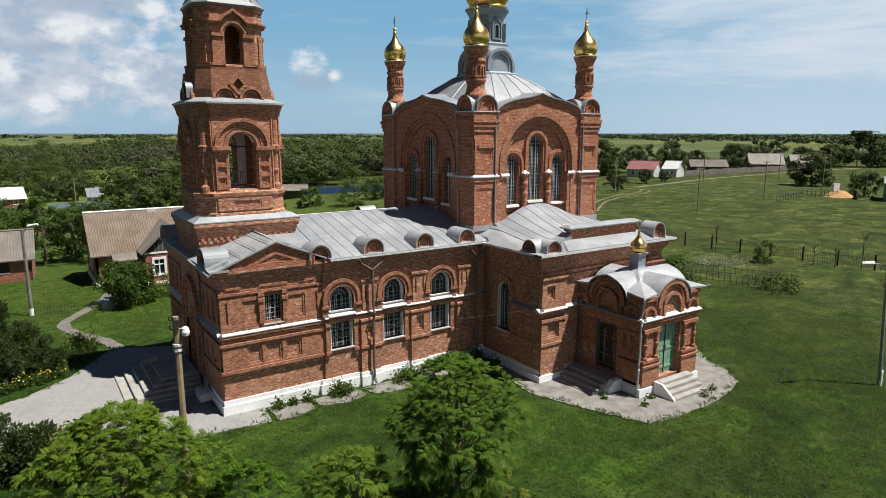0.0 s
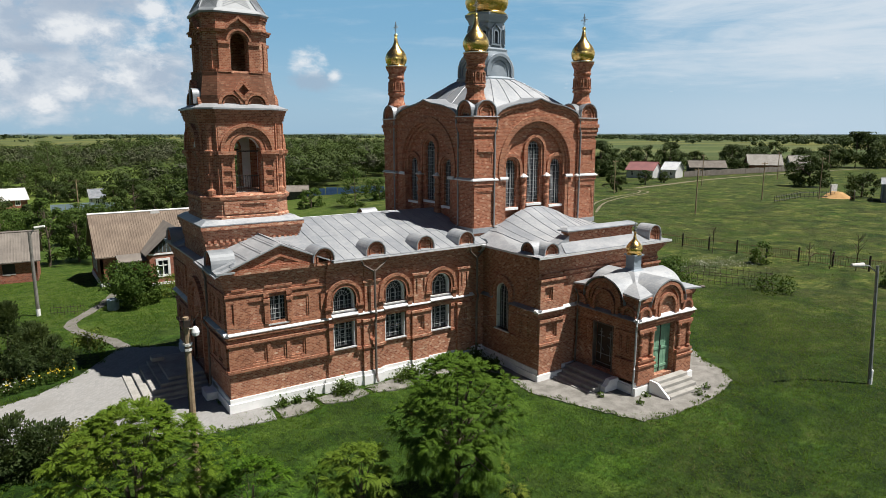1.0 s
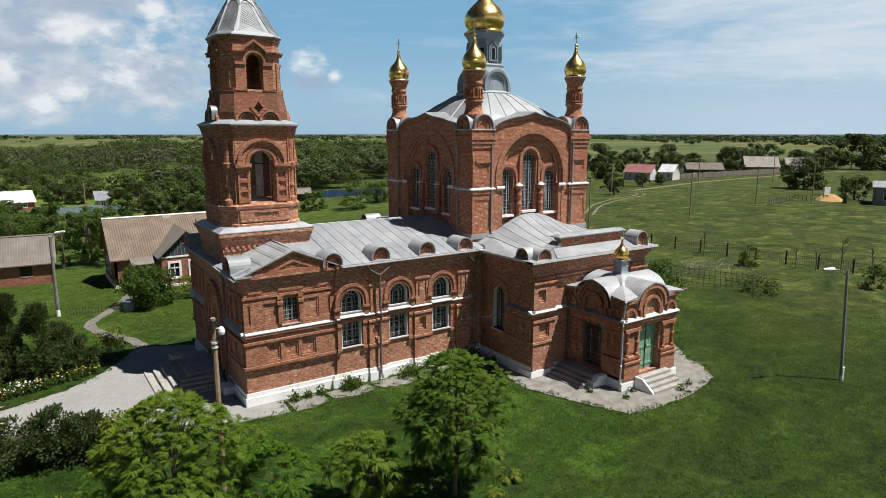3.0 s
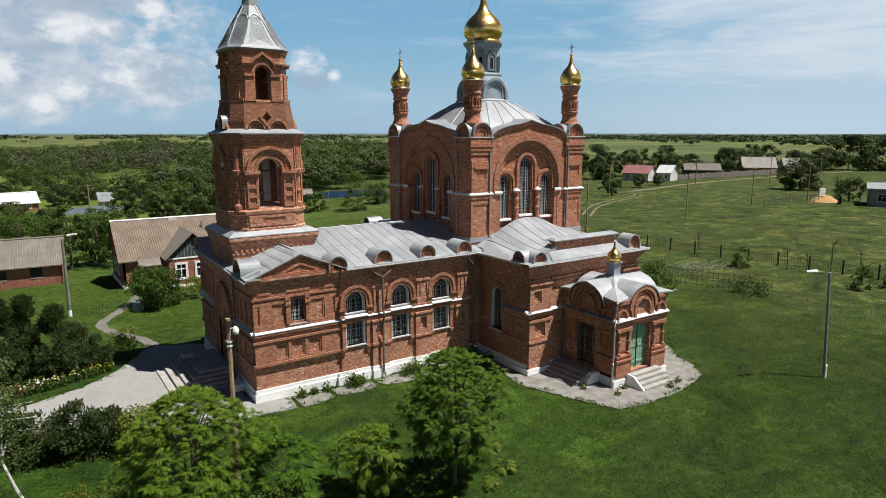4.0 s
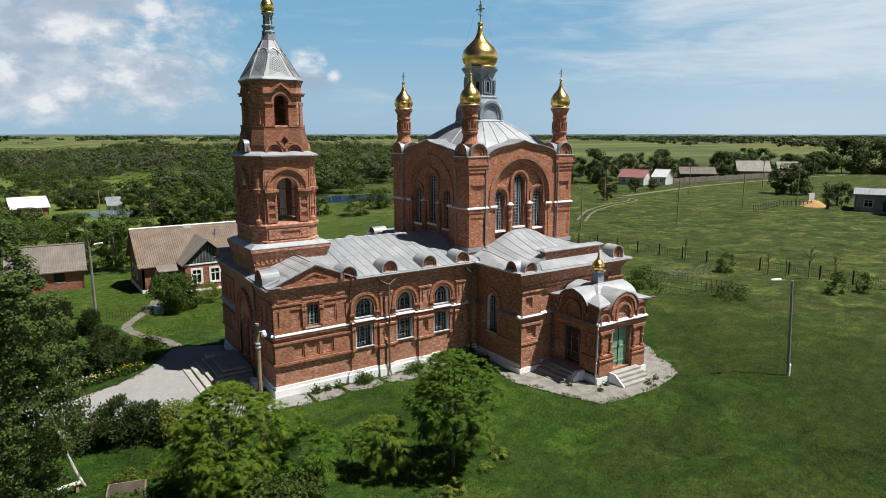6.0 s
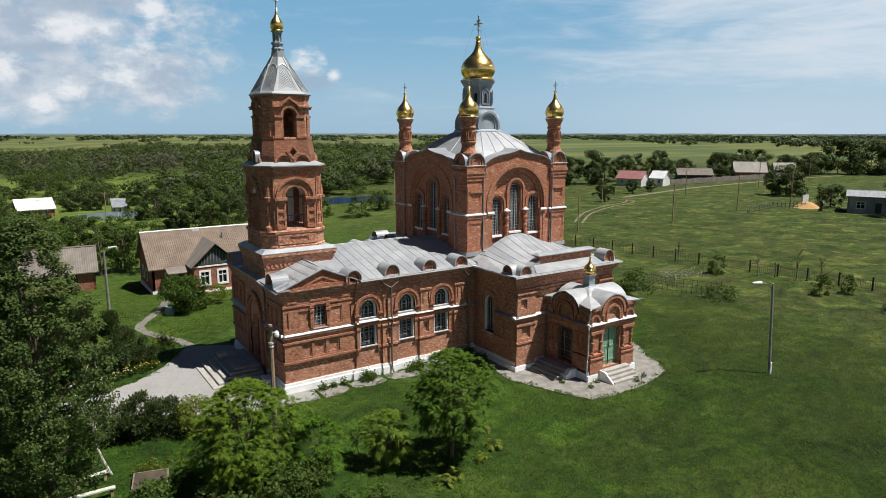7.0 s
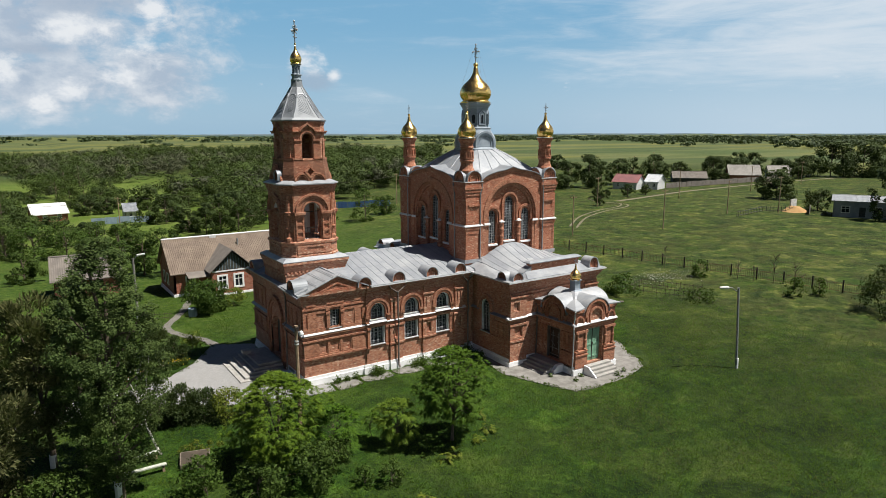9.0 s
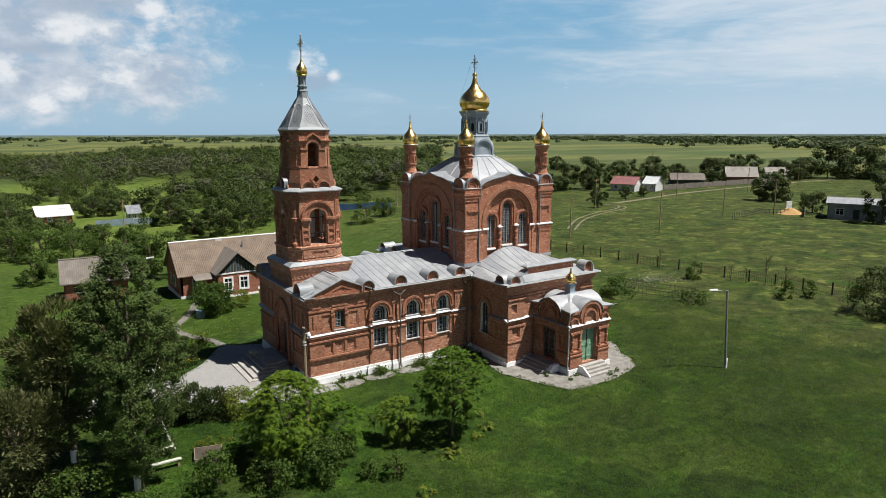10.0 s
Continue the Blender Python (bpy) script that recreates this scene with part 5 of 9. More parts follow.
def dome():
    # convex roof between the gables and the lantern
    bm = bmesh.new()

    def row(half, cut, z, k=6):
        pts = []
        c = [(-1, -1), (1, -1), (1, 1), (-1, 1)]
        for i in range(4):
            a, b = c[i], c[(i + 1) % 4]
            for j in range(k):
                t = j / k
                x, y = a[0] + (b[0] - a[0]) * t, a[1] + (b[1] - a[1]) * t
                n = max(abs(x), abs(y)) if cut == 0 else max(abs(x), abs(y), (abs(x) + abs(y)) * cut)
                pts.append(Vector((AX + half * x / n, CY + 1.06 * half * y / n, z)))
        return pts
    rows = [(4.45, 0.53, 13.2), (4.40, 0.53, 13.62), (3.5, 0.545, 14.44), (2.6, 0.56, 15.18), (1.9, 0.58, 15.68), (1.45, 0.60, 15.92)]
    frustum(bm, [row(*r) for r in rows])
    roof = part("roof", bm, ROOF, church, "convex tin roof under the central dome", smooth=False)
    lines = []
    for i in range(24):
        lines.append([row(h, c, z + 0.02)[i] for h, c, z in rows[1:]])
    seams("roof_seams", roof, lines, 0.02)
    # lantern
    bm = bmesh.new()
    frustum(bm, [eight(LX, LY, h, c, z) for h, c, z in ((1.48, 0.32, 15.8), (1.48, 0.32, 15.98), (1.42, 0.32, 16.06), (1.36, 0.34, 16.1), (1.31, 0.40, 16.7),
                 (1.26, 0.44, 17.3), (1.14, 0.44, 17.6), (1.16, 0.44, 17.74), (1.02, 0.40, 17.84), (0.94, 0.37, 18.0), (0.92, 0.37, 19.3),
                 (0.97, 0.39, 19.36), (0.98, 0.39, 19.46), (1.12, 0.45, 19.68), (1.17, 0.47, 19.76), (1.17, 0.47, 19.9))])
    lantern = part("lantern", bm, BLUEGREY, church, "blue-grey painted lantern drum")
    for turn in (SOUTH, WEST, NORTH, EAST):
        a = radians(turn)
        m = facing(LX + 1.36 * math.cos(a), LY + 1.36 * math.sin(a), 0, turn)
        bm = bmesh.new()
        ring(bm, m, 0, 0.88, 1.04, 16.42, -0.9, 0.12, 0.32, 18)
        ring(bm, m, 0, 0.66, 0.88, 16.42, -0.5, 0.03, 0.32, 18)
        ring(bm, m, 0, 0.50, 0.58, 16.42, -0.2, -0.02, 0.32, 18)
        plate(bm, m, [arch(0, 0.95, 16.1, 16.42, 18)], -0.6, -0.1)
        part("blind_arch", bm, BLUEGREY, lantern)
    bm = bmesh.new()
    for i in range(8):
        a = 45 * i
        r = 0.93 if i % 2 == 0 else (0.93 * 2 - 0.37) / math.sqrt(2)
        m = facing(LX + r * math.cos(radians(a)), LY + r * math.sin(radians(a)), 0, a)
        ring(bm, m, 0, 0.13, 0.20, 18.72, 0, 0.08, 0.6, 10)
        for k in (-1, 1):
            box(bm, m, k * 0.33 - 0.04, k * 0.33 + 0.04, 18.05, 18.95, 0, 0.11)
        plate(bm, m, [[(-0.39, 18.93), (-0.31, 18.93), (0, 19.18), (0.31, 18.93), (0.39, 18.93), (0, 19.30)]], 0, 0.11)
        box(bm, m, -0.39, 0.39, 17.98, 18.06, 0, 0.13)
    part("arcade", bm, BLUEGREY, lantern, "ring of small pointed gables on posts")
    bm = bmesh.new()
    for i in range(8):
        a = 45 * i
        r = (0.93 if i % 2 == 0 else (0.93 * 2 - 0.37) / math.sqrt(2)) + 0.005
        m = facing(LX + r * math.cos(radians(a)), LY + r * math.sin(radians(a)), 0, a)
        plate(bm, m, [arch(0, 0.13, 18.12, 18.72, 8)], -0.05, 0.012)
    split_parts("lantern_pane", bm, GLASS, lantern, "dark arched light")
    onion(LX, LY, 20.0, 1.36, 3.15, church, 32)
    cross(LX, LY, 23.2, 1.5, church, 0.045)
    bm = bmesh.new()
    for a, b in ((-1, 0.4), (1, 0.4), (-0.4, -1), (0.4, -1)):
        tube(bm, [(LX + a * 0.3, LY + b * 0.3, 24.1), (LX + a * 1.18, LY + b * 1.18, 21.1)], 0.007, 3)
    part("stay_chains", bm, IRON, church, "thin chains that stay the cross")


def eight_walls(bm, cx, cy, half, cut, z0, z1, thick, hole=None):
    """Walls round a square with cut corners; the four main sides may have an opening."""
    for i in range(8):
        a = 45 * i
        if i % 2 == 0:
            r, wide = half, half - cut
        else:
            r, wide = (2 * half - cut) / math.sqrt(2), cut / math.sqrt(2)
        m = facing(cx + r * math.cos(radians(a)), cy + r * math.sin(radians(a)), 0, a)
        loops = [rect(-wide, wide, z0, z1)]
        if hole and i % 2 == 0:
            loops.append(hole)
        plate(bm, m, loops, -thick, 0)


TX, TY = 2.34, 5.3


def tower():
    bm = bmesh.new()
    block(bm, TX - 2.3, TX + 2.3, TY - 2.3, TY + 2.3, 6.0, 7.55)
    for i, (z0, z1, o) in enumerate(((7.3, 7.42, 0.04), (7.55, 7.72, 0.06), (7.72, 7.9, 0.12), (7.9, 8.08, 0.18), (8.08, 8.26, 0.24))):
        h = 2.3 + o
        block(bm, TX - h, TX + h, TY - h, TY + h, z0, z1)
    for turn in (SOUTH, WEST):
        a = radians(turn)
        m = facing(TX + 2.3 * math.cos(a), TY + 2.3 * math.sin(a), 0, turn)
        for j in range(16):
            u = -2.3 + 4.6 * (j + 0.25) / 16
            box(bm, m, u, u + 0.14, 7.42, 7.56, 0, 0.09)
    part("tower_base", bm, BRICK, church, "square brick base of the belfry")
    bm = bmesh.new()
    h = 2.54
    frustum(bm, [[Vector((TX + a * e, TY + b * e, z)) for a, b in ((-1, -1), (1, -1), (1, 1), (-1, 1))] for e, z in ((h, 8.24), (h, 8.31), (2.2, 8.52))])
    part("tin_band", bm, ROOF, church, "tin skirt over the tower base")
    # bell stage
    bm = bmesh.new()
    sunk = bmesh.new()
    frustum(bm, [eight(TX, TY, hh, 0.72, z) for hh, z in ((2.18, 8.4), (2.18, 8.62), (2.12, 8.7), (2.12, 9.35), (2.2, 9.45), (2.22, 9.6), (2.06, 9.72))])
    for turn in (SOUTH, WEST):
        a = radians(turn)
        m = facing(TX + 2.12 * math.cos(a), TY + 2.12 * math.sin(a), 0, turn)
        panel_skin(sunk, m, -1.3, 1.3, 8.75, 9.35, [(-0.55, 0.75, 8.88, 9.22)], 0.06)
    stage = part("bell_stage", bm, BRICK, church, "open bell stage of weathered brick")
    bm = bmesh.new()
    eight_walls(bm, TX, TY, 2.03, 0.68, 9.7, 13.15, 0.5, arch(0, 0.64, 9.74, 11.78))
    split_parts("wall", bm, BRICK, stage)
    split_parts("sunk_panel", sunk, BRICK, stage)
    bm = bmesh.new()
    for turn in (SOUTH, WEST, NORTH, EAST):
        a = radians(turn)
        m = facing(TX + 2.03 * math.cos(a), TY + 2.03 * math.sin(a), 0, turn)
        ring(bm, m, 0, 0.90, 1.16, 11.76, 0, 0.08, 0.0, 18)
        ring(bm, m, 0, 1.16, 1.32, 11.76, 0, 0.18, 0.0, 18)
        ring(bm, m, 0, 0.70, 0.86, 11.76, 0, 0.05, 0.0, 18)
        for k in (-1, 1):
            panel_skin(bm, m, min(k * 0.72, k * 1.3), max(k * 0.72, k * 1.3), 9.75, 11.45, [(k * 1.02 - 0.2, k * 1.02 + 0.2, v, v + 0.34) for v in (9.98, 10.48, 10.98)], 0.11)
            box(bm, m, k * 1.02 - 0.36, k * 1.02 + 0.36, 11.45, 11.6, 0, 0.17)
            box(bm, m, k * 1.02 - 0.42, k * 1.02 + 0.42, 11.6, 11.78, 0, 0.24)
    for i in range(4):
        a = radians(45 + 90 * i)
        r = (2 * 2.03 - 0.68) / math.sqrt(2)
        m = facing(TX + r * math.cos(a), TY + r * math.sin(a), 0, 45 + 90 * i)
        lathe(bm, TX + (r - 0.02) * math.cos(a), TY + (r - 0.02) * math.sin(a), [(0.26, 9.6), (0.26, 9.9), (0.15, 10.0), (0.15, 10.5), (0.2, 10.55), (0.2, 10.65), (0.15, 10.7), (0.15, 11.4), (0.24, 11.55), (0.28, 11.78), (0.2, 11.85), (0.2, 13.0)], 10)
        box(bm, m, -0.46, 0.46, 11.6, 11.78, 0, 0.12)
        box(bm, m, -0.44, -0.34, 9.7, 13.1, 0, 0.08), box(bm, m, 0.34, 0.44, 9.7, 13.1, 0, 0.08)
    for hh, z0, z1 in ((2.07, 13.1, 13.2), (2.12, 13.2, 13.32), (2.15, 13.32, 13.46), (2.19, 13.46, 13.6), (2.23, 13.6, 13.74)):
        frustum(bm, [eight(TX, TY, hh, 0.72, z0), eight(TX, TY, hh, 0.72, z1)])
    split_parts("moulding", bm, BRICK_TRIM, stage)
    bm = bmesh.new()
    for turn in (SOUTH, WEST, NORTH, EAST):
        a = radians(turn)
        m = facing(TX + 1.68 * math.cos(a), TY + 1.68 * math.sin(a), 0, turn)
        for v in (9.85, 10.55):
            box(bm, m, -0.68, 0.68, v - 0.02, v + 0.02, -0.02, 0.02)
        for j in range(12):
            u = -0.62 + 1.24 * j / 11
            box(bm, m, u - 0.01, u + 0.01, 9.76, 10.6, -0.01, 0.01)
        box(bm, m, -0.68, 0.68, 11.72, 11.78, 0.0, 0.06)
    split_parts("railing", bm, BLACK, stage, "thin black iron railing in a bell opening")
    bm = bmesh.new()
    for i in range(4):
        a = 90 * i
        m = facing(TX + 1.54 * math.cos(radians(a)), TY + 1.54 * math.sin(radians(a)), 0, a)
        plate(bm, m, [rect(-1.5, 1.5, 9.72, 13.1), arch(0, 0.76, 9.76, 11.76)], -0.06, -0.005)
    for i in range(4):
        m = facing(TX + 2.03 * math.cos(radians(90 * i)), TY + 2.03 * math.sin(radians(90 * i)), 0, 90 * i)
        ring(bm, m, 0, 0.645, 0.676, 11.76, -0.49, -0.14, 1.95, 14)
    part("lining", bm, WHITE, stage, "peeling white plaster inside the bell stage")
    bm = bmesh.new()
    frustum(bm, [eight(TX, TY, 2.30, 0.72, 13.72), eight(TX, TY, 2.30, 0.72, 13.80), eight(TX, TY, 1.8, 0.62, 14.02)])
    part("tin_band", bm, ROOF, church, "tin skirt over the bell stage")
    # upper stage
    bm = bmesh.new()
    frustum(bm, [eight(TX, TY, hh, c, z) for hh, c, z in ((1.80, 0.60, 13.9), (1.80, 0.60, 14.4), (1.72, 0.57, 14.95), (1.66, 0.55, 15.3), (1.66, 0.55, 15.46), (1.56, 0.52, 15.56))])
    foot = part("stage_foot", bm, BRICK_DARK, church, "soot-darkened sloping foot of the upper stage")
    bm = bmesh.new()
    eight_walls(bm, TX, TY, 1.53, 0.50, 15.5, 17.9, 0.4, arch(0, 0.40, 15.56, 16.98))
    upper = part("upper_stage", bm, BRICK, church, "eight-sided upper stage of weathered brick")
    bm = bmesh.new()
    hood = [(-0.62, 17.36), (-0.56, 17.46), (-0.44, 17.62), (-0.30, 17.74), (-0.14, 17.82), (0, 17.96), (0.14, 17.82), (0.30, 17.74), (0.44, 17.62), (0.56, 17.46), (0.62, 17.36)]
    for turn in (SOUTH, WEST, NORTH, EAST):
        a = radians(turn)
        m = facing(TX + 1.53 * math.cos(a), TY + 1.53 * math.sin(a), 0, turn)
        ring(bm, m, 0, 0.40, 0.50, 16.90, 0, 0.06, 0.0, 12)
        ring(bm, m, 0, 0.50, 0.60, 16.90, 0, 0.13, 0.0, 12)
        for k in (-1, 1):
            lo, hi = sorted((k * 0.45, k * 0.98))
            box(bm, m, lo, hi, 15.6, 16.78, 0, 0.06)
            box(bm, m, lo - 0.02, hi + 0.02, 16.78, 16.92, 0, 0.13)
            lo, hi = sorted((k * 0.58, k * 1.12))
            box(bm, m, lo, hi, 17.30, 17.42, 0, 0.16)
            box(bm, m, lo, hi, 17.42, 17.50, 0, 0.22)
            box(bm, m, min(k * 0.42, k * 1.06), max(k * 0.42, k * 1.06), 15.48, 15.6, 0, 0.16)
        for (u0, v0), (u1, v1) in zip(hood, hood[1:]):
            frustum(bm, [[m @ Vector(p) for p in ((u0, v0 - 0.02, d), (u1, v1 - 0.02, d), (u1, v1 + 0.13, d), (u0, v0 + 0.13, d))] for d in (0.0, 0.22)])
        m = facing(TX + 1.80 * math.cos(a), TY + 1.80 * math.sin(a), 0, turn)
        for k in (-1, 1):
            ring(bm, m, k * 0.62, 0.44, 0.59, 13.98, -0.10, 0.16, 0.0, 12)
            ring(bm, m, k * 0.62, 0.30, 0.38, 13.98, -0.10, 0.08, 0.0, 12)
        plate(bm, m, [[(0, 14.12), (0.44, 14.62), (0, 15.16), (-0.44, 14.62)], [(0, 14.36), (0.25, 14.63), (0, 14.92), (-0.25, 14.63)]], -0.16, 0.20)
    for i in range(4):
        a = 45 + 90 * i
        r = (2 * 1.53 - 0.50) / math.sqrt(2)
        m = facing(TX + r * math.cos(radians(a)), TY + r * math.sin(radians(a)), 0, a)
        box(bm, m, -0.37, 0.37, 17.30, 17.42, 0, 0.14)
        box(bm, m, -0.39, 0.39, 17.42, 17.50, 0, 0.20)
        box(bm, m, -0.36, 0.36, 15.48, 15.6, 0, 0.14)
        box(bm, m, -0.12, 0.12, 15.62, 16.9, 0, 0.07)
    for hh, z0, z1 in ((1.56, 17.88, 18.02), (1.60, 18.02, 18.17)):
        frustum(bm, [eight(TX, TY, hh, 0.52, z0), eight(TX, TY, hh, 0.52, z1)])
    split_parts("moulding", bm, BRICK_TRIM, upper)
    for turn, u in ((WEST, 0.72), (NORTH, 0.0)):
        a = radians(turn)
        m = facing(TX + 1.80 * math.cos(a), TY + 1.80 * math.sin(a), 0, turn)
        kokoshnik(church, m, u, 0.36, 14.0, 0.4, 0.28, 0.36, BRICK_DARK, ROOF_DARK)
    bm = bmesh.new()
    plate(bm, Matrix.Translation((TX, TY, 0)), [[(v.x - TX, v.y - TY) for v in eight(TX, TY, 1.35, 0.45, 0)]], 15.5, 15.56)
    plate(bm, Matrix.Translation((TX, TY, 0)), [[(v.x - TX, v.y - TY) for v in eight(TX, TY, 1.6, 0.55, 0)]], 13.1, 13.2)
    part("inner_floor", bm, VOID, upper)
    # tent roof
    bm = bmesh.new()
    frustum(bm, [eight(TX, TY, hh, hh * c, z) for hh, c, z in ((1.66, 0.34, 18.16), (1.69, 0.34, 18.24), (1.66, 0.34, 18.30), (1.57, 0.40, 18.42), (1.30, 0.47, 18.95), (0.98, 0.53, 19.58), (0.66, 0.56, 20.14), (0.41, 0.58, 20.6), (0.34, 0.58, 21.12))])
    tent = part("tent_roof", bm, TENT, church, "eight-sided tin tent roof")
    bm = bmesh.new()
    ribs = []
    for i in range(8):
        ribs.append([eight(TX, TY, hh, hh * c, z + 0.01)[i] for hh, c, z in ((1.57, 0.40, 18.42), (1.30, 0.47, 18.95), (0.98, 0.53, 19.58), (0.66, 0.56, 20.14), (0.41, 0.58, 20.6))])
    for line in ribs:
        tube(bm, line, 0.035, 5)
    # a raised lattice of shingles on each slope, closed by a small arch
    for i in range(8):
        a, b = ribs[i], ribs[(i + 1) % 8]

        def on(s, t):
            k = t * 3
            j = min(int(k), 2)
            f = k - j
            return (a[j] * (1 - s) + b[j] * s) * (1 - f) + (a[j + 1] * (1 - s) + b[j + 1] * s) * f
        for j in range(13):
            t = 0.03 + 0.86 * j / 13
            for sgn in (0, 1):
                s0, s1, t1 = (0.14, 0.86, t + 0.30) if sgn == 0 else (0.86, 0.14, t + 0.30)
                t1 = min(t1, 0.90)
                f = (t1 - t) / 0.30
                s1 = s0 + (s1 - s0) * f
                if f > 0.1:
                    tube(bm, [on(s0, t), on(s1, t1)], 0.012, 3)
        arc = [on(0.5 - 0.44 * math.cos(math.pi * q / 10), 0.82 + 0.16 * math.sin(math.pi * q / 10)) * 1.0 for q in range(11)]
        tube(bm, arc, 0.05, 5)
    part("ribs", bm, ROOF_DARK, tent, "ribs and shingle lattice", kind="stuff")
    bm = bmesh.new()
    lathe(bm, TX, TY, [(0.36, 20.95), (0.42, 21.12), (0.34, 21.2), (0.34, 21.38), (0.41, 21.42), (0.41, 21.5), (0.24, 21.56), (0.24, 22.0), (0.29, 22.06), (0.36, 22.16), (0.36, 22.24)], 8)
    for i in range(8):
        a = math.pi / 4 * i
        tube(bm, [(TX + 0.28 * math.cos(a), TY + 0.28 * math.sin(a), 21.5), (TX + 0.28 * math.cos(a), TY + 0.28 * math.sin(a), 22.05)], 0.03, 5)
    part("spire_neck", bm, BLUEGREY, church, "blue-grey painted neck of the spire")
    onion(TX, TY, 22.26, 0.42, 1.38, church, 20)
    cross(TX, TY, 23.55, 1.6, church, 0.042)


PX0, PX1, PY0 = 16.95, 21.06, -8.82
PC, PM = 18.97, -6.70                    # middle of the porch front and of its west side


def porch():
    s, w = facing(0, PY0, 0, SOUTH), facing(PX0, 0, 0, WEST)
    e = facing(PX1, 0, 0, EAST)
    say = "weathered brick wall of the porch"
    bricks(s, [rect(PX0 + 0.006, PX1 - 0.006, -0.4, 4.86), rect(18.22, 19.80, 0.70, 3.28)], -0.5, 0, None, say)
    bricks(w, [rect(4.75, -PY0 - 0.006, -0.4, 4.86), rect(6.05, 7.32, 0.70, 3.10)], -0.5, 0, None, say)
    bricks(e, [rect(PY0 + 0.006, -4.75, -0.4, 4.86)], -0.5, 0, None, say)
    for m, c in ((s, PC), (w, -PM), (e, PM)):
        bricks(m, [keel(c, 1.24, 4.42, 4.43, 0.98, 0.04, 20)], -0.44, -0.008, None, "round porch gable of brick")
    bm = bmesh.new()
    for m, c in ((s, PC), (w, -PM)):
        ring(bm, m, c, 0.96, 1.14, 4.34, -0.05, 0.18, 0.1, 18)
        ring(bm, m, c, 0.78, 0.92, 4.34, -0.05, 0.12, 0.55, 18)
        ring(bm, m, c, 0.56, 0.72, 4.2, -0.05, 0.16, 0.4, 14)
        for k in (-1, 1):
            ring(bm, m, c + k * 1.62, 0.30, 0.42, 3.98, 0, 0.14, 0.1, 12)
            box(bm, m, c + k * 1.66 - 0.44, c + k * 1.66 + 0.44, 4.66, 4.86, 0, 0.16)
            box(bm, m, c + k * 1.66 - 0.44, c + k * 1.66 + 0.44, 4.56, 4.66, 0, 0.08)
        cornice(bm, m, c - 2.05, c + 2.05, 3.42, 3.68, 0.14, 2, 1, 1, False)
    # front piers: sloped base, moulding, pair of little columns
    for a, b in ((PX0, 18.15), (19.87, PX1)):
        box(bm, s, a, b, 0.5, 1.42, 0, 0.16)
        box(bm, s, a - 0.04, b + 0.04, 1.42, 1.52, 0, 0.22)
        box(bm, s, a, b, 1.52, 1.66, 0, 0.12)
        box(bm, s, a - 0.02, b + 0.02, 1.66, 1.78, 0, 0.18)
        box(bm, s, a, b, 3.12, 3.3, 0, 0.16)
        for k in (0.2, 1.0):
            p = s @ Vector((a + k * (b - a) / 1.22, 0, 0.07))
            lathe(bm, p.x, p.y, [(0.13, 1.78), (0.13, 1.9), (0.08, 1.96), (0.08, 2.4), (0.12, 2.45), (0.12, 2.55), (0.08, 2.6), (0.08, 2.95), (0.13, 3.05), (0.13, 3.14)], 10)
        box(bm, s, (a + b) / 2 - 0.3, (a + b) / 2 + 0.3, 1.95, 2.95, 0, 0.04)
    panel_skin(bm, w, 4.85, 5.98, 1.8, 3.1, [(5.0, 5.3, 2.0, 2.95), (5.48, 5.78, 2.0, 2.95)], 0.07)
    panel_skin(bm, w, 7.5, 8.75, 1.8, 3.1, [(7.8, 8.05, 2.0, 2.95), (8.25, 8.5, 2.0, 2.95)], 0.07)
    box(bm, w, 7.55, 8.8, 1.5, 1.66, 0, 0.14)
    box(bm, w, 7.55, 8.8, 0.5, 1.5, 0, 0.06)
    moulding("moulding", bm, church)
    ledge(church, s, PX0, 18.15, 3.78, 0.32, 1, 0)
    ledge(church, s, 18.15, 19.87, 3.78, 0.26)
    ledge(church, s, 19.87, PX1, 3.78, 0.32, 0, 0.5)
    ledge(church, w, 4.75, -PY0, 3.78, 0.30, 0, 1, ROOF_DARK)
    plinth(church, s, PX0, 18.15, 0.64, 0.19, 1, 0)
    plinth(church, s, 19.87, PX1, 0.64, 0.19, 0, 1)
    plinth(church, w, 7.6, -PY0, 0.64, 0.13)
    plinth(church, w, 4.75, 6.0, 0.55, 0.1)
    # green double door of planks with a brace
    door = part("door", plate(bmesh.new(), s, [rect(18.22, 19.80, 0.70, 3.28)], -0.34, -0.30), GREEN, church, "weathered green plank double door")
    for k in range(10):
        u = 18.23 + 1.56 * k / 10
        bm = bmesh.new()
        box(bm, s, u, u + 0.145, 0.72, 3.26, -0.30, -0.272 + (0.004 if k % 2 else 0))
        part("plank", bm, GREEN, door)
    bm = bmesh.new()
    for v in (0.95, 1.9, 2.9):
        box(bm, s, 18.27, 18.97, v, v + 0.12, -0.27, -0.24), box(bm, s, 19.05, 19.76, v, v + 0.12, -0.27, -0.24)
    split_parts("batten", bm, GREEN, door)
    bm = bmesh.new()
    box(bm, s, 18.99, 19.03, 0.74, 3.24, -0.275, -0.235)
    box(bm, s, 18.95, 19.07, 1.9, 2.1, -0.25, -0.21)
    part("latch", bm, BLACK, door)
    # west door: dark iron leaf with crosses, pale frame
    gate = part("door", plate(bmesh.new(), w, [rect(6.05, 7.32, 0.70, 3.10)], -0.30, -0.26), OLDDOOR, church, "dark rusty iron door with bar crosses")
    bm = bmesh.new()
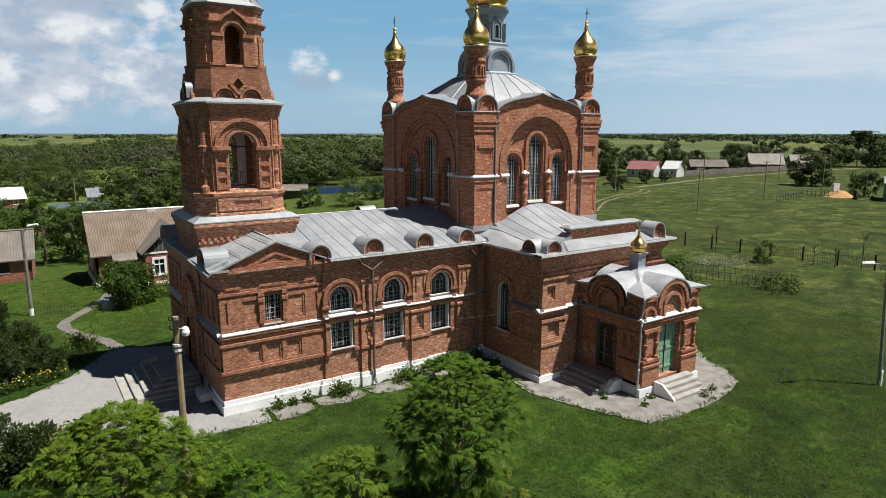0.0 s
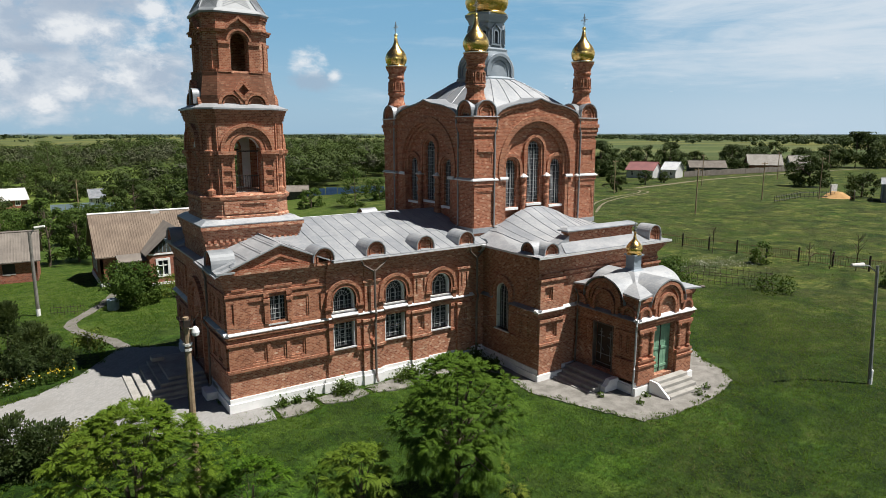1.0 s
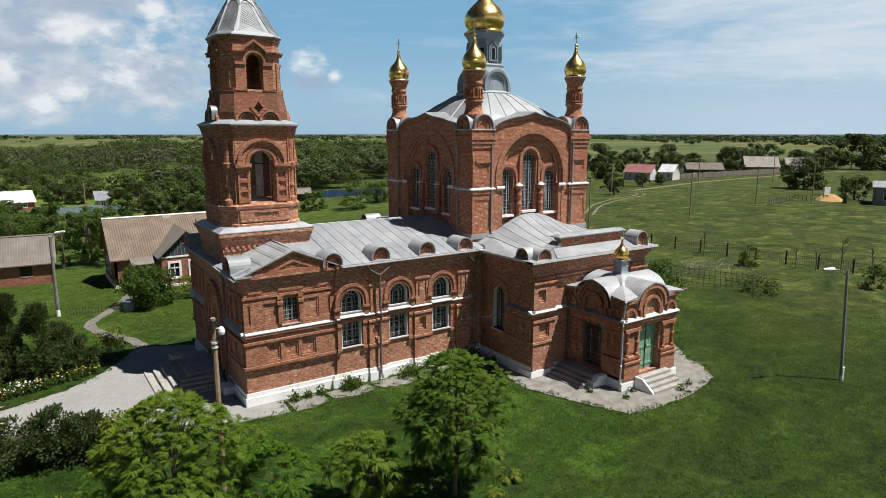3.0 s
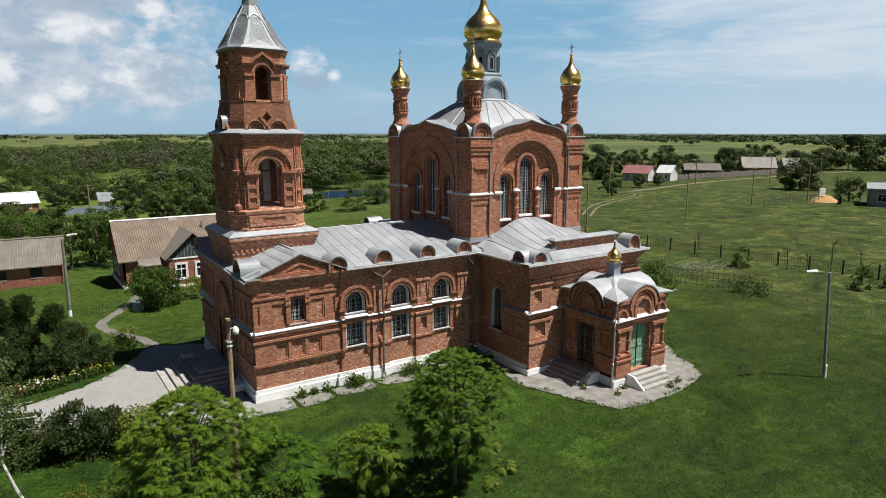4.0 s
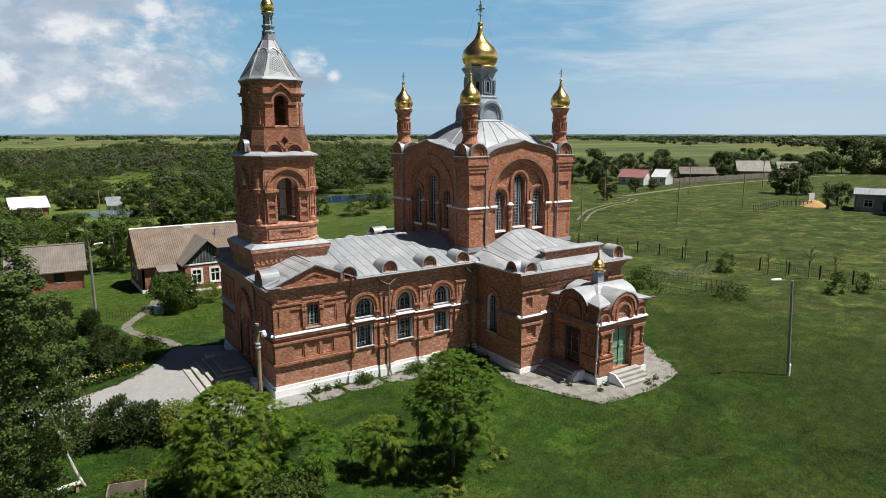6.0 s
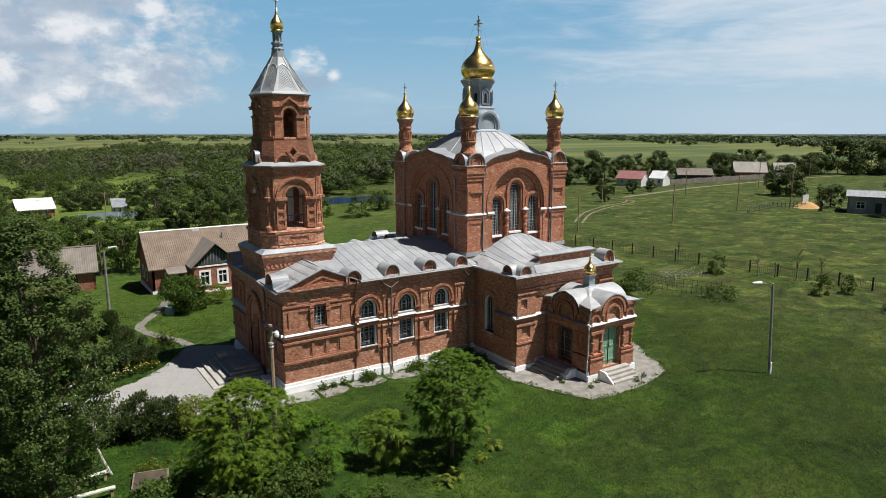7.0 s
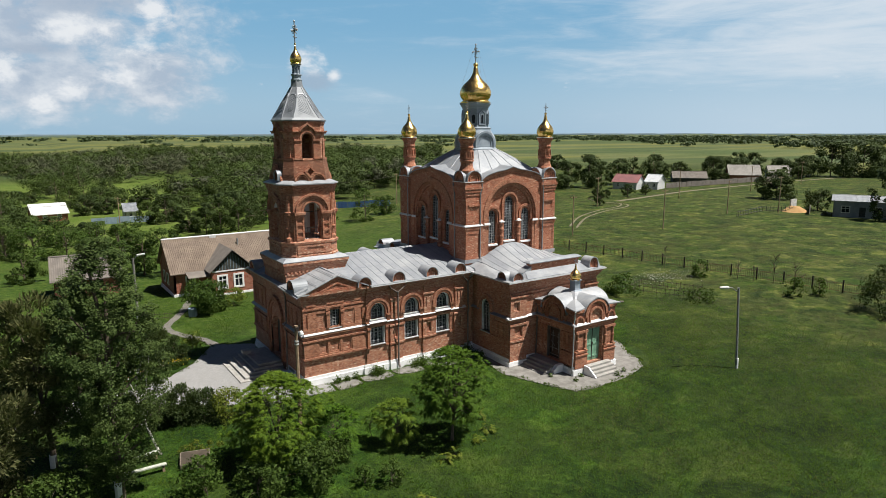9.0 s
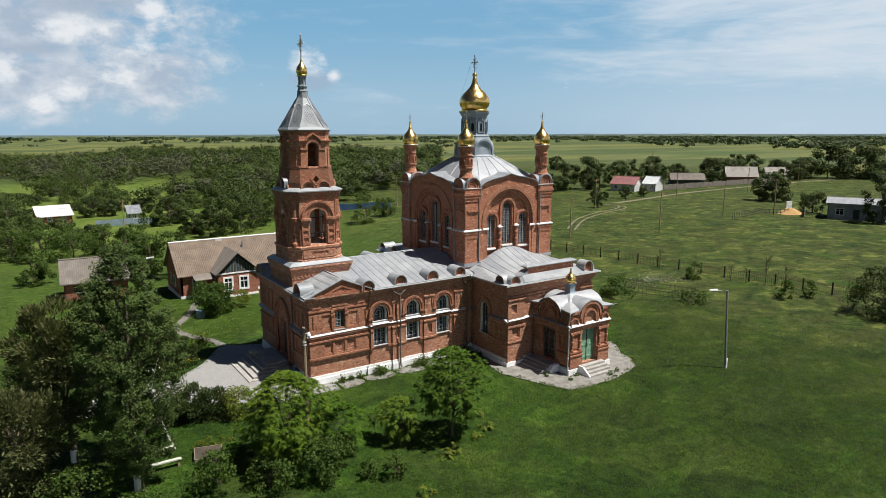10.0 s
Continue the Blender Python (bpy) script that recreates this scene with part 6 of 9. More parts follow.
    for a, b, c, d in ((6.02, 6.08, 0.7, 3.13), (7.29, 7.34, 0.7, 3.13), (6.08, 7.29, 3.07, 3.13)):
        box(bm, w, a, b, c, d, -0.2, 0.03)
    part("door_frame", bm, PIPE, gate, "brown painted door frame")
    bm = bmesh.new()
    for u in (6.37, 6.99):
        box(bm, w, u - 0.02, u + 0.02, 1.1, 2.75, -0.25, -0.22)
        for v, hh in ((2.55, 0.1), (2.35, 0.2)):
            box(bm, w, u - hh, u + hh, v - 0.02, v + 0.02, -0.25, -0.22)
        tube(bm, [w @ Vector((u - 0.2, 1.95, -0.23)), w @ Vector((u + 0.2, 1.6, -0.23))], 0.02, 4)
    for v in (0.9, 1.4):
        box(bm, w, 6.10, 7.27, v - 0.015, v + 0.015, -0.25, -0.22)
    part("bar_crosses", bm, IRON, gate, "crosses welded of grey bars")
    # tin roof of crossed barrels
    bm = bmesh.new()
    for m, c, d1 in ((s, PC, 3.9), (w, -PM, 4.4)):
        edge = keel(c, 1.34, 4.2, 4.4, 1.14, 0.05, 20)[2:]
        rows = [[bm.verts.new(m @ Vector((u, v + dv, d))) for u, v in edge] for dv, d in ((0.03, 0.2), (0.03, -d1), (-0.05, -d1), (-0.05, 0.2))]
        for i in range(len(edge) - 1):
            for j in range(4):
                q = (j + 1) % 4
                bm.faces.new((rows[j][i], rows[j][i + 1], rows[q][i + 1], rows[q][i]))
    for kx, x0 in ((1, PX0 - 0.3), (-1, PX1 + 0.3)):
        for ky, y0, y1 in ((1, PY0 - 0.3, PM), (-1, -4.76, PM)):
            x1 = PC - kx * 1.0
            y1 = PM - ky * 1.0
            low = [Vector((x0, y0, 4.86)), Vector((x1, y0 + ky * 0.25, 4.86)), Vector((x1, y1, 4.86)), Vector((x0 + kx * 0.25, y1, 4.86))]
            up2 = [Vector((x0, y0, 4.92)), Vector((x1, y0 + ky * 0.25, 4.98)), Vector((x1, y1, 5.36)), Vector((x0 + kx * 0.25, y1, 4.98))]
            frustum(bm, [low, up2])
    frustum(bm, [[Vector((PC + a * e, PM + b * e, z)) for a, b in ((-1, -1), (1, -1), (1, 1), (-1, 1))] for e, z in ((1.3, 5.1), (0.9, 5.42), (0.4, 5.66))])
    roof = part("roof", bm, ROOF, church, "tin porch roof of crossed barrels")
    # little gilded cupola
    bm = bmesh.new()
    frustum(bm, [[Vector((PC + a * e, PM + b * e, z)) for a, b in ((-1, -1), (1, -1), (1, 1), (-1, 1))] for e, z in ((0.42, 5.4), (0.40, 5.66), (0.3, 5.74), (0.27, 5.85), (0.27, 6.38), (0.36, 6.44), (0.36, 6.5))])
    part("cupola_base", bm, BLUEGREY, church, "blue-grey painted cupola post")
    onion(PC, PM, 6.52, 0.42, 1.12, church, 20)
    cross(PC, PM, 7.6, 0.5, church, 0.015)
    pipe(church, [(PX0 - 0.32, PY0 - 0.3, 4.88), (PX0 - 0.2, PY0 - 0.12, 4.2), (PX0 - 0.32, PY0 - 0.2, 3.6), (PX0 - 0.12, PY0 - 0.02, 3.3), (PX0 - 0.12, PY0 - 0.02, 1.6), (PX0 - 0.22, PY0 - 0.1, 1.4), (PX0 - 0.2, PY0 - 0.02, 0.1)], 0.05, GRILLE)
    pipe(church, [(PX0 - 0.3, -4.95, 4.6), (PX0 - 0.12, -4.95, 4.3), (PX0 - 0.12, -4.95, 2.3), (PX0 - 0.2, -4.95, 0.2)], 0.05)
    pipe(church, [(PX1 + 0.3, PY0 - 0.2, 4.92), (PX1 + 0.72, PY0 - 0.15, 4.84)], 0.07)


west_block(), nave(), transept(), cube(), dome(), tower(), porch()


def stairs(name, label, slabs, cheeks=()):
    ob = empty(name, label, "steps")
    for i, b in enumerate(slabs):
        bm = bmesh.new()
        block(bm, *b)
        bmesh.ops.bevel(bm, geom=[e for e in bm.edges if abs(e.verts[0].co.z - b[5]) < 1e-4 and abs(e.verts[1].co.z - b[5]) < 1e-4], offset=0.02, segments=1, affect="EDGES")
        part("tread", bm, STEP, ob)
    for loop, y0, y1 in cheeks:
        bm = bmesh.new()
        plate(bm, facing(0, y0, 0, SOUTH), [loop], 0, y0 - y1)
        part("cheek", bm, WHITE, ob, "whitewashed cheek wall")
    return ob


stairs("front_steps", "worn concrete steps up to the green porch door", [(17.9, 20.25, -10.22 + 0.27 * i, -9.02, -0.1 + 0.17 * i, 0.17 + 0.17 * i) for i in range(4)])
bm = bmesh.new()
plate(bm, facing(17.84, 0, 0, WEST), [[(9.02, -0.1), (10.2, -0.1), (10.2, 0.1), (9.62, 0.52), (9.5, 0.63), (9.02, 0.66)]], -0.06, 0.06)
part("cheek", bm, WHITE, bpy.data.objects["front_steps"], "whitewashed cheek wall")
stairs("side_steps", "shaded concrete steps up to the iron porch door", [(15.15 + 0.32 * i, 17.0, -7.55 - (0.0 if i < 4 else 0.0), -4.92, -0.1 + 0.16 * i, 0.08 + 0.16 * i) for i in range(4)])
bm = bmesh.new()
plate(bm, facing(0, -7.56, 0, SOUTH), [[(15.95, -0.1), (16.92, -0.1), (16.92, 0.6), (16.3, 0.6), (16.1, 0.35), (15.95, 0.3)]], 0, 0.3)
part("cheek", bm, WHITE, bpy.data.objects["side_steps"], "whitewashed cheek wall")
stairs("west_steps", "pale stepped landing before the west door", [(-3.55 + 0.42 * i, -0.14, 3.1 + 0.3 * i, 7.9, -0.1 + 0.155 * i, 0.11 + 0.155 * i) for i in range(5)])
bm = bmesh.new()
block(bm, -2.15, -1.55, 7.0, 7.6, 0.72, 0.95)
tagged(part("stone_block", bm, STEP), "small pale stone block on the west landing", "stone block")


# ---- the land ----
def fall(x, y):
    """How the land drops gently behind the church on the village side."""
    k = min(max((x - 20) / 45, 0), 1)
    k = k * k * (3 - 2 * k)
    return -3.6 * min(max((y - 8) / 125, 0), 1) * (1 - k)


def land():
    def steps(lo, hi, near):
        out, x = [], 0.0
        pos = [0.0]
        d = near
        while pos[-1] < max(abs(lo), abs(hi)):
            pos.append(pos[-1] + d)
            if pos[-1] > 140:
                d *= 1.35
        return sorted({max(-p, lo) for p in pos} | {min(p, hi) for p in pos})
    xs, ys = steps(-4900, 4900, 4.0), steps(-4900, 4900, 4.0)
    verts = [(x, y, fall(x, y) - 0.02) for x in xs for y in ys]
    n = len(ys)
    faces = [(i * n + j, (i + 1) * n + j, (i + 1) * n + j + 1, i * n + j + 1) for i in range(len(xs) - 1) for j in range(n - 1)]
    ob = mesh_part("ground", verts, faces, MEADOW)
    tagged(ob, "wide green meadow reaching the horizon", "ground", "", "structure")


land()


EDGES = []


def broken(loop, jag, seed):
    """The loop with crumbled, uneven sides."""
    rng = random.Random(seed)
    out = []
    for (x0, y0), (x1, y1) in zip(loop, loop[1:] + loop[:1]):
        n = max(1, int(math.hypot(x1 - x0, y1 - y0) / 0.28))
        out.append((x0, y0))
        out += [(x0 + (x1 - x0) * i / n + rng.uniform(-jag, jag), y0 + (y1 - y0) * i / n + rng.uniform(-jag, jag)) for i in range(1, n)]
    return out


def sheet(name, label, category, loop, z0, mat, thick=0.08, jag=0.0):
    """A flat laid surface with a low edge."""
    EDGES.append(loop)
    if jag:
        loop = broken(loop, jag, len(EDGES))
    bm = bmesh.new()
    plate(bm, UP, [loop], z0 - thick, z0)
    ob = part(name, bm, mat)
    return tagged(ob, label, category, "", "structure")


sheet("pavement", "pale grey paver forecourt before the west front", "paving",
      [(0.0, 11.2), (-3.0, 12.9), (-5.4, 9.1), (-7.3, 7.4), (-10.0, 6.2), (-21.0, 5.6), (-21.0, 3.2), (-10.5, 3.0), (-7.2, 1.4), (-3.6, -1.3), (-0.6, -1.5), (1.5, -1.75), (1.7, -0.1), (0.0, 0.0)], 0.03, PAVER)
sheet("apron", "cracked concrete apron round the porch", "paving",
      [(12.9, -5.6), (13.3, -3.0), (12.6, -1.3), (14.2, -0.4), (17.0, -4.6), (24.0, -4.6), (25.7, -5.2), (25.0, -6.6), (24.1, -7.6), (23.6, -9.2), (22.7, -10.4), (21.2, -10.9), (19.2, -11.2), (17.0, -11.3), (15.0, -11.0), (14.2, -9.2), (13.5, -7.4)], 0.02, CONCRETE, 0.08, 0.07)
for loop in ([(1.75, -0.3), (3.5, -0.3), (3.65, -1.55), (2.7, -1.85), (1.8, -1.8)], [(3.75, -0.55), (6.1, -0.3), (6.25, -1.45), (5.2, -1.75), (3.95, -1.4)], [(6.4, -0.7), (8.9, -0.45), (8.7, -1.7), (7.6, -1.85), (6.55, -1.45)],
             [(9.1, -0.5), (11.3, -0.75), (11.6, -1.95), (10.3, -2.1), (9.1, -1.65)], [(11.5, -0.45), (12.5, -0.45), (12.55, -1.9), (11.8, -2.1)]):
    sheet("paving_slab", "cracked concrete slab along the nave wall", "paving", loop, 0.035, CONCRETE, 0.08, 0.06)


# ---- plants ----
def arrays_part(name, verts, faces, mat, parent=None, label="", kind=""):
    """One mesh from arrays of points and of faces with equally many corners."""
    verts, faces = np.asarray(verts, dtype=np.float32), np.asarray(faces, dtype=np.int32)
    data = bpy.data.meshes.new(name)
    data.vertices.add(len(verts))
    data.vertices.foreach_set("co", verts.ravel())
    k = faces.shape[1]
    data.loops.add(faces.size)
    data.loops.foreach_set("vertex_index", faces.ravel())
    data.polygons.add(len(faces))
    data.polygons.foreach_set("loop_start", np.arange(0, faces.size, k, dtype=np.int32))
    data.update(calc_edges=True)
    data.materials.append(mat)
    ob = new(name, data)
    if parent is not None:
        ob.parent = parent
        ob.matrix_parent_inverse = Matrix.Translation(-parent.location)
    return tagged(ob, label, "", "", kind)


def units(rng, n):
    v = rng.normal(size=(n, 3))
    return v / np.linalg.norm(v, axis=1, keepdims=True)


def leaves(rng, at, out, size, slim=0.5, loose=0.7):
    """A pointed four-cornered leaf at each place, lying roughly across the way out; slim ones stick out."""
    n = len(at)
    if slim > 0.45:
        up = out + loose * units(rng, n)
        a = np.cross(up, units(rng, n))
        a /= np.linalg.norm(a, axis=1, keepdims=True) + 1e-9
        b = np.cross(up, a)
        at = at - a * np.asarray(size) * 0.5
    else:
        a = out + 0.75 * units(rng, n)
        a /= np.linalg.norm(a, axis=1, keepdims=True)
        b = np.cross(a, units(rng, n))
    b /= np.linalg.norm(b, axis=1, keepdims=True) + 1e-9
    s = size * rng.uniform(0.6, 1.35, (n, 1))
    v = np.stack([at, at + a * s * 0.5 + b * s * slim * 0.5, at + a * s, at + a * s * 0.5 - b * s * slim * 0.5], axis=1)
    return v.reshape(-1, 3), np.arange(4 * n).reshape(-1, 4)


def envelope(rng, n, shape, height, low, radius, lumpy=0.28):
    """Places in a crown, denser near its uneven outside; shape gives the radius at a height from 0 to 1."""
    t = rng.uniform(0, 1, n)
    a = rng.uniform(0, 2 * math.pi, n)
    lump = 1 + lumpy * (np.sin(3 * a + 5 * t + rng.uniform(0, 6)) * 0.6 + np.sin(5 * a - 9 * t + rng.uniform(0, 6)) * 0.5)
    r = radius * shape(t) * lump * rng.uniform(0.35, 1.0, n) ** 0.5
    return np.stack([r * np.cos(a), r * np.sin(a), low + t * (height - low)], axis=1), a


def trunk_part(tree, x, y, height, r, limbs, rng, mat=None, lean=(0.0, 0.0), white=0.0, fork=0.35):
    bm = bmesh.new()
    z0 = tree.location.z
    pts = [(x + lean[0] * k * height + 0.08 * math.sin(k * 7 + r * 40), y + lean[1] * k * height, z0 - 0.15 + k * height) for k in (0, 0.15, 0.35, 0.6, 0.85)]
    tube(bm, pts, r, 7, 0, 0.35)
    for ex, ey, ez in limbs:
        k = rng.uniform(fork, 0.7)
        s = Vector((x + lean[0] * k * height, y + lean[1] * k * height, z0 + k * height * 0.9))
        e = Vector((x + ex, y + ey, z0 + ez))
        if e.z < s.z:
            s.z = e.z * 0.7 + z0 * 0.3
        mid = s.lerp(e, 0.5) + Vector((0, 0, 0.12 * (e - s).length))
        tube(bm, [s, mid, e], r * 0.4, 5, 0, 0.3)
    part("trunk", bm, mat or BARK, tree)
    if white:
        bm = bmesh.new()
        lathe(bm, x, y, [(r * 1.06, z0 - 0.1), (r * 1.04, z0 + white)], 9)
        part("limewash", bm, WHITE, tree, "limewashed foot of the trunk")


ROUND = lambda t: np.sqrt(np.clip(1 - (2 * t - 0.85) ** 2 / 1.35, 0.02, 1))
TALL = lambda t: np.clip(np.minimum(0.55 + 2.2 * t, 1.25 * (1 - t) ** 0.6 + 0.1), 0.05, 1)
SPIRE = lambda t: np.clip(np.minimum(0.62 + 1.5 * t, 1.3 * (1 - t) ** 0.42 + 0.05), 0.05, 1)
CONE = lambda t: np.clip(1.05 - t, 0.06, 1) ** 0.8


def leafy(name, label, category, x, y, height, radius, low, mat, count, size, shape=ROUND, seed=1, clumps=40, stem=0.1, slim=0.55, group="", bark=None, lean=(0, 0), white=0.0, lumpy=0.28, spread=0.42):
    """A tree or shrub: trunk, limbs to its clumps, and a crown of many leaves."""
    rng = np.random.default_rng(seed)
    tree = empty(name, label, category, group, (x, y, fall(x, y)))
    z0 = tree.location.z
    mids, _ = envelope(rng, clumps, shape, height, low, radius, lumpy)
    limbs = [tuple(c) for c in mids[: min(14, clumps)]]
    if stem:
        trunk_part(tree, x, y, height, stem, limbs, rng, bark, lean, white)
    pick = rng.integers(0, clumps, count)
    sc = radius * spread * rng.uniform(0.6, 1.2, (clumps, 1))[pick]
    off = units(rng, count) * sc * rng.uniform(0.25, 1, (count, 1)) ** 0.6 * np.array([1, 1, 0.8])
    at = mids[pick] + off
    at[:, 2] = np.clip(at[:, 2], 0.05, height * 1.03)
    at[:, 0] += lean[0] * at[:, 2]
    at[:, 1] += lean[1] * at[:, 2]
    mid = np.array([0.0, 0.0, (height + low) * 0.45])
    out = 0.8 * off / (np.linalg.norm(off, axis=1, keepdims=True) + 1e-6) + 0.7 * (mids[pick] - mid) / max(radius, 0.5) + np.array([0, 0, 0.25])
    v, f = leaves(rng, at + np.array([x, y, z0]), out, size, slim, 1.25 if size < 0.22 else 0.8)
    arrays_part("crown", v, f, mat, tree, "", "stuff")
    return tree


def fronds(rng, tips, outs, per, length, pairs, drop):
    """Feathered leaves: pairs of leaflets along drooping stalks that spread from each tip."""
    vs = []
    n = len(tips) * per
    tip = np.repeat(tips, per, axis=0)
    out = np.repeat(outs, per, axis=0) * 0.7 + units(rng, n) * np.array([1, 1, 0.45])
    out /= np.linalg.norm(out, axis=1, keepdims=True)
    ln = length * rng.uniform(0.65, 1.2, (n, 1))
    side = np.cross(out, np.array([0, 0, 1.0]))
    side /= np.linalg.norm(side, axis=1, keepdims=True) + 1e-9
    for i in range(pairs + 1):
        k = 0.18 + 0.82 * i / pairs
        p = tip + out * ln * k + np.array([0, 0, -1]) * drop * ln * k * k
        fwd = out + np.array([0, 0, -1]) * 2 * drop * k
        fwd /= np.linalg.norm(fwd, axis=1, keepdims=True)
        for s in ((-1, 1) if i < pairs else (0,)):
            d = side * s * 0.9 + fwd * 0.55 + np.array([0, 0, -0.25])
            d /= np.linalg.norm(d, axis=1, keepdims=True)
            l2 = ln * 0.30 * (1.1 - 0.5 * abs(k - 0.5))
            b = np.cross(d, np.cross(fwd, side))
            b /= np.linalg.norm(b, axis=1, keepdims=True) + 1e-9
            vs.append(np.stack([p, p + d * l2 * 0.45 + b * l2 * 0.17, p + d * l2, p + d * l2 * 0.45 - b * l2 * 0.17], axis=1))
    v = np.concatenate(vs).reshape(-1, 3)
    return v, np.arange(len(v)).reshape(-1, 4)


def feathered(name, label, x, y, height, radius, low, mat, tips, seed, per=9, length=0.7, stem=0.1, shape=ROUND, drop=0.35):
    rng = np.random.default_rng(seed)
    tree = empty(name, label, "tree", "", (x, y, fall(x, y)))
    at, a = envelope(rng, tips, shape, height - 0.3, low, radius * 0.9, 0.42)
    outs = at - np.array([0, 0, (height + low) * 0.4])
    outs /= np.linalg.norm(outs, axis=1, keepdims=True)
    trunk_part(tree, x, y, height * 0.85, stem, [tuple(p) for p in at[:26]], rng, fork=0.22)
    v, f = fronds(rng, at + np.array([x, y, tree.location.z]), outs, per, length, 7, drop)
    arrays_part("crown", v, f, mat, tree, "", "stuff")
    return tree


feathered("walnut_tree", "young leafy walnut tree on the lawn", 4.15, -12.0, 5.75, 2.05, 1.75, LEAF, 560, 11, 9, 0.29, 0.11)
feathered("ailanthus_tree", "spreading light-green ailanthus by the forecourt", -5.2, -9.45, 5.4, 2.4, 1.0, LEAF_LIGHT, 760, 12, 9, 0.29, 0.09)
feathered("young_tree", "small light-green sapling with feathered leaves", 1.17, -10.85, 2.95, 1.15, 0.8, LEAF_LIGHT, 64, 13, 8, 0.40, 0.035)
feathered("young_tree", "drooping green sapling beside the ailanthus", -2.1, -9.9, 3.0, 1.25, 0.6, LEAF, 70, 14, 8, 0.42, 0.04)
feathered("young_tree", "slender dark sapling on the lawn", 0.3, -9.2, 1.9, 0.5, 0.7, LEAF, 14, 15, 7, 0.34, 0.025)
leafy("poplar_tree", "tall dark poplar with a limewashed foot", "tree", -12.6, -7.9, 12.6, 1.95, 1.5, LEAF_DARK, 66000, 0.115, SPIRE, 21, 400, 0.2, 0.6, "", None, (0.015, 0.0), 0.9, 0.46, 0.21)
leafy("poplar_tree", "slimmer poplar behind the tall one", "tree", -13.6, -3.6, 10.2, 1.7, 2.0, LEAF_DARK, 20000, 0.13, TALL, 22, 200, 0.13, 0.6, "", None, (0, 0), 0.0, 0.4, 0.22)
leafy("pine_tree", "open grey-green pine with bare lower limbs", "tree", -15.1, -2.7, 9.0, 1.9, 2.6, PINE, 17000, 0.26, ROUND, 23, 44, 0.17, 0.30, "", None, (-0.04, 0.0), 0.7, 0.35, 0.34)
leafy("pine_tree", "bushy pine at the edge of the garden", "tree", -17.6, -5.2, 5.6, 2.2, 0.8, PINE, 15000, 0.26, ROUND, 24, 40, 0.15, 0.30, "", None, (0, 0), 0.0, 0.3, 0.36)
leafy("birch_tree", "leaning young birch with white bark", "tree", -10.1, -4.4, 6.0, 1.1, 2.6, SHRUB, 1300, 0.14, ROUND, 25, 18, 0.075, 0.6, "", BIRCH, (-0.28, 0.05), 0.0, 0.3, 0.4)
for i, (x, y, h, r, mat, n, s) in enumerate([(-9.1, -10.0, 1.95, 1.15, SHRUB, 2200, 0.15), (-7.1, -11.9, 1.6, 1.05, SHRUB, 1900, 0.14), (-4.5, -12.1, 2.1, 1.25, SHRUB, 2600, 0.15),
                                             (-1.1, -14.2, 1.25, 0.6, SHRUB, 700, 0.14), (-2.25, -13.5, 0.95, 0.5, SHRUB, 450, 0.14), (-3.0, -11.2, 1.7, 0.8, SHRUB, 1200, 0.15),
                                             (-5.9, -2.0, 1.8, 1.0, YELLOWISH, 2200, 0.13), (-4.6, 13.2, 1.3, 0.95, YELLOWISH, 1300, 0.12), (-0.4, 25.3, 3.4, 2.0, SHRUB, 8000, 0.2),
                                             (2.6, 26.6, 1.7, 1.2, YELLOWISH, 1200, 0.16), (-12.9, -11.5, 1.7, 1.2, SHRUB, 1700, 0.15), (-15.6, -9.6, 2.4, 1.7, SHRUB, 2600, 0.16),
                                             (53.0, 5.7, 2.0, 1.0, SHRUB, 700, 0.22), (52.6, -5.8, 2.1, 1.0, SHRUB, 900, 0.2), (55.4, -7.1, 2.0, 0.7, SHRUB, 600, 0.2), (38.5, 5.2, 2.1, 1.7, SHRUB, 1300, 0.24),
                                             (43.2, -1.0, 1.1, 1.6, SHRUB, 700, 0.2)]):
    leafy("shrub", ("rounded yellow-green shrub in the grass" if mat is YELLOWISH else "rounded dark-green shrub in the grass"), "shrub", x, y, h, r, 0.1, mat, n, s, ROUND, 40 + i, 16, 0.03, 0.6, "shrubs", None, (0, 0), 0.0, 0.25, 0.5)
for i, (x, y, h, r) in enumerate([(-9.4, -0.4, 1.9, 1.0), (-8.2, -0.9, 2.1, 1.0), (-7.1, -1.3, 1.8, 0.95), (-10.6, 0.3, 1.7, 1.0), (-4.4, -2.5, 1.2, 0.8),
                                  (-8.3, 10.2, 4.0, 1.15), (-9.7, 11.2, 4.6, 1.1), (-11.0, 10.2, 5.2, 1.15), (-12.4, 11.6, 4.6, 1.25), (-10.3, 13.4, 3.6, 1.3), (-7.4, 12.6, 2.6, 1.2),
                                  (-13.8, 9.9, 5.0, 1.2), (-15.4, 11.6, 3.4, 1.5), (-6.5, 10.6, 1.9, 0.8), (-17.0, 9.8, 3.0, 1.5), (-13.0, 14.5, 3.2, 1.5)]):
    leafy("juniper", "dark ragged juniper beside the forecourt", "shrub", x, y, h, r, 0.05, NEEDLE, int(3800 * h * r / 2), 0.17, CONE if h > 2.2 else ROUND, 70 + i, 30, 0.04, 0.42, "junipers", None, (0, 0), 0.0, 0.35, 0.42)
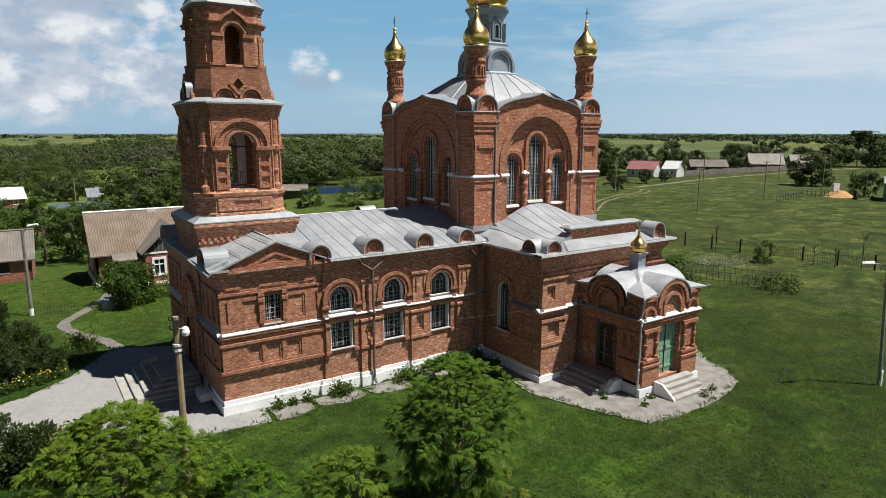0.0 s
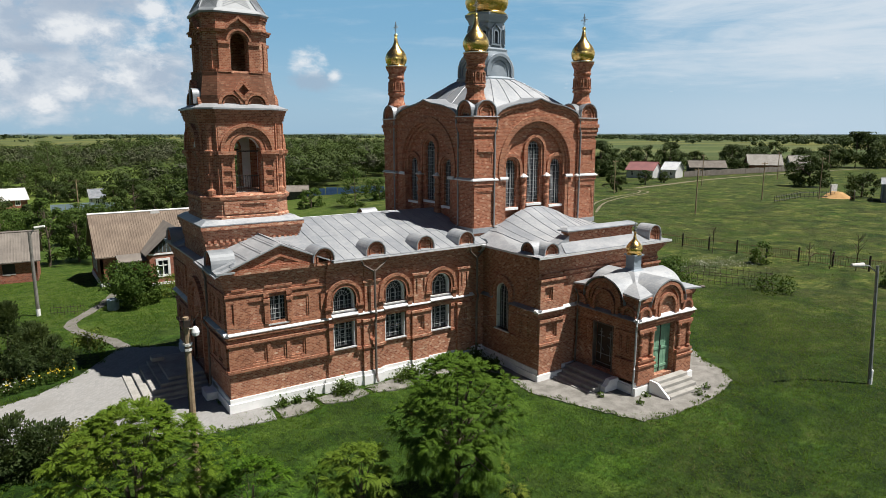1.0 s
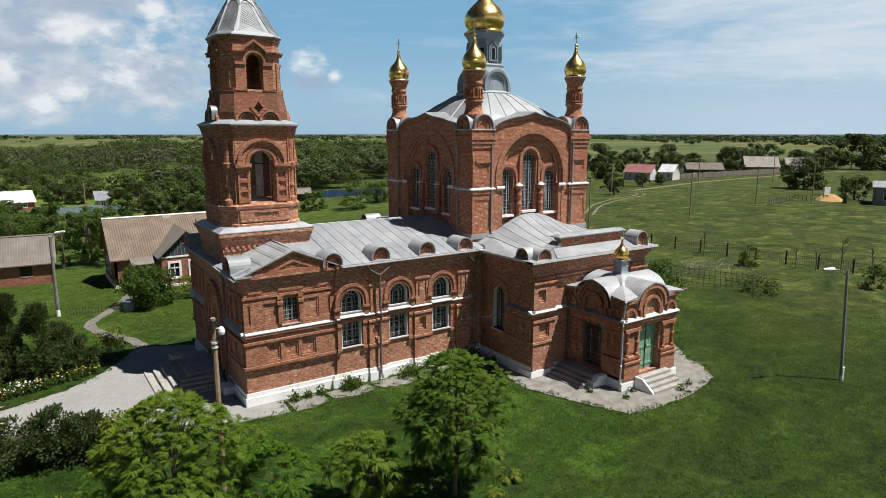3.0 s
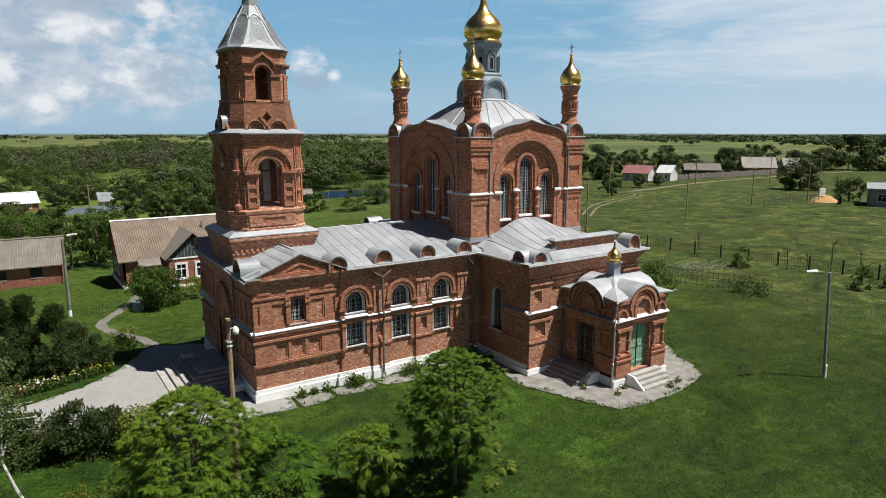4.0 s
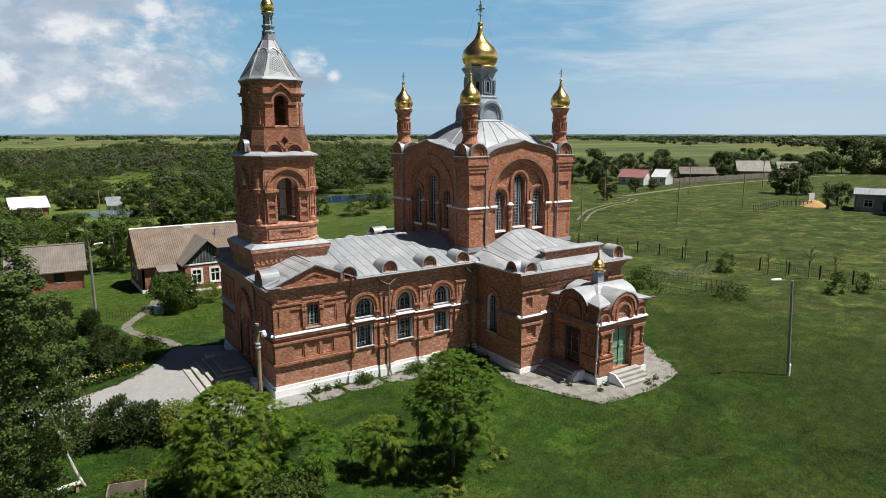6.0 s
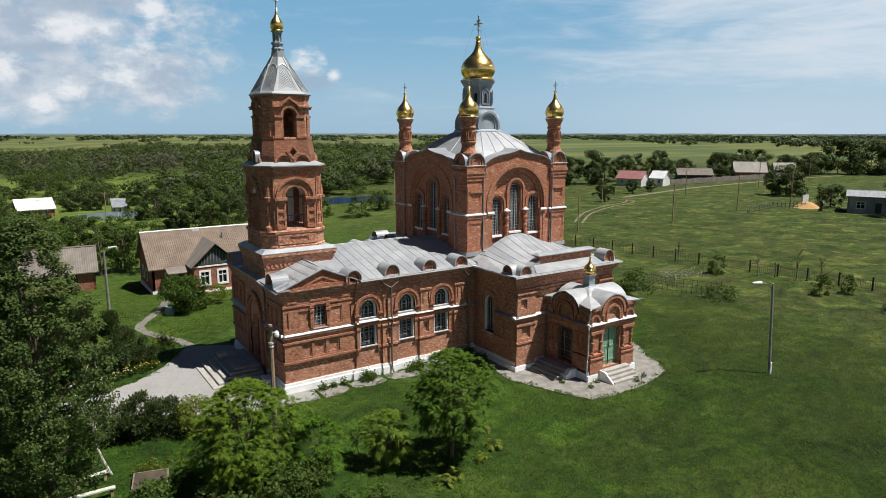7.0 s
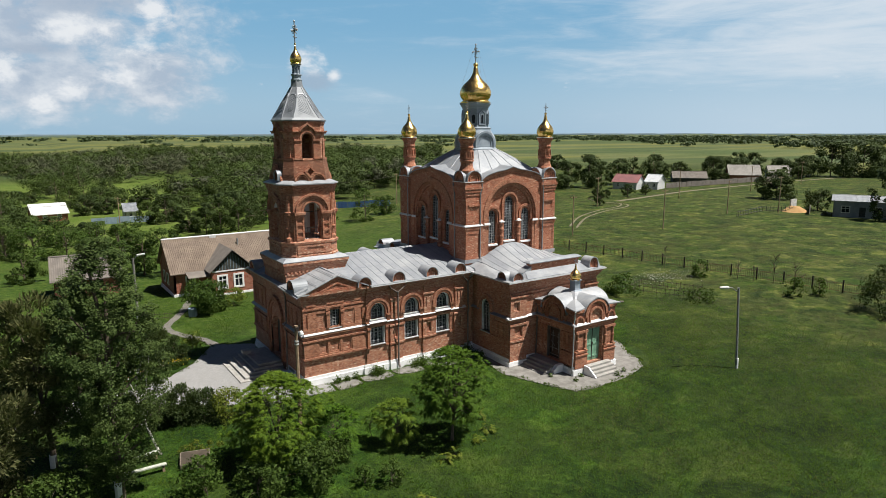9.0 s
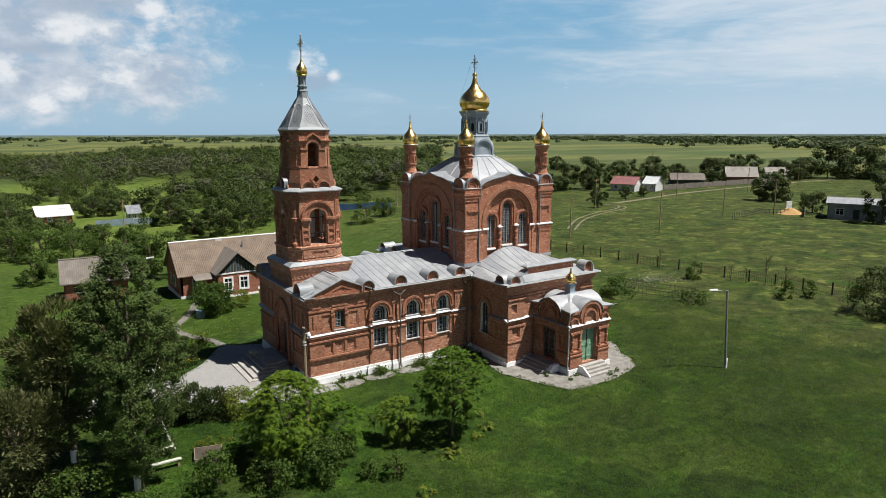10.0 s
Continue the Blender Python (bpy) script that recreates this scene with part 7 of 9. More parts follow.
for i, (x, y, h, r) in enumerate([(-5, 49.5, 7, 2), (0.5, 48.5, 6.2, 2.6), (-2.2, 51, 5.6, 2.2), (-15.6, 55, 4, 2), (-14, 75.5, 5.6, 3.4), (-9.7, 75, 5.4, 3.6), (-5, 78, 4.9, 3), (-17.8, 80, 4.8, 2.8), (-1.5, 66, 4.6, 2.4), (-22, 99, 9, 4.4), (-18, 105, 8.6, 4.2), (-14.6, 113, 3.7, 2.3), (9.2, 117, 5.2, 2.7), (14.6, 120, 6.1, 3.2), (13, 95, 4.4, 2.2), (18, 90, 7.2, 3.6), (22, 91.5, 7.8, 3.8), (26, 97, 7, 3.6), (31.5, 104, 6, 3.6), (19.5, 101, 6.4, 3.2), (-12, 190, 3.3, 2), (-5, 197, 8.6, 5.6), (3, 200, 7.6, 5), (10, 192, 6.6, 4.2), (-3, 168, 6, 4), (5, 172, 5.6, 4), (-15, 162, 5.6, 3.5), (-17, 143, 5.4, 3.4), (-1, 148, 5, 3.2), (4, 147, 4.4, 2.6), (-22, 130, 6.2, 3.6), (13, 160, 3.3, 2), (21, 140, 4.5, 2.8), (25, 150, 5.3, 3.3), (1, 158, 4.2, 2.8), (-16, 122, 5, 3), (-14.4, 107.6, 4.1, 2.5), (-10.3, 90.2, 5.2, 3.2), (-5.3, 87.7, 4, 2.5), (-18.2, 87.3, 6, 3.4), (0.2, 83, 4, 2.5), (12.8, 117.1, 6.3, 3.9), (12.8, 98.5, 5.4, 2.2), (14.7, 87.7, 6.2, 2.4), (21.2, 101.1, 7.5, 2.6), (8.1, 159.9, 5.5, 3.4), (-18.1, 149.4, 6.7, 4.2), (-12.6, 134, 1.9, 1.2), (1.1, 186.3, 13.5, 5.6), (14.4, 155.6, 3.6, 2.2), (-1.2, 221.5, 11.1, 7), (45, 79.5, 6.6, 3), (39, 86, 3.6, 2.2), (52.5, 84, 4, 2.4), (33, 90, 3.6, 2.4)]):
    far_off = y > 85 and x < 35
    leafy("village_tree", "dark leafy tree behind the village plots" if far_off else "leafy tree behind the village plots", "tree", x, y, h, r, 0.15, (WOODS if i % 3 else WOODS_LIGHT) if far_off else SHRUB, 3400, 0.26 if not far_off else 0.34, ROUND, 100 + i, 34, 0.14, 0.6, "village trees", None, (0, 0), 0.0, 0.34, 0.30)
leafy("meadow_tree", "broad dark tree at the meadow fence", "tree", 54.4, -15.0, 4.5, 3.2, 0.5, WOODS_DARK, 8000, 0.2, ROUND, 140, 40, 0.14, 0.6)
leafy("meadow_tree", "second dark tree at the meadow fence", "tree", 55.4, -18.6, 4.6, 3.2, 0.5, WOODS_DARK, 8000, 0.2, ROUND, 141, 40, 0.14, 0.6)


def bare_sapling(x, y, h, seed):
    rng = np.random.default_rng(seed)
    ob = empty("bare_sapling", "leafless grey sapling by the meadow fence", "tree", "bare saplings", (x, y, 0))
    bm = bmesh.new()
    tube(bm, [(x, y, -0.1), (x + 0.1, y, h * 0.5), (x, y + 0.1, h)], 0.05, 5, 0, 0.3)
    for _ in range(16):
        k = rng.uniform(0.35, 0.9)
        a = rng.uniform(0, 6.28)
        e = Vector((x + 0.45 * h * (1.1 - k) * math.cos(a) + 0.1, y + 0.45 * h * (1.1 - k) * math.sin(a), h * min(k + 0.25, 1.05)))
        tube(bm, [(x + 0.05, y, k * h), e], 0.022, 4, 0, 0.4)
    part("trunk", bm, BARK, ob)


for i, (x, y, h) in enumerate(((53.8, 11.5, 2.8), (55.6, 2.4, 2.2), (57.0, -1.2, 3.4), (54.6, -4.8, 3.2), (55.9, 0.6, 1.8))):
    bare_sapling(x, y, h, 150 + i)
for i, (x, y, h, r) in enumerate([(150.0, 50.0, 7.5, 4.6), (132.5, 31.0, 5.0, 2.9), (127.3, 14.9, 10.6, 3.6), (142.0, 12.0, 9.0, 4.6), (250, 84, 12.5, 8.0), (258, 76, 13.0, 8.0), (268, 72, 11.0, 7.0), (240, 88, 8.0, 5.0),
                                  (136, 103, 10.0, 4.6), (132, 108, 8.0, 4.0), (121, 103, 5.4, 3.0), (127, 104, 4.2, 3.2), (145, 106, 7.6, 3.4), (153.5, 106, 8.4, 3.4), (160.5, 106, 8.6, 3.6), (168, 103, 9.4, 4.6), (174, 106, 7.0, 3.6), (191, 110, 6.2, 3.4), (199, 101, 8.4, 4.4), (207, 103, 8.0, 4.2), (217, 103, 9.2, 4.6), (226, 101, 9.0, 4.4), (240, 99, 7.0, 4.2), (230, 86, 7.2, 4.0),
                                  (205, 189, 6.4, 3.6), (196, 180, 4.0, 1.8), (115.6, 80.3, 3.2, 1.5), (117.5, 79.0, 1.9, 1.2), (122.3, 75.6, 3.4, 1.7), (131.4, 77.0, 2.7, 1.3), (101, 66, 3.0, 1.5)]):
    leafy("village_tree" if h > 3.5 else "shrub", "broad dark tree by the far houses" if h > 3.5 else "rounded dark bush in the far meadow", "tree" if h > 3.5 else "shrub", x, y, h, r, 0.5, WOODS_DARK, 5200 if r > 3 else 2600, 0.075 * r + 0.1, ROUND, 120 + i, 34, 0.2, 0.7, "village trees" if h > 3.5 else "shrubs", None, (0, 0), 0.0, 0.36, 0.32)


def woodland(name, label, spots, seed, leaf, per, clump=9, mat=None):
    """Many trees far off in one mesh: clumped crowns of leaf sprays on short trunks."""
    rng = np.random.default_rng(seed)
    spots = np.asarray(spots, dtype=float)
    n = len(spots)
    r, h = spots[:, 3:4], spots[:, 4:5]
    mids = rng.normal(size=(n, clump, 3)) * 0.42
    mids = np.clip(mids, -0.9, 0.9)
    mids[..., 2] = np.abs(mids[..., 2]) * rng.choice([-0.5, 1.0, 1.0], size=(n, clump))
    at = np.repeat(mids, per // clump, axis=1)
    k = at.shape[1]
    off = rng.normal(size=(n, k, 3))
    off /= np.linalg.norm(off, axis=2, keepdims=True)
    at = at + off * rng.uniform(0.14, 0.40, (n, k, 1))
    scale = np.concatenate([r, r, h * 0.42], axis=1)[:, None, :]
    place = spots[:, None, :3] + np.array([0, 0, 1.0]) * (h * 0.56)[:, None, :] + at * scale
    place[..., 2] = np.maximum(place[..., 2], spots[:, None, 2] + 0.1)
    place, off = place.reshape(-1, 3), off.reshape(-1, 3)
    size = np.repeat(leaf * r[:, 0], k)[:, None]
    v, f = leaves(rng, place, off * 0.8 + at.reshape(-1, 3) * 1.1 + np.array([0, 0, 0.3]), size, 0.8, 0.28)
    ob = arrays_part(name, v, f, mat or WOODS)
    return tagged(ob, label, "woodland", "", "stuff")


def scatter():
    rng = np.random.default_rng(5)
    near, far = [], []
    def patch(x, y):
        return (math.sin(x * 0.043 + 1.9 * math.sin(y * 0.021 + 0.4)) + math.sin(y * 0.052 + 1.6 * math.sin(x * 0.027 + 2.0)) + 0.7 * math.sin(x * 0.11 + y * 0.07)) / 2.7
    for _ in range(26000):
        a = radians(rng.uniform(-4.5, 33.5))
        d = math.sqrt(rng.uniform(128 ** 2, 560 ** 2))
        x, y = -10 + d * math.sin(a), -32 + d * math.cos(a)
        if y < 104 or (x > 28 and y < 112) or (x < 28 and y < 152):
            continue
        # grass glades, and the plots of the two houses
        if ((x - 21 - 0.12 * (y - 205)) / 21) ** 2 + ((y - 206) / 52) ** 2 < 1 or ((x + 17) / 9) ** 2 + ((y - 236) / 34) ** 2 < 1 or ((x + 9) / 14) ** 2 + ((y - 130) / 20) ** 2 < 1 or ((x - 6) / 11) ** 2 + ((y - 130) / 13) ** 2 < 1:
            continue
        q = patch(x, y)
        if q < -0.42 + 0.12 * (d < 240) or (q < 0.15 and rng.uniform() < 0.4):
            continue
        tall = rng.uniform(0, 1) ** 1.3
        s = [x, y, fall(x, y), rng.uniform(1.7, 2.7) + 2.6 * tall, 2.4 + 1.2 * max(q, 0) + 7.0 * tall]
        (near if d < 250 else far).append(s)
    near, far = near[:520], far[:1900]
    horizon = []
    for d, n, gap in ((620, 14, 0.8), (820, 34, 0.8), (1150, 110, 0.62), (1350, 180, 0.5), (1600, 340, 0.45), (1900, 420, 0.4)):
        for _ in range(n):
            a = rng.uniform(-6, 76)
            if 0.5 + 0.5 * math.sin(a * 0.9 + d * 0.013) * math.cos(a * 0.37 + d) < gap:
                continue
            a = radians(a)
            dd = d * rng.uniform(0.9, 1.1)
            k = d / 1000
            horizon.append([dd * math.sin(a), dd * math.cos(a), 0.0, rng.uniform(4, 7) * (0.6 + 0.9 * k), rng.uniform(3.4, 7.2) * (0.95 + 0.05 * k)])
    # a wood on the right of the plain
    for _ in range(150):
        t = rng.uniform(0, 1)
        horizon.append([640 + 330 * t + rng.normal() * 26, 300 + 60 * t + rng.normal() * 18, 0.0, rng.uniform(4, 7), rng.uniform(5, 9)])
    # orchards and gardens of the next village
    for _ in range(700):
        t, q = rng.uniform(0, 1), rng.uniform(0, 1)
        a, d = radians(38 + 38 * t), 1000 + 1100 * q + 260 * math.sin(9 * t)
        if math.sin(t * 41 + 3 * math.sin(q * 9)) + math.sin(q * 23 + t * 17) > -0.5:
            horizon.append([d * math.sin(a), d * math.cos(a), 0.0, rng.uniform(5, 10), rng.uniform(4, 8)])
    kinds = ((WOODS, "dark green"), (WOODS_LIGHT, "fresh green"), (WOODS_GREY, "grey half-bare"))
    for q, (mat, word) in enumerate(kinds):
        pick = [s for s in near if (0 if math.sin(s[0] * 0.7 + s[1] * 1.3) < 0.2 else 1 if math.sin(s[0] * 1.9 - s[1] * 0.8) < 0.6 else 2) == q]
        if pick:
            woodland("woodland", word + " trees of the wood behind the village", pick, 31 + q, 0.115, 700, 16, mat)
    def grey(s):
        return math.sin(s[0] * 0.031 + 0.5) + math.sin(s[1] * 0.024 + s[0] * 0.012) + 0.9 * math.sin(s[0] * 3.1 + s[1] * 1.7) > 1.05
    for q, (mat, word) in enumerate(kinds):
        pick = [s for s in far if (2 if grey(s) else (0 if math.sin(s[0] * 0.9 + s[1] * 1.1) < 0.45 else 1)) == q]
        woodland("woodland", word + " trees of the wood farther off", pick, 41 + q, 0.165, 240, 12, mat)
    # leaf colour lightened and blued to stand for haze over the plain
    woodland("far_tree_belts", "dark belts of trees on the far plain, leaf colour paled for haze", horizon, 34, 0.46, 36, 12, foliage("hazed_wood_leaves", (0.024, 0.046, 0.022), (0.066, 0.098, 0.046), None, 0.1, 0.35))


scatter()


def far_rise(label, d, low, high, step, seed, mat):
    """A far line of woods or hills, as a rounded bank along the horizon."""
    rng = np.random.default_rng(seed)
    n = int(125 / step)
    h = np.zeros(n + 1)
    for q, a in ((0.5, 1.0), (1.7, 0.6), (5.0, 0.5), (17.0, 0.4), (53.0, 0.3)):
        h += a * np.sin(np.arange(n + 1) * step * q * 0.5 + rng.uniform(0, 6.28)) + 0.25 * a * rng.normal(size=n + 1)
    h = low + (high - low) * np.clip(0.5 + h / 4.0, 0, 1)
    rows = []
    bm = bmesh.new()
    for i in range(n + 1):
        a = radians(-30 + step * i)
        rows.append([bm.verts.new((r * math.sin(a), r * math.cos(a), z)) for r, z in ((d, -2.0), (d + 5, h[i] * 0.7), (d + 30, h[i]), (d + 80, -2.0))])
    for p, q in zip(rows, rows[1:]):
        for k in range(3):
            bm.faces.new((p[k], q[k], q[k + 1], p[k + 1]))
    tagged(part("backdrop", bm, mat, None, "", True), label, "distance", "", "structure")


# air haze is mixed into these base colours, paler and bluer with distance
far_rise("dark line of distant woods across the plain, haze in its colour", 2600, 0.0, 5.5, 0.10, 1, plain("hazed_distant_woods", (0.036, 0.060, 0.048), (0.056, 0.084, 0.066), 0.02, 0.95, 0.0, 0.0, 0.1, 0.1))
far_rise("belt of woods near the horizon, coloured bluish for haze", 3500, 0.5, 6.0, 0.12, 2, plain("hazed_belt_woods", (0.060, 0.090, 0.096), (0.082, 0.115, 0.120), 0.01, 0.95, 0.0, 0.0, 0.1, 0.05))
far_rise("low rise closing the plain, coloured blue-grey for haze", 4700, 3.0, 8.0, 0.5, 3, plain("hazed_rise", (0.095, 0.135, 0.160), (0.125, 0.165, 0.19), 0.004, 0.95, 0.0, 0.0, 0.1, 0.02))


PATH_STONES = [(-2.6, 12.6), (-2.9, 14.0), (-3.2, 15.5), (-3.9, 17.1), (-4.6, 18.6), (-4.9, 20.0), (-5.0, 21.5), (-4.4, 23.0), (-3.6, 24.5), (-2.9, 26.0)]


def lawn_free(x, y):
    """Whether grass grows there."""
    for px, py in PATH_STONES:
        if abs(x - px) < 0.6 and abs(y - py) < 0.6:
            return False
    if -0.3 < x < 24.2 and -5.2 < y < 16:
        return not (x > 14 or y > -0.3)
    if 16.6 < x < 22 and -9.2 < y < -4:
        return False
    if 1.7 < x < 14.2 and -1.75 < y < 0:
        return math.sin(x * 2.9) * math.cos(y * 5 + x) > 0.45
    if ((x - 19.4) / 6.4) ** 2 + ((y + 6.6) / 4.7) ** 2 < 1:
        return False
    if x < 1.7 and y > -1.7 and y < 12.5 and (y < 6.1 + 0.9 * max(0, x + 9.5)) and y > 3.0 - 1.0 * max(0, min(x + 10.0, 4.6)) + 0.0:
        return False
    return True


def turf(name, label, mat, n, box4, size, seed, thin=0.0):
    rng = np.random.default_rng(seed)
    x0, x1, y0, y1 = box4
    p = np.stack([rng.uniform(x0, x1, n), rng.uniform(y0, y1, n)], axis=1)
    # thinning out towards the rim
    rim = np.minimum.reduce([p[:, 0] - x0, x1 - p[:, 0], p[:, 1] - y0, y1 - p[:, 1]])
    p = p[rng.uniform(0, 9, n) < rim]
    ph = rng.uniform(0, 6.28, 12)
    f = np.zeros(len(p))
    for i in range(6):
        a, q = ph[i], 0.25 * 1.7 ** i
        f += np.sin((p[:, 0] * math.cos(a) + p[:, 1] * math.sin(a)) * q + ph[i + 6] + 1.5 * np.sin(p[:, 1] * q * 0.6 + a)) / 3.0
    keep = [lawn_free(x, y) for x, y in p]
    p = p[np.array(keep) & (rng.uniform(0, 1, len(p)) < 0.5 + 0.9 * (f - thin))]
    n = len(p)
    z = np.array([fall(x, y) for x, y in p])
    base = np.concatenate([p, z[:, None] - 0.03], axis=1)
    vs = []
    for i in range(4):
        a = rng.uniform(0, 2 * math.pi, n)
        h = size * rng.uniform(0.5, 1.3, n)
        d = np.stack([np.cos(a), np.sin(a), np.zeros(n)], axis=1)
        q = np.stack([-np.sin(a), np.cos(a), np.zeros(n)], axis=1)
        tip = base + d * (h * rng.uniform(0.4, 1.3, n))[:, None] + np.array([0, 0, 0.8]) * h[:, None]
        wv = (0.10 * h)[:, None]
        vs.append(np.stack([base - q * wv, base + q * wv, tip], axis=1))
    v = np.concatenate(vs).reshape(-1, 3)
    ob = arrays_part(name, v, np.arange(len(v)).reshape(-1, 3), mat)
    return tagged(ob, label, "grass", "", "stuff")


turf("grass", "lush uneven lawn grass round the church", BLADES, 130000, (-20, 46, -36, 8), 0.11, 61, -2)
turf("grass", "taller rough grass in patches", BLADES, 60000, (-24, 40, -36, 30), 0.15, 62, 0.1)
turf("grass", "tufted grass between the church and the house", BLADES, 42000, (-22, 16, 10, 46), 0.13, 66, -0.6)
turf("grass", "rough tufts over the open meadow", MEADOW_BLADES, 80000, (20, 110, -34, 60), 0.10, 64, -0.2)
turf("grass_bents", "pale seeding bents in the meadow", BENTS, 26000, (24, 100, -26, 45), 0.15, 63, 0.2)
turf("grass_bents", "pale bents in patches on the lawn", BENTS, 26000, (4, 50, -40, -2), 0.14, 65, 0.25)


def ragged_edges():
    """Grass that creeps over the edges and cracks of the paving."""
    rng = np.random.default_rng(9)
    at = []
    for loop in EDGES:
        for (x0, y0), (x1, y1) in zip(loop, loop[1:] + loop[:1]):
            n = int(math.hypot(x1 - x0, y1 - y0) / 0.035)
            t = rng.uniform(0, 1, n)
            wave = 0.16 * np.sin(t * n * 0.11 + x0) + 0.1 * np.sin(t * n * 0.31 + y0) + rng.normal(size=n) * 0.09
            nx, ny = (y1 - y0), -(x1 - x0)
            ln = math.hypot(nx, ny) + 1e-9
            p = np.stack([x0 + (x1 - x0) * t + nx / ln * wave, y0 + (y1 - y0) * t + ny / ln * wave, np.full(n, 0.0)], axis=1)
            at.append(p[[(px < -0.1 or py < -0.3) and not (py > -4.9 and px > 13.9) for px, py, _ in p]])
    at = np.repeat(np.concatenate(at), 3, axis=0) + np.concatenate([rng.normal(size=(sum(map(len, at)) * 3, 2)) * 0.05, np.zeros((sum(map(len, at)) * 3, 1))], axis=1)
    v, f = leaves(rng, at, np.tile([0, 0, 0.9], (len(at), 1)), 0.12, 0.25)
    tagged(arrays_part("edge_grass", v, f, BLADES), "grass creeping over the edges of the paving", "grass", "", "stuff")


ragged_edges()


def blossoms():
    rng = np.random.default_rng(8)
    for name, mat, n in (("white_flowers", PETAL_W, 150), ("red_flowers", PETAL_R, 60), ("yellow_flowers", PETAL_Y, 90)):
        t = rng.uniform(0, 1, n)
        c = {"white_flowers": 0.6, "red_flowers": 0.75, "yellow_flowers": 0.2}[name]
        t = np.clip(rng.normal(c, 0.2, n), 0, 1)
        x = -5.9 - 6.5 * t + rng.normal(size=n) * 0.2
        y = 9.4 - 2.6 * t + rng.uniform(-0.25, 1.3, n)
        at = np.stack([x, y, rng.uniform(0.15, 0.5, n)], axis=1)
        at = np.repeat(at, 5, axis=0)
        v, f = leaves(rng, at, np.tile([0, 0, 0.6], (len(at), 1)), 0.09, 0.8)
        tagged(arrays_part(name, v, f, mat), name.replace("_", " ") + " in the bed beside the forecourt", "flowers", "", "stuff")
    at = np.stack([-5.6 - 7 * rng.uniform(0, 1, 900), np.zeros(900), rng.uniform(0.02, 0.4, 900)], axis=1)
    at[:, 1] = 9.4 + (at[:, 0] + 5.6) * 0.38 + rng.uniform(-0.3, 1.6, 900)
    v, f = leaves(rng, np.repeat(at, 4, axis=0), np.tile([0, 0, 0.5], (3600, 1)), 0.2, 0.5)
    tagged(arrays_part("bed_leaves", v, f, SHRUB), "green leaves of the flower bed", "flowers", "", "stuff")
    # a pale patch of wild flowers in the open grass
    n = 700
    at = np.stack([48 + rng.normal(size=n) * 1.7 + rng.choice([-1.6, 0.4, 1.9], n), 7.4 + rng.normal(size=n) * 1.1 + rng.choice([-0.8, 0.9], n), rng.uniform(0.2, 0.42, n)], axis=1)
    v, f = leaves(rng, at, np.tile([0, 0, 0.6], (n, 1)), 0.065, 0.8)
    tagged(arrays_part("white_flowers", v, f, PETAL_W), "white wild flowers in a patch of meadow", "flowers", "", "stuff")
    # weeds along the foot of the walls
    w = []
    for x, y, r, n in ((2.2, -0.6, 0.3, 60), (2.9, -0.55, 0.22, 60), (3.6, -0.6, 0.3, 40), (5.2, -0.75, 0.45, 160), (5.7, -0.6, 0.25, 70), (9.0, -0.85, 0.5, 170), (8.3, -1.0, 0.4, 60), (13.2, -0.9, 0.5, 200), (13.4, -2.2, 0.4, 140), (16.3, -9.7, 0.18, 12), (19.6, -10.6, 0.25, 18), (12.5, -1.2, 0.5, 80), (17.3, -9.3, 0.18, 14), (15.4, -8.1, 0.18, 12), (20.6, -10.3, 0.2, 14)):
        p = rng.normal(size=(n * 4, 3)) * r * 0.5
        p[:, 2] = np.abs(p[:, 2]) * 1.4
        w.append(p + np.array([x, y, 0.03]))
    w = np.concatenate(w)
    v, f = leaves(rng, w, np.tile([0, 0, 0.5], (len(w), 1)), 0.14, 0.5)
    tagged(arrays_part("weeds", v, f, SHRUB), "weeds sprouting along the white plinth", "weeds", "", "stuff")
    # yellow-green sprouts in the lawn
    for i, (x, y) in enumerate(((5.3, -13.2), (3.0, -13.8), (6.4, -12.3), (7.2, -10.6), (2.4, -13.9), (-0.5, -16.5))):
        feathered("sprout", "yellow-green root sprout in the lawn", x, y, 0.75, 0.35, 0.15, YELLOWISH, 6, 200 + i, 6, 0.3, 0.012)


blossoms()


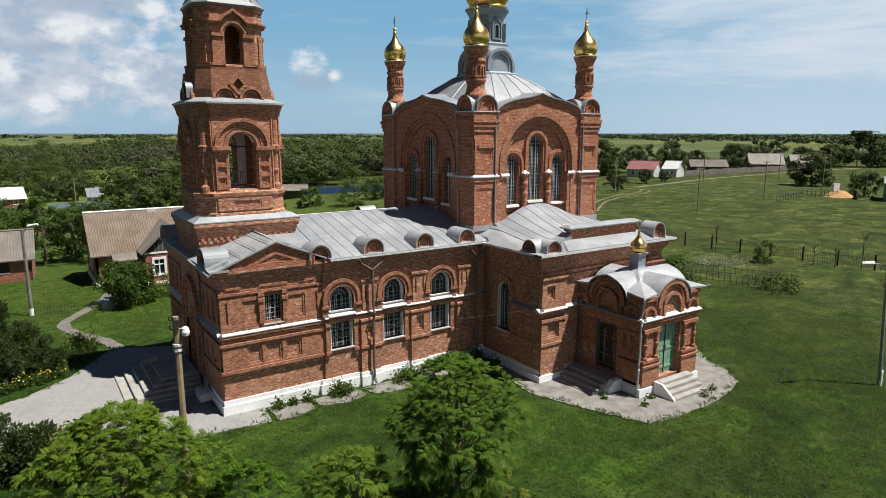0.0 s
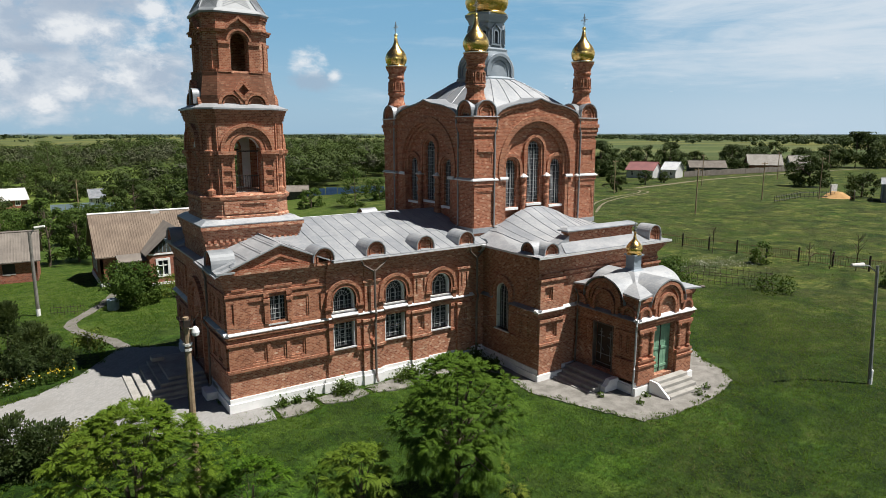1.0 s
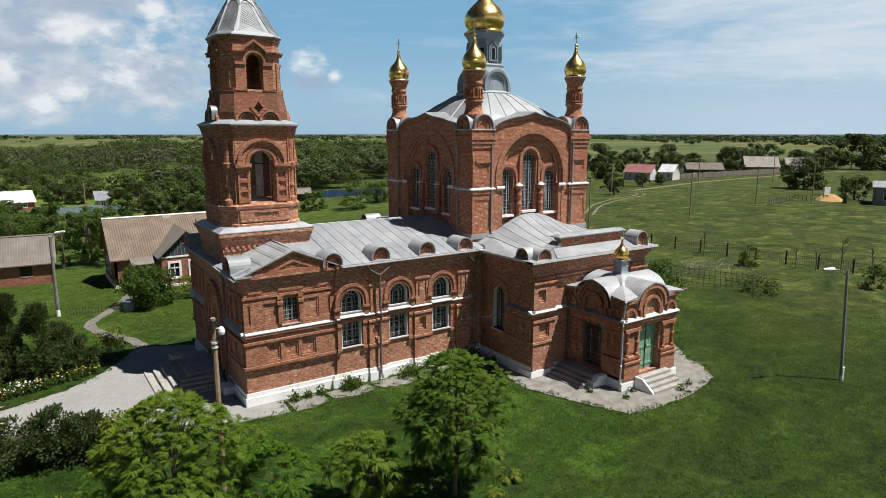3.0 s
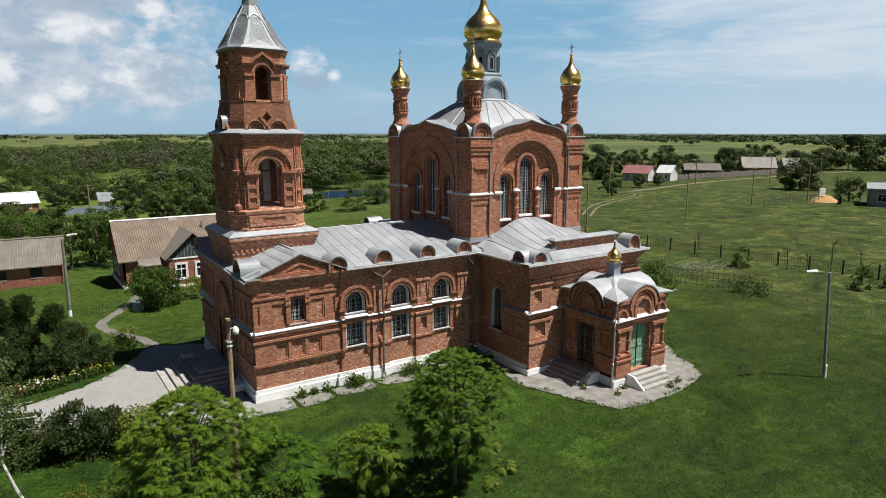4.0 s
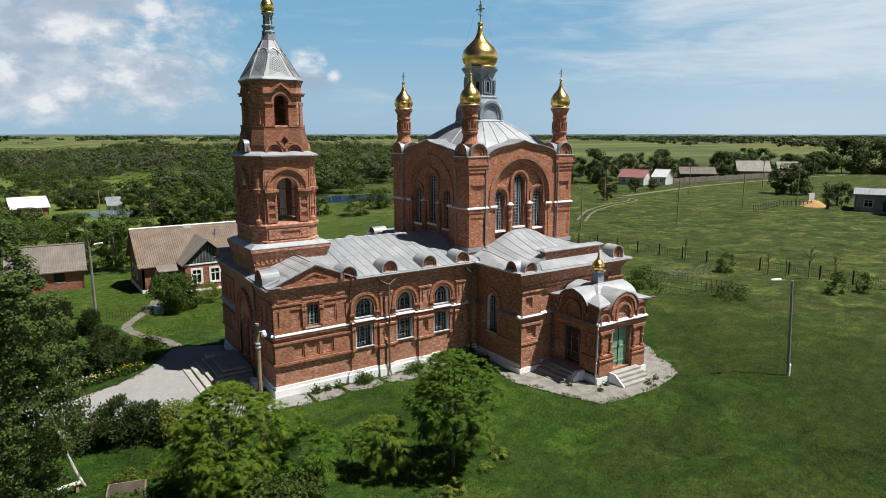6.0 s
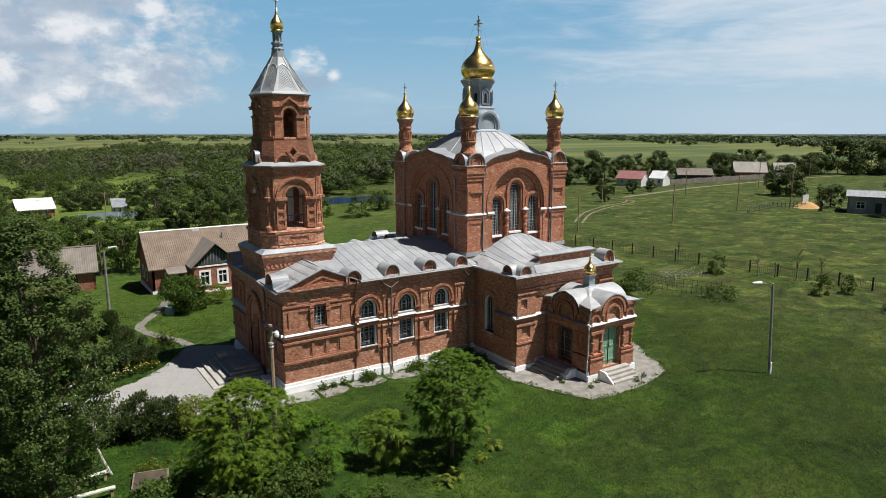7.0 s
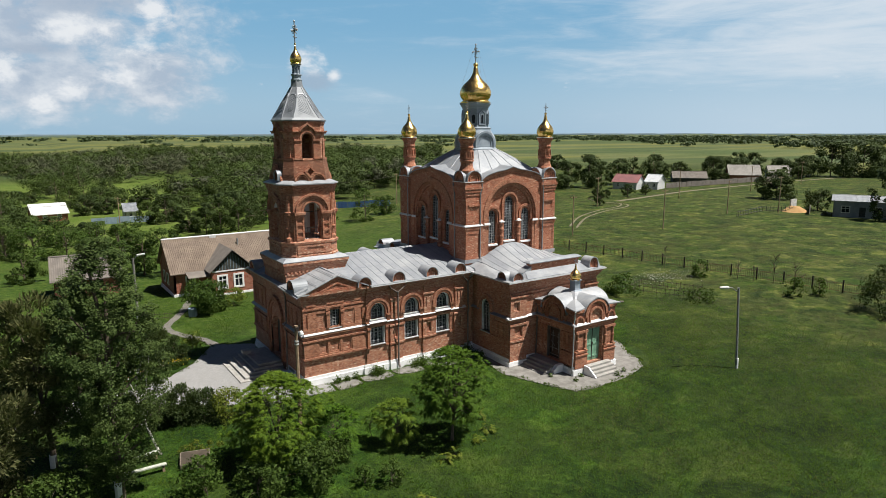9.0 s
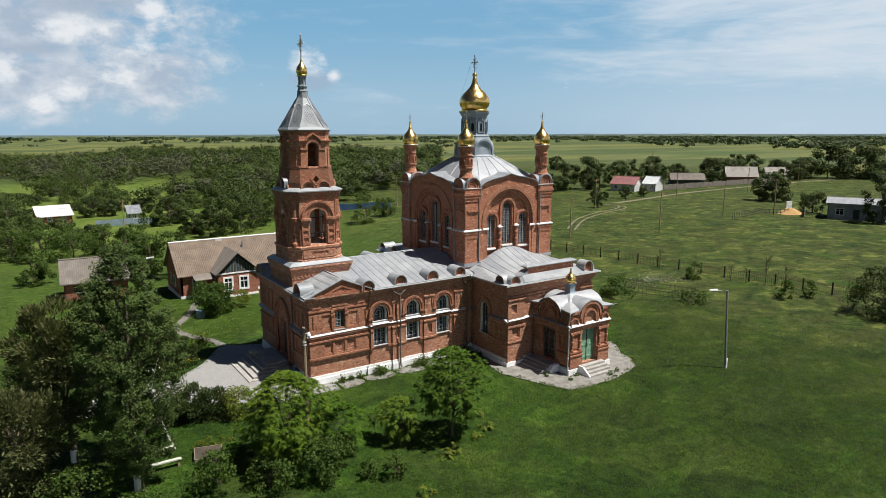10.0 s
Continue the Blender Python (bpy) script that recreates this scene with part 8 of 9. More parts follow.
# ---- village, poles and fences ----
def cottage(name, label, x, y, length, depth, wall_h, rise, wall, roof, turn=0.0, windows=(), group="village houses", over=0.4, white=False, category="house", gable=None):
    """A gabled house; x, y is its near left corner, the ridge runs along its length."""
    z = fall(x, y) - 0.05
    ob = empty(name, label, category, group, (x, y, z))
    m0 = Matrix.Translation((x, y, z)) @ Matrix.Rotation(radians(turn), 4, "Z")

    def side(u, v, t):
        return m0 @ facing(u, v, 0, t)
    s = side(0, 0, SOUTH)
    holes = [rect(u, u + ww, v, v + hh) for u, v, ww, hh in windows]
    bm = plate(bmesh.new(), s, [rect(0, length, -0.3, wall_h)] + holes, -0.25, 0)
    front = part("wall", bm, wall, ob)
    part("wall", plate(bmesh.new(), side(0, depth, NORTH), [rect(-length, 0, -0.3, wall_h)], -0.25, 0), wall, ob)
    for t, u in ((WEST, 0), (EAST, length)):
        sg = -1 if t == WEST else 1
        lo = [(sg * 0.0, -0.3), (sg * depth, -0.3), (sg * depth, wall_h), (sg * depth / 2, wall_h + rise), (0, wall_h)]
        part("gable_wall", plate(bmesh.new(), side(u, 0, t), [lo if sg > 0 else lo[::-1]], -0.249, -0.003), gable or wall, ob)
    for k in (0, 1):
        bm = bmesh.new()
        a = Vector((-over, -over if k == 0 else depth + over, wall_h - over * rise / (depth / 2)))
        b = Vector((-over, depth / 2, wall_h + rise))
        loop = [a, a + Vector((length + 2 * over, 0, 0)), b + Vector((length + 2 * over, 0, 0)), b]
        frustum(bm, [[m0 @ p for p in loop], [m0 @ (p + Vector((0, 0, 0.09))) for p in loop]])
        rf = part("roof", bm, roof, ob)
        # ribs of the corrugated sheets
        bm = bmesh.new()
        n = int((length + 2 * over) / 0.21)
        for i in range(n):
            u = (length + 2 * over) * (i + 0.5) / n
            d = Vector((u, 0, 0.10))
            tube(bm, [m0 @ (a + d), m0 @ (b + d)], 0.04, 3)
        part("corrugation", bm, roof, rf, kind="stuff")
    bm = bmesh.new()
    tube(bm, [m0 @ Vector((-over, depth / 2, wall_h + rise + 0.1)), m0 @ Vector((length + over, depth / 2, wall_h + rise + 0.1))], 0.11, 6)
    part("ridge", bm, ROOF_WHITE if white else roof, ob)
    for u, v, ww, hh in windows:
        if hh > 1.7:
            part("door", plate(bmesh.new(), s, [rect(u, u + ww, v, v + hh)], -0.15, -0.1), DARKWOOD, ob)
            continue
        if category == "shed":
            hole = part("window", plate(bmesh.new(), s, [rect(u - 0.02, u + ww + 0.02, v - 0.02, v + hh + 0.02)], -0.22, -0.16), VOID, ob, "dark unglazed opening")
            bm = bmesh.new()
            for k in range(5):
                a = u + ww * k / 5
                box(bm, s, a, a + ww / 5, v - 0.05 - 0.05 * (k % 3), v + 0.02, -0.12, 0.03)
            part("sill", bm, STEP, hole, "crumbling pale sill")
            continue
        win = part("window", plate(bmesh.new(), s, [rect(u - 0.1, u + ww + 0.1, v - 0.1, v + hh + 0.1), rect(u + 0.05, u + ww - 0.05, v + 0.05, v + hh - 0.05)], -0.1, 0.05), FRAME, ob)
        part("pane", plate(bmesh.new(), s, [rect(u, u + ww, v, v + hh)], -0.16, -0.12), GLASS, win)
        bm = bmesh.new()
        box(bm, s, u + ww / 2 - 0.04, u + ww / 2 + 0.04, v, v + hh, -0.11, -0.03)
        box(bm, s, u, u + ww, v + hh * 0.62, v + hh * 0.62 + 0.07, -0.11, -0.03)
        part("muntin", bm, FRAME, win)
    return ob, m0


house, hm = cottage("brick_house", "long brick house with a brown corrugated roof", -1.75, 34.2, 17.0, 7.4, 2.9, 3.1, BRICK_FAR, SLATE, 0.0, [(1.35, 0.9, 0.9, 1.3)], "", 0.35, True)
bm = bmesh.new()
box(bm, hm @ facing(0, 0, 0, SOUTH), -0.05, 17, -0.3, 0.35, 0, 0.08)
part("plinth", bm, WHITE, house, "whitewashed plinth")
bm = bmesh.new()
box(bm, hm @ facing(0, 0, 0, WEST), -7.4, 0.05, -0.3, 0.35, 0, 0.08)
part("plinth", bm, WHITE, house, "whitewashed plinth")
for u in (-5.6, -3.6):
    w2 = hm @ facing(0, 0, 0, WEST)
    win = part("window", plate(bmesh.new(), w2, [rect(u, u + 1.0, 0.9, 2.3), rect(u + 0.1, u + 0.9, 1.0, 2.2)], 0.0, 0.06), FRAME, house)
    part("pane", plate(bmesh.new(), w2, [rect(u + 0.05, u + 0.95, 0.95, 2.25)], 0.0, 0.02), GLASS, win)


def house_bay():
    """The gabled bay on the house front, with two white windows."""
    x0, x1, y0, z = 1.9, 6.4, 31.9, house.location.z
    s = facing(0, y0, z, SOUTH)
    holes = [rect(2.55, 3.45, 0.95, 2.35), rect(4.35, 5.25, 0.95, 2.35)]
    bm = plate(bmesh.new(), s, [rect(x0, x1, -0.3, 3.0)] + holes, -0.25, 0)
    part("wall", bm, BRICK_FAR, house)
    bm = bmesh.new()
    plate(bm, facing(x0, 0, z, WEST), [rect(-34.2, -y0 - 0.001, -0.3, 3.0)], -0.25, -0.001)
    part("wall", bm, BRICK_FAR, house)
    bm = bmesh.new()
    box(bm, s, x0 - 0.06, x1 + 0.06, -0.3, 0.35, 0, 0.08)
    part("plinth", bm, WHITE, house)
    bm = bmesh.new()
    box(bm, s, x0 - 0.05, x1, 2.82, 2.97, 0, 0.06)
    part("frieze", bm, WHITE, house, "white-painted frieze board")
    for u in (2.55, 4.35):
        win = part("window", plate(bmesh.new(), s, [rect(u - 0.14, u + 1.04, 0.82, 2.49), rect(u + 0.06, u + 0.84, 1.02, 2.29)], -0.1, 0.06), WHITE, house, "white-painted window")
        part("pane", plate(bmesh.new(), s, [rect(u, u + 0.9, 0.95, 2.35)], -0.2, -0.12), GLASS, win)
        bm = bmesh.new()
        box(bm, s, u + 0.41, u + 0.49, 1.0, 2.3, -0.11, -0.02), box(bm, s, u, u + 0.9, 1.8, 1.88, -0.11, -0.02)
        part("muntin", bm, WHITE, win)
    bm = bmesh.new()
    plate(bm, s, [[(x0 + 0.2, 3.0), (x1 - 0.2, 3.0), ((x0 + x1) / 2, 5.0)]], -0.1, 0.02)
    part("gable_panel", bm, DARKWOOD, house, "dark boarded gable")
    bm = bmesh.new()
    for i in range(12):
        u = x0 + 0.5 + i * 0.31
        h = 1.9 * (1 - abs(u - (x0 + x1) / 2) / 2.05)
        if h > 0.1:
            box(bm, s, u, u + 0.035, 3.02, 3.0 + h, 0.02, 0.05)
    part("gable_battens", bm, GREYBLUE, house, "pale battens on the gable", kind="stuff")
    for k in (-1, 1):
        bm = bmesh.new()
        c = (x0 + x1) / 2
        pts = [Vector((c, y0 - 0.35, z + 5.2)), Vector((c + k * 2.6, y0 - 0.35, z + 2.8)), Vector((c + k * 2.6, y0 + 3.4, z + 2.8)), Vector((c, y0 + 5.6, z + 5.2))]
        frustum(bm, [pts, [p + Vector((0, 0, 0.09)) for p in pts]])
        part("roof", bm, SLATE_GREY, house, "grey bay roof")
    bm = bmesh.new()
    pts = [Vector((-0.5, y0 + 0.6, z + 2.3)), Vector((1.85, y0 + 0.6, z + 2.3)), Vector((1.85, 34.4, z + 2.85)), Vector((-0.5, 34.4, z + 2.85))]
    frustum(bm, [pts, [p + Vector((0, 0, 0.07)) for p in pts]])
    part("canopy", bm, SLATE_GREY, house, "small grey canopy over the entrance")
    for x in (-0.35, 1.75):
        bm = bmesh.new()
        tube(bm, [(x, y0 + 0.75, z - 0.2), (x, y0 + 0.75, z + 2.2)], 0.06, 6)
        part("post", bm, TIMBER, house)
    bm = bmesh.new()
    tube(bm, [(6.2, 36.6, z + 4.2), (6.2, 36.6, z + 5.7)], 0.1, 8)
    part("stove_pipe", bm, IRON, house)
    bm = bmesh.new()
    block(bm, 3.2, 4.0, 37.6, 38.2, z + 5.4, z + 6.15)
    part("chimney", bm, ROOF_WHITE, house)


house_bay()
cottage("shed", "old brick shed with a grey corrugated roof", -12.9, 41.6, 6.6, 5.0, 2.25, 2.1, BRICK_FAR, SLATE_GREY, -4.0, [(1.0, 0.9, 1.0, 0.9), (3.9, 0.9, 1.0, 0.95)], "", 0.35, False, "shed")
cottage("far_cottage", "low white cottage with a faded red roof", 138.9, 95.6, 7.6, 6.4, 2.4, 2.0, ROOF_WHITE, ROOF_RED, -72, [(1.2, 0.8, 0.8, 1.1), (3.4, 0.8, 0.8, 1.1), (5.6, 0.8, 0.8, 1.1)], gable=ROOF_WHITE)
cottage("far_cottage", "small white cottage with a grey tin roof", 146.0, 89.0, 3.9, 6.4, 2.5, 1.9, ROOF_WHITE, ROOF, -72, [(0.6, 0.8, 0.8, 1.1), (2.3, 0.8, 0.8, 1.1)], gable=ROOF_WHITE)
cottage("far_shed", "brown shed with a sagging grey roof", 176, 101, 11, 7, 1.7, 1.9, DARKWOOD, SLATE_GREY, -45, (), category="shed")
cottage("far_barn", "barn with a weathered pale roof", 203, 97, 10.5, 8, 2.0, 3.2, BRICK_FAR, SLATE_PALE, -48, (), category="barn")
cottage("far_cottage", "grey roofed cottage by the road", 226, 95, 8, 7, 2.0, 2.4, PLASTER, SLATE_PALE, -48, [(2, 0.7, 1, 1.0), (5, 0.7, 1, 1.0)])
cottage("grey_house", "low grey plastered house under a pale flat-pitched roof", 125.2, 24.4, 10.2, 8.0, 3.4, 0.8, HOUSE_GREY, ROOF, -66, [(1.5, 1.0, 1.4, 1.3), (4.6, 0.2, 1.1, 2.0), (7.0, 1.0, 1.4, 1.3)])
cottage("far_cottage", "brick cottage with a bright white roof", -12.6, 138.0, 7.2, 7.0, 2.0, 2.0, BRICK_FAR, ROOF_WHITE, 8, [(2, 0.7, 0.8, 1.0), (5, 0.7, 0.8, 1.0)])
cottage("far_cottage", "little whitewashed cottage among the trees", 6.2, 131.5, 2.6, 5.0, 2.2, 1.5, FRAME, ROOF_DARK, 0, [(0.9, 0.8, 0.7, 1.0)])
cottage("far_shed", "dark open shed by the blue fence", 38, 104, 7, 5, 2.2, 0.9, DARKWOOD, SLATE_GREY, -20, (), category="shed")


def pole(name, label, x, y, h, r, mat, lamp_to=None, cross_bar=False, foot=None, top=None):
    z = fall(x, y)
    ob = empty(name, label, "pole", "", (x, y, z))
    bm = bmesh.new()
    tube(bm, [(x, y, z - 0.3), (x + (top or (0, 0))[0], y + (top or (0, 0))[1], z + h)], r, 8, 0, 0.75)
    part("shaft", bm, mat, ob)
    if foot:
        bm = bmesh.new()
        lathe(bm, x, y, [(r * 1.12, z - 0.1), (r * 1.1, z + foot)], 8)
        part("foot", bm, WHITE, ob, "whitewashed foot")
    if lamp_to:
        dx, dy, up = lamp_to
        if top:
            x, y = x + top[0], y + top[1]
        bm = bmesh.new()
        tube(bm, [(x, y, z + h - 0.35), (x + dx * 0.5, y + dy * 0.5, z + h + up * 0.4), (x + dx, y + dy, z + h + up)], 0.035, 6)
        part("arm", bm, IRON, ob)
        bm = bmesh.new()
        d = Vector((dx, dy, up * 0.4)).normalized()
        e = Vector((x + dx, y + dy, z + h + up))
        tube(bm, [e - d * 0.15, e + d * 0.1, e + d * 0.35, e + d * 0.55], 0.12, 8, 0, 0.6)
        part("lamp_head", bm, FRAME, ob, "white lamp head")
    if cross_bar:
        bm = bmesh.new()
        tube(bm, [(x - 0.5, y + 0.3, z + h - 0.3), (x + 0.5, y - 0.3, z + h - 0.3)], 0.05, 4)
        for k in (-0.45, 0, 0.45):
            tube(bm, [(x + k, y - 0.6 * k, z + h - 0.3), (x + k, y - 0.6 * k, z + h - 0.08)], 0.035, 5)
        part("crossarm", bm, TIMBER, ob)
    return ob


pole("street_lamp", "concrete street lamp with a whitewashed foot", 28.15, -14.55, 6.15, 0.10, IRON, (-1.0, 0.35, 0.1), False, 0.75, (-0.24, 0.21))
pole("street_lamp", "concrete street lamp on the village lawn", -6.75, 25.67, 6.2, 0.13, CONCRETE, (0.5, -0.28, 0.28), False, 0.5)
UX, UY, UZ = -3.05, -6.95, 6.78
utility = pole("utility_pole", "bare wooden pole with a white lamp and wires", UX, UY, UZ, 0.125, TIMBER)
bm = bmesh.new()
for k, dz in ((-0.11, -0.15), (0.11, -0.10), (-0.10, -0.45), (0.10, -0.60)):
    tube(bm, [(UX, UY, UZ + dz), (UX + k * 1.6, UY - k, UZ + dz + 0.03), (UX + k * 1.6, UY - k, UZ + dz + 0.15)], 0.022, 5)
block(bm, UX - 0.10, UX + 0.10, UY - 0.18, UY - 0.1, UZ - 0.30, UZ - 0.08)
part("insulator_rack", bm, BLACK, utility)
bm = bmesh.new()
tube(bm, [(UX, UY, UZ - 0.42), (UX + 0.20, UY - 0.12, UZ - 0.36)], 0.02, 5)
lathe(bm, UX + 0.24, UY - 0.14, [(0.05, UZ - 0.32), (0.10, UZ - 0.38), (0.13, UZ - 0.50), (0.11, UZ - 0.60), (0.04, UZ - 0.64)], 14)
part("lamp_head", bm, WHITE, utility, "round white lamp")
for dz, r in ((-0.95, 0.15), (-1.12, 0.14)):
    bm = bmesh.new()
    lathe(bm, UX, UY, [(r, UZ + dz), (r, UZ + dz + 0.08)], 8)
    part("collar", bm, PLASTER, utility)
for x, y, h in ((63.0, 37.2, 6.8), (81.9, 33.2, 7.2), (110.8, 39.0, 7.2), (130.6, 65.5, 7.5), (121.4, 33.7, 8.0), (98.1, 64.1, 7.0), (2.1, 108.0, 7.0), (62.0, 96.0, 7.5), (165, 66, 7.5), (205, 72, 7.5), (190, 130, 8.0), (240, 160, 8)):
    pole("utility_pole", "thin grey utility pole in the meadow", x, y, h, 0.11, TIMBER, None, True)


def wire(name, label, a, b, sag, r=0.012):
    a, b = Vector(a), Vector(b)
    bm = bmesh.new()
    tube(bm, [a.lerp(b, i / 10) - Vector((0, 0, 4 * sag * (i / 10) * (1 - i / 10))) for i in range(11)], r, 4)
    return tagged(part(name, bm, BLACK), label, "wire")


wire("overhead_wire", "thin wire from the pole to the porch", (UX, UY, UZ - 0.4), (PX0 - 0.1, -6.0, 4.3), 0.5, 0.006)
wire("overhead_wire", "thin wire slung to the west front", (UX, UY, UZ - 0.4), (-0.05, 3.6, 4.6), 0.15, 0.009)
wire("overhead_wire", "wire between the far poles", (2.1, 108, 3.6), (62, 96, 6.9), 0.8, 0.02)
wire("overhead_wire", "wire between the far poles", (2.1, 108, 3.2), (-60, 122, 3.5), 0.8, 0.02)


def long_fence():
    """Dark posts with brown grille panels along the meadow."""
    ob = empty("meadow_fence", "long brown iron fence on dark posts across the meadow", "fence", "", (56, 5, 0))
    a, b = Vector((51.2, 40.0, 0)), Vector((61.5, -26.0, 0))
    n = 22
    for i in range(n + 1):
        p = a.lerp(b, i / n)
        bm = bmesh.new()
        tube(bm, [p - Vector((0, 0, 0.2)), p + Vector((0, 0, 1.45))], 0.09, 6)
        part("post", bm, BLACK, ob)
        if i == n:
            break
        q = a.lerp(b, (i + 1) / n)
        bm = bmesh.new()
        for z in (0.2, 1.05):
            tube(bm, [p + Vector((0, 0, z)), q + Vector((0, 0, z))], 0.022, 4)
        for j in range(1, 14):
            s = p.lerp(q, j / 14)
            tube(bm, [s + Vector((0, 0, 0.1)), s + Vector((0, 0, 1.15 + 0.08 * (j % 2)))], 0.014, 3)
        part("grille_panel", bm, RUST, ob)
    return ob


RUST = plain("rusty_iron", (0.09, 0.05, 0.03), (0.16, 0.10, 0.06), 3.0, 0.8, 0.2, 0.3)
long_fence()


def picket(name, label, pts, h, mat, gap, r, rails=(0.25, 0.8), post=None):
    ob = empty(name, label, "fence", "", pts[0])
    for a, b in zip(pts, pts[1:]):
        a, b = Vector(a), Vector(b)
        n = max(2, int((b - a).length / gap))
        bm = bmesh.new()
        for k in rails:
            tube(bm, [a + Vector((0, 0, k * h)), b + Vector((0, 0, k * h))], r * 1.2, 4)
        for j in range(n + 1):
            s = a.lerp(b, j / n)
            tube(bm, [s - Vector((0, 0, 0.05)), s + Vector((0, 0, h * (1.0 + 0.08 * (j % 2))))], r, 4)
        part("fence_panel", bm, mat, ob)
    return ob


def board_fence(name, label, a, b, h, mat, wide=2.4):
    ob = empty(name, label, "fence", "", a)
    a, b = Vector(a), Vector(b)
    n = max(1, int((b - a).length / wide))
    for i in range(n):
        p, q = a.lerp(b, i / n), a.lerp(b, (i + 0.96) / n)
        d = (q - p).normalized()
        m = Matrix(((d.x, 0, -d.y, p.x), (d.y, 0, d.x, p.y), (0, 1, 0, p.z), (0, 0, 0, 1)))
        bm = bmesh.new()
        box(bm, m, 0, (q - p).length, 0.05, h * (0.94 + 0.1 * ((i * 7) % 3) / 2), -0.03, 0.03)
        part("fence_panel", bm, mat, ob)
    return ob


picket("enclosure", "low dark iron enclosure in the grass", [(40.3, 5.6, 0), (42.9, -0.4, 0), (46.0, 0.6, 0), (43.6, 6.6, 0), (40.3, 5.6, 0)], 0.9, RUSTY, 0.45, 0.018)
picket("garden_fence", "low iron fence by the lamp", [(-6.0, 25.2, -0.5), (-3.9, 24.6, -0.5)], 0.7, BLACK, 0.2, 0.015)
picket("yard_fence", "dark wire fence of the yard", [(108, 35, 0), (121, 37, 0), (126, 33, 0)], 1.3, DARKWOOD, 0.8, 0.05)
board_fence("board_fence", "blue board fence at the wood's edge", (45.0, 105.5, -1.2), (59.5, 94.5, -0.2), 1.7, BLUE)
board_fence("board_fence", "pale-blue board fence before the wood", (-1.8, 124.6, -3.4), (11.5, 122.6, -3.4), 1.6, GREYBLUE)
board_fence("board_fence", "long grey fence along the village street", (153.5, 87.0, 0), (222.5, 85.0, 0), 1.7, SLATE_GREY)
board_fence("board_fence", "grey fence of the yard", (130.5, 31.5, 0), (124.0, 28.5, 0), 1.6, SLATE_GREY)


def heap():
    rng = np.random.default_rng(3)
    bm = bmesh.new()
    prof = [(2.7, -0.1), (2.3, 0.25), (1.6, 0.75), (0.8, 1.1), (0.0, 1.2)]
    lathe(bm, 127.2, 33.2, prof, 18)
    for v in bm.verts:
        v.co += Vector(rng.normal(size=3)) * 0.09
    tagged(part("sand_heap", bm, SAND, None, "", True), "heap of yellow sand by the yard", "sand heap")
    bm = bmesh.new()
    block(bm, 130.0, 132.4, 35.6, 35.9, 0, 2.3)
    tagged(part("yard_wall", bm, PLASTER), "short white wall behind the sand", "wall")


heap()


def strip(name, label, pts, wide, mat, z=0.012):
    """A path along a bent line, laid just over the land."""
    bm = bmesh.new()
    rows = []
    for i, (x, y) in enumerate(pts):
        p, q = pts[max(i - 1, 0)], pts[min(i + 1, len(pts) - 1)]
        d = Vector((q[0] - p[0], q[1] - p[1])).normalized()
        wv = wide * (0.85 + 0.3 * ((i * 37) % 7) / 7)
        rows.append([bm.verts.new((x + s * d.y * wv / 2, y - s * d.x * wv / 2, fall(x, y) + z)) for s in (-1, 1)])
    for a, b in zip(rows, rows[1:]):
        bm.faces.new((a[0], a[1], b[1], b[0]))
    return tagged(part(name, bm, mat), label, "path", "", "structure")


def smooth(pts, k=6):
    out = []
    for i in range(len(pts) - 1):
        p0, p1, p2, p3 = (Vector(pts[max(min(i + j, len(pts) - 1), 0)]) for j in (-1, 0, 1, 2))
        for s in range(k):
            t = s / k
            out.append(tuple(0.5 * ((2 * p1) + (p2 - p0) * t + (2 * p0 - 5 * p1 + 4 * p2 - p3) * t * t + (3 * p1 - p0 - 3 * p2 + p3) * t ** 3)))
    return out + [tuple(pts[-1])]


strip("garden_path", "narrow grey gravel path to the house", smooth([(-2.6, 12.6), (-3.2, 15.5), (-4.6, 18.6), (-5.0, 21.5), (-3.6, 24.5), (-2.2, 27.5), (-0.9, 31.0), (0.3, 32.6)]), 0.75, GRAVEL)
for off in (-0.9, 0.9):
    strip("wheel_track", "dirt wheel track over the meadow", smooth([(70, 44 + off), (82, 53 + off), (94, 58.5 + off), (103, 61 + off), (108, 65 + off * 1.2), (107, 72), (112, 80), (124, 86)]), 0.45, DIRT)
strip("dirt_street", "pale dirt street along the village fence", smooth([(112, 70), (128, 73), (150, 77), (180, 79), (215, 80), (260, 78)]), 1.6, DIRT)


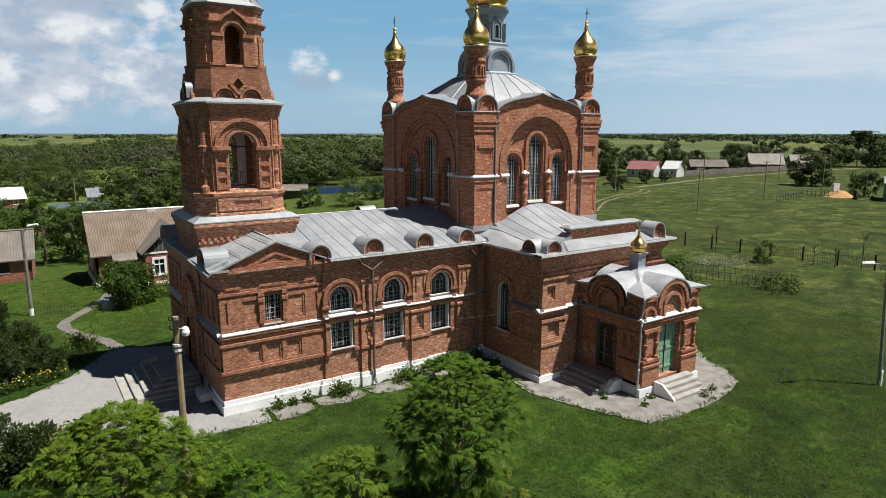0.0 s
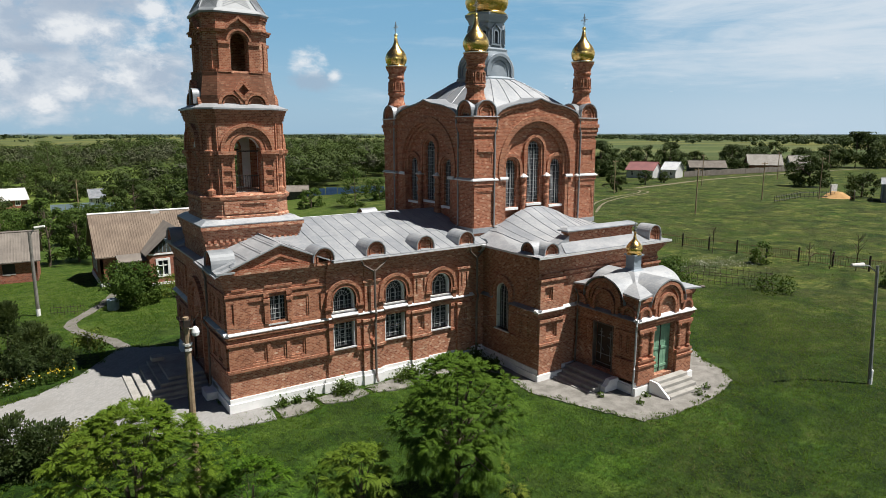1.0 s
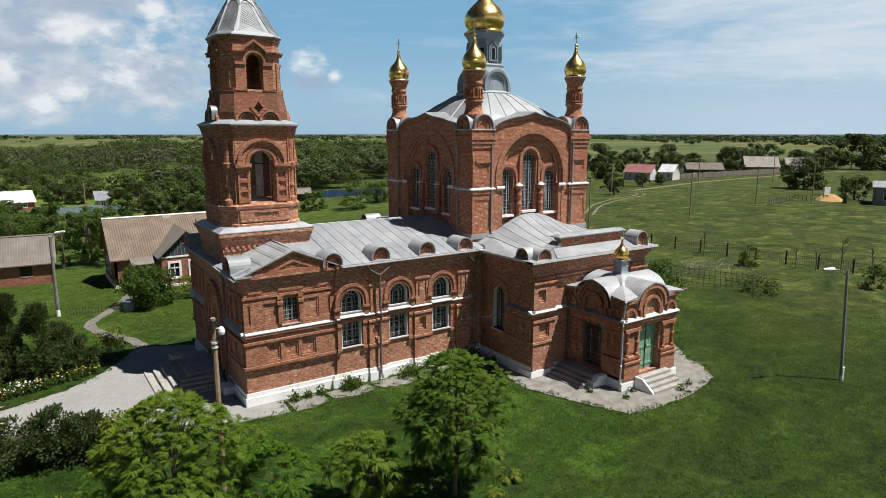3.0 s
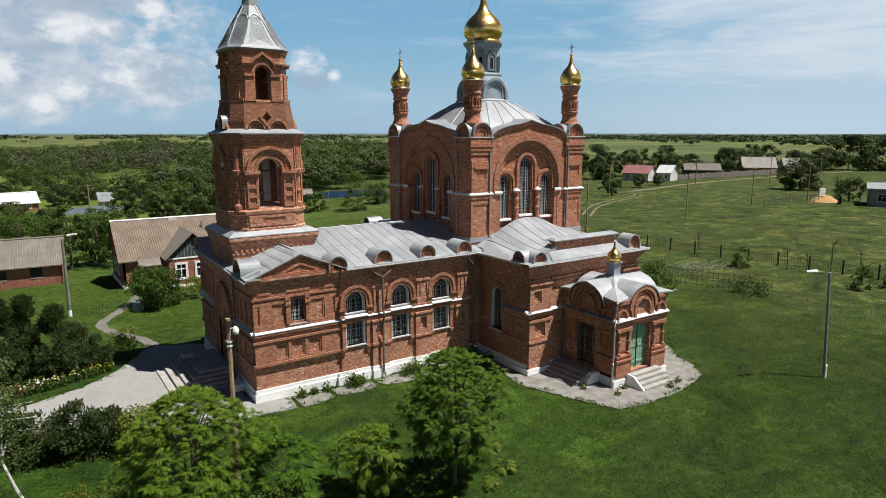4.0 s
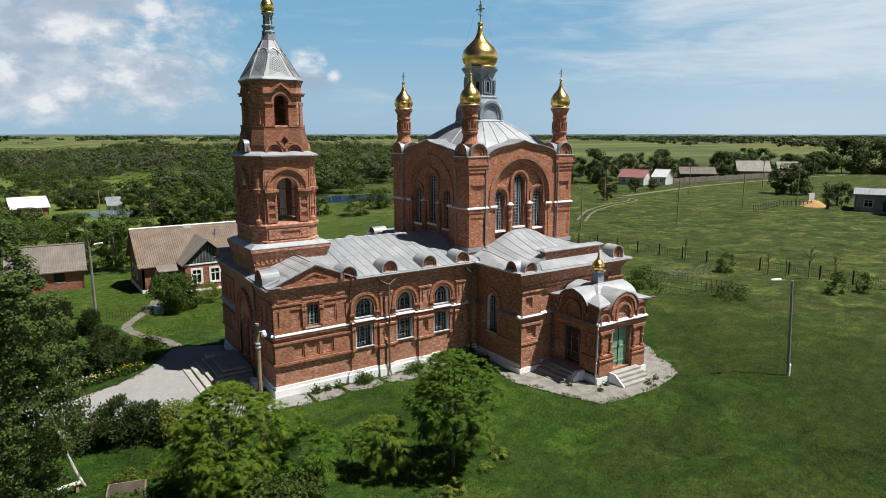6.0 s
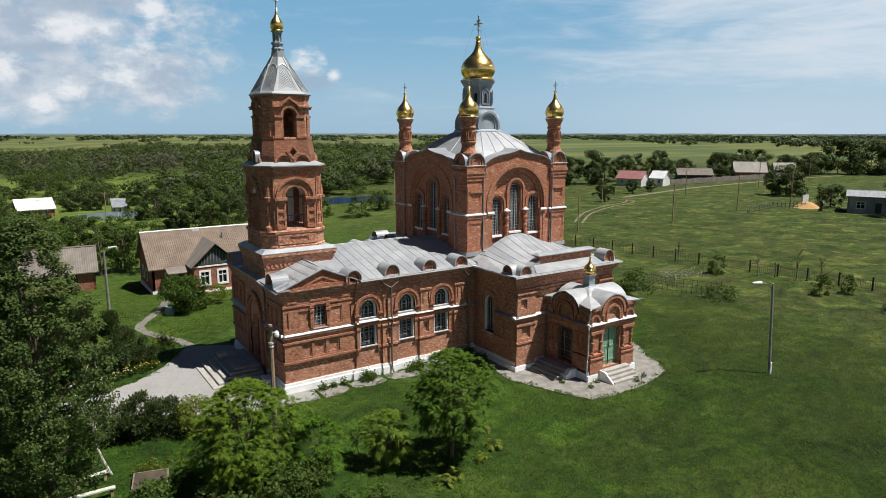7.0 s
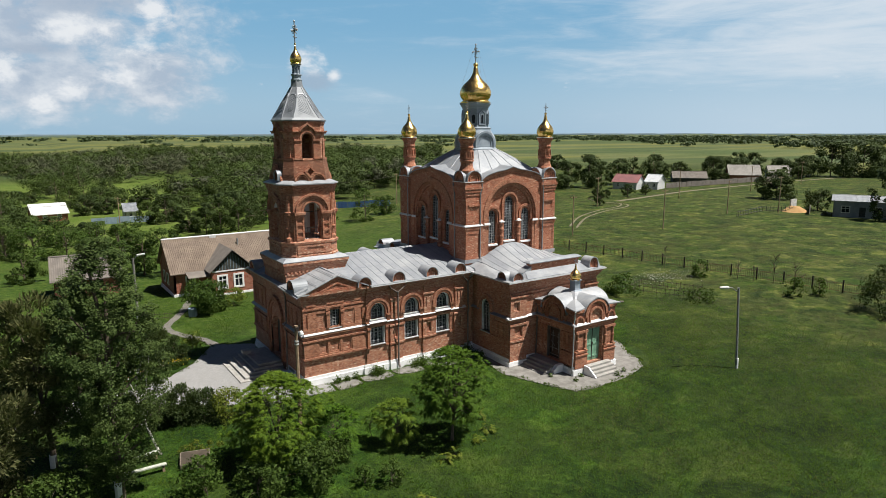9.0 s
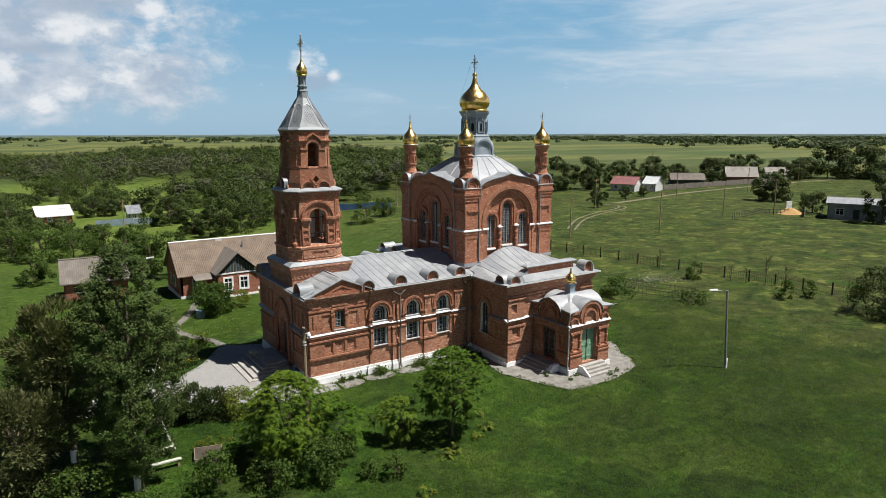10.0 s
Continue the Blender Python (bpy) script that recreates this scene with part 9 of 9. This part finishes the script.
def bench(name, label, a, b, z):
    ob = empty(name, label, "bench", "", (a[0], a[1], 0))
    bm = bmesh.new()
    d = (Vector(b) - Vector(a)).normalized()
    m = Matrix(((d.x, 0, -d.y, a[0]), (d.y, 0, d.x, a[1]), (0, 1, 0, 0), (0, 0, 0, 1)))
    n = (Vector(b) - Vector(a)).length
    box(bm, m, 0, n, z - 0.06, z, -0.12, 0.12)
    part("seat", bm, PALEWOOD, ob)
    for u in (0.15, n - 0.15):
        bm = bmesh.new()
        box(bm, m, u - 0.06, u + 0.06, -0.1, z - 0.06, -0.07, 0.07)
        part("leg", bm, TIMBER, ob)


PALEWOOD = plain("pale_painted_wood", (0.36, 0.38, 0.33), (0.52, 0.53, 0.47), 5.0, 0.8)
bench("bench", "pale plank bench beside the tall poplar", (-12.3, -6.35), (-10.2, -6.4), 0.42)
bench("bench", "pale plank bench by the leaning birch", (-11.7, -4.95), (-10.3, -4.7), 0.42)


def planter():
    ob = empty("raised_bed", "raised wooden garden bed with dark soil", "planter", "", (-8.7, -6.2, 0))
    c = [(-9.3, -5.4), (-7.9, -5.8), (-8.2, -7.2), (-9.6, -6.8)]
    for a, b in zip(c, c[1:] + c[:1]):
        bm = bmesh.new()
        d = (Vector(b) - Vector(a)).normalized()
        m = Matrix(((d.x, 0, -d.y, a[0]), (d.y, 0, d.x, a[1]), (0, 1, 0, 0), (0, 0, 0, 1)))
        box(bm, m, 0, (Vector(b) - Vector(a)).length, -0.05, 0.28, -0.03, 0.03)
        part("board", bm, GREY_BOARD, ob)
    bm = bmesh.new()
    plate(bm, UP, [[(x * 0.96 - 0.35, y * 0.96 - 0.25) for x, y in c]], 0.0, 0.26)
    part("soil", bm, SOIL, ob)


planter()
for i, (x, y) in enumerate(((-8.4, -5.2), (-7.6, -5.6), (-9.0, -5.0))):
    leafy("bed_plant", "low yellow-green plant at the raised bed", "plant", x, y, 0.6, 0.45, 0.05, YELLOWISH, 350, 0.1, ROUND, 180 + i, 8, 0.012, 0.5, "bed plants")
bm = bmesh.new()
z = fall(-2.0, 24.3)
lathe(bm, -2.0, 24.3, [(0.38, z - 0.05), (0.42, z + 0.1), (0.42, z + 0.8), (0.36, z + 0.84), (0.1, z + 0.86)], 14)
tagged(part("water_barrel", bm, GREYBLUE), "pale blue water barrel by the garden path", "barrel")
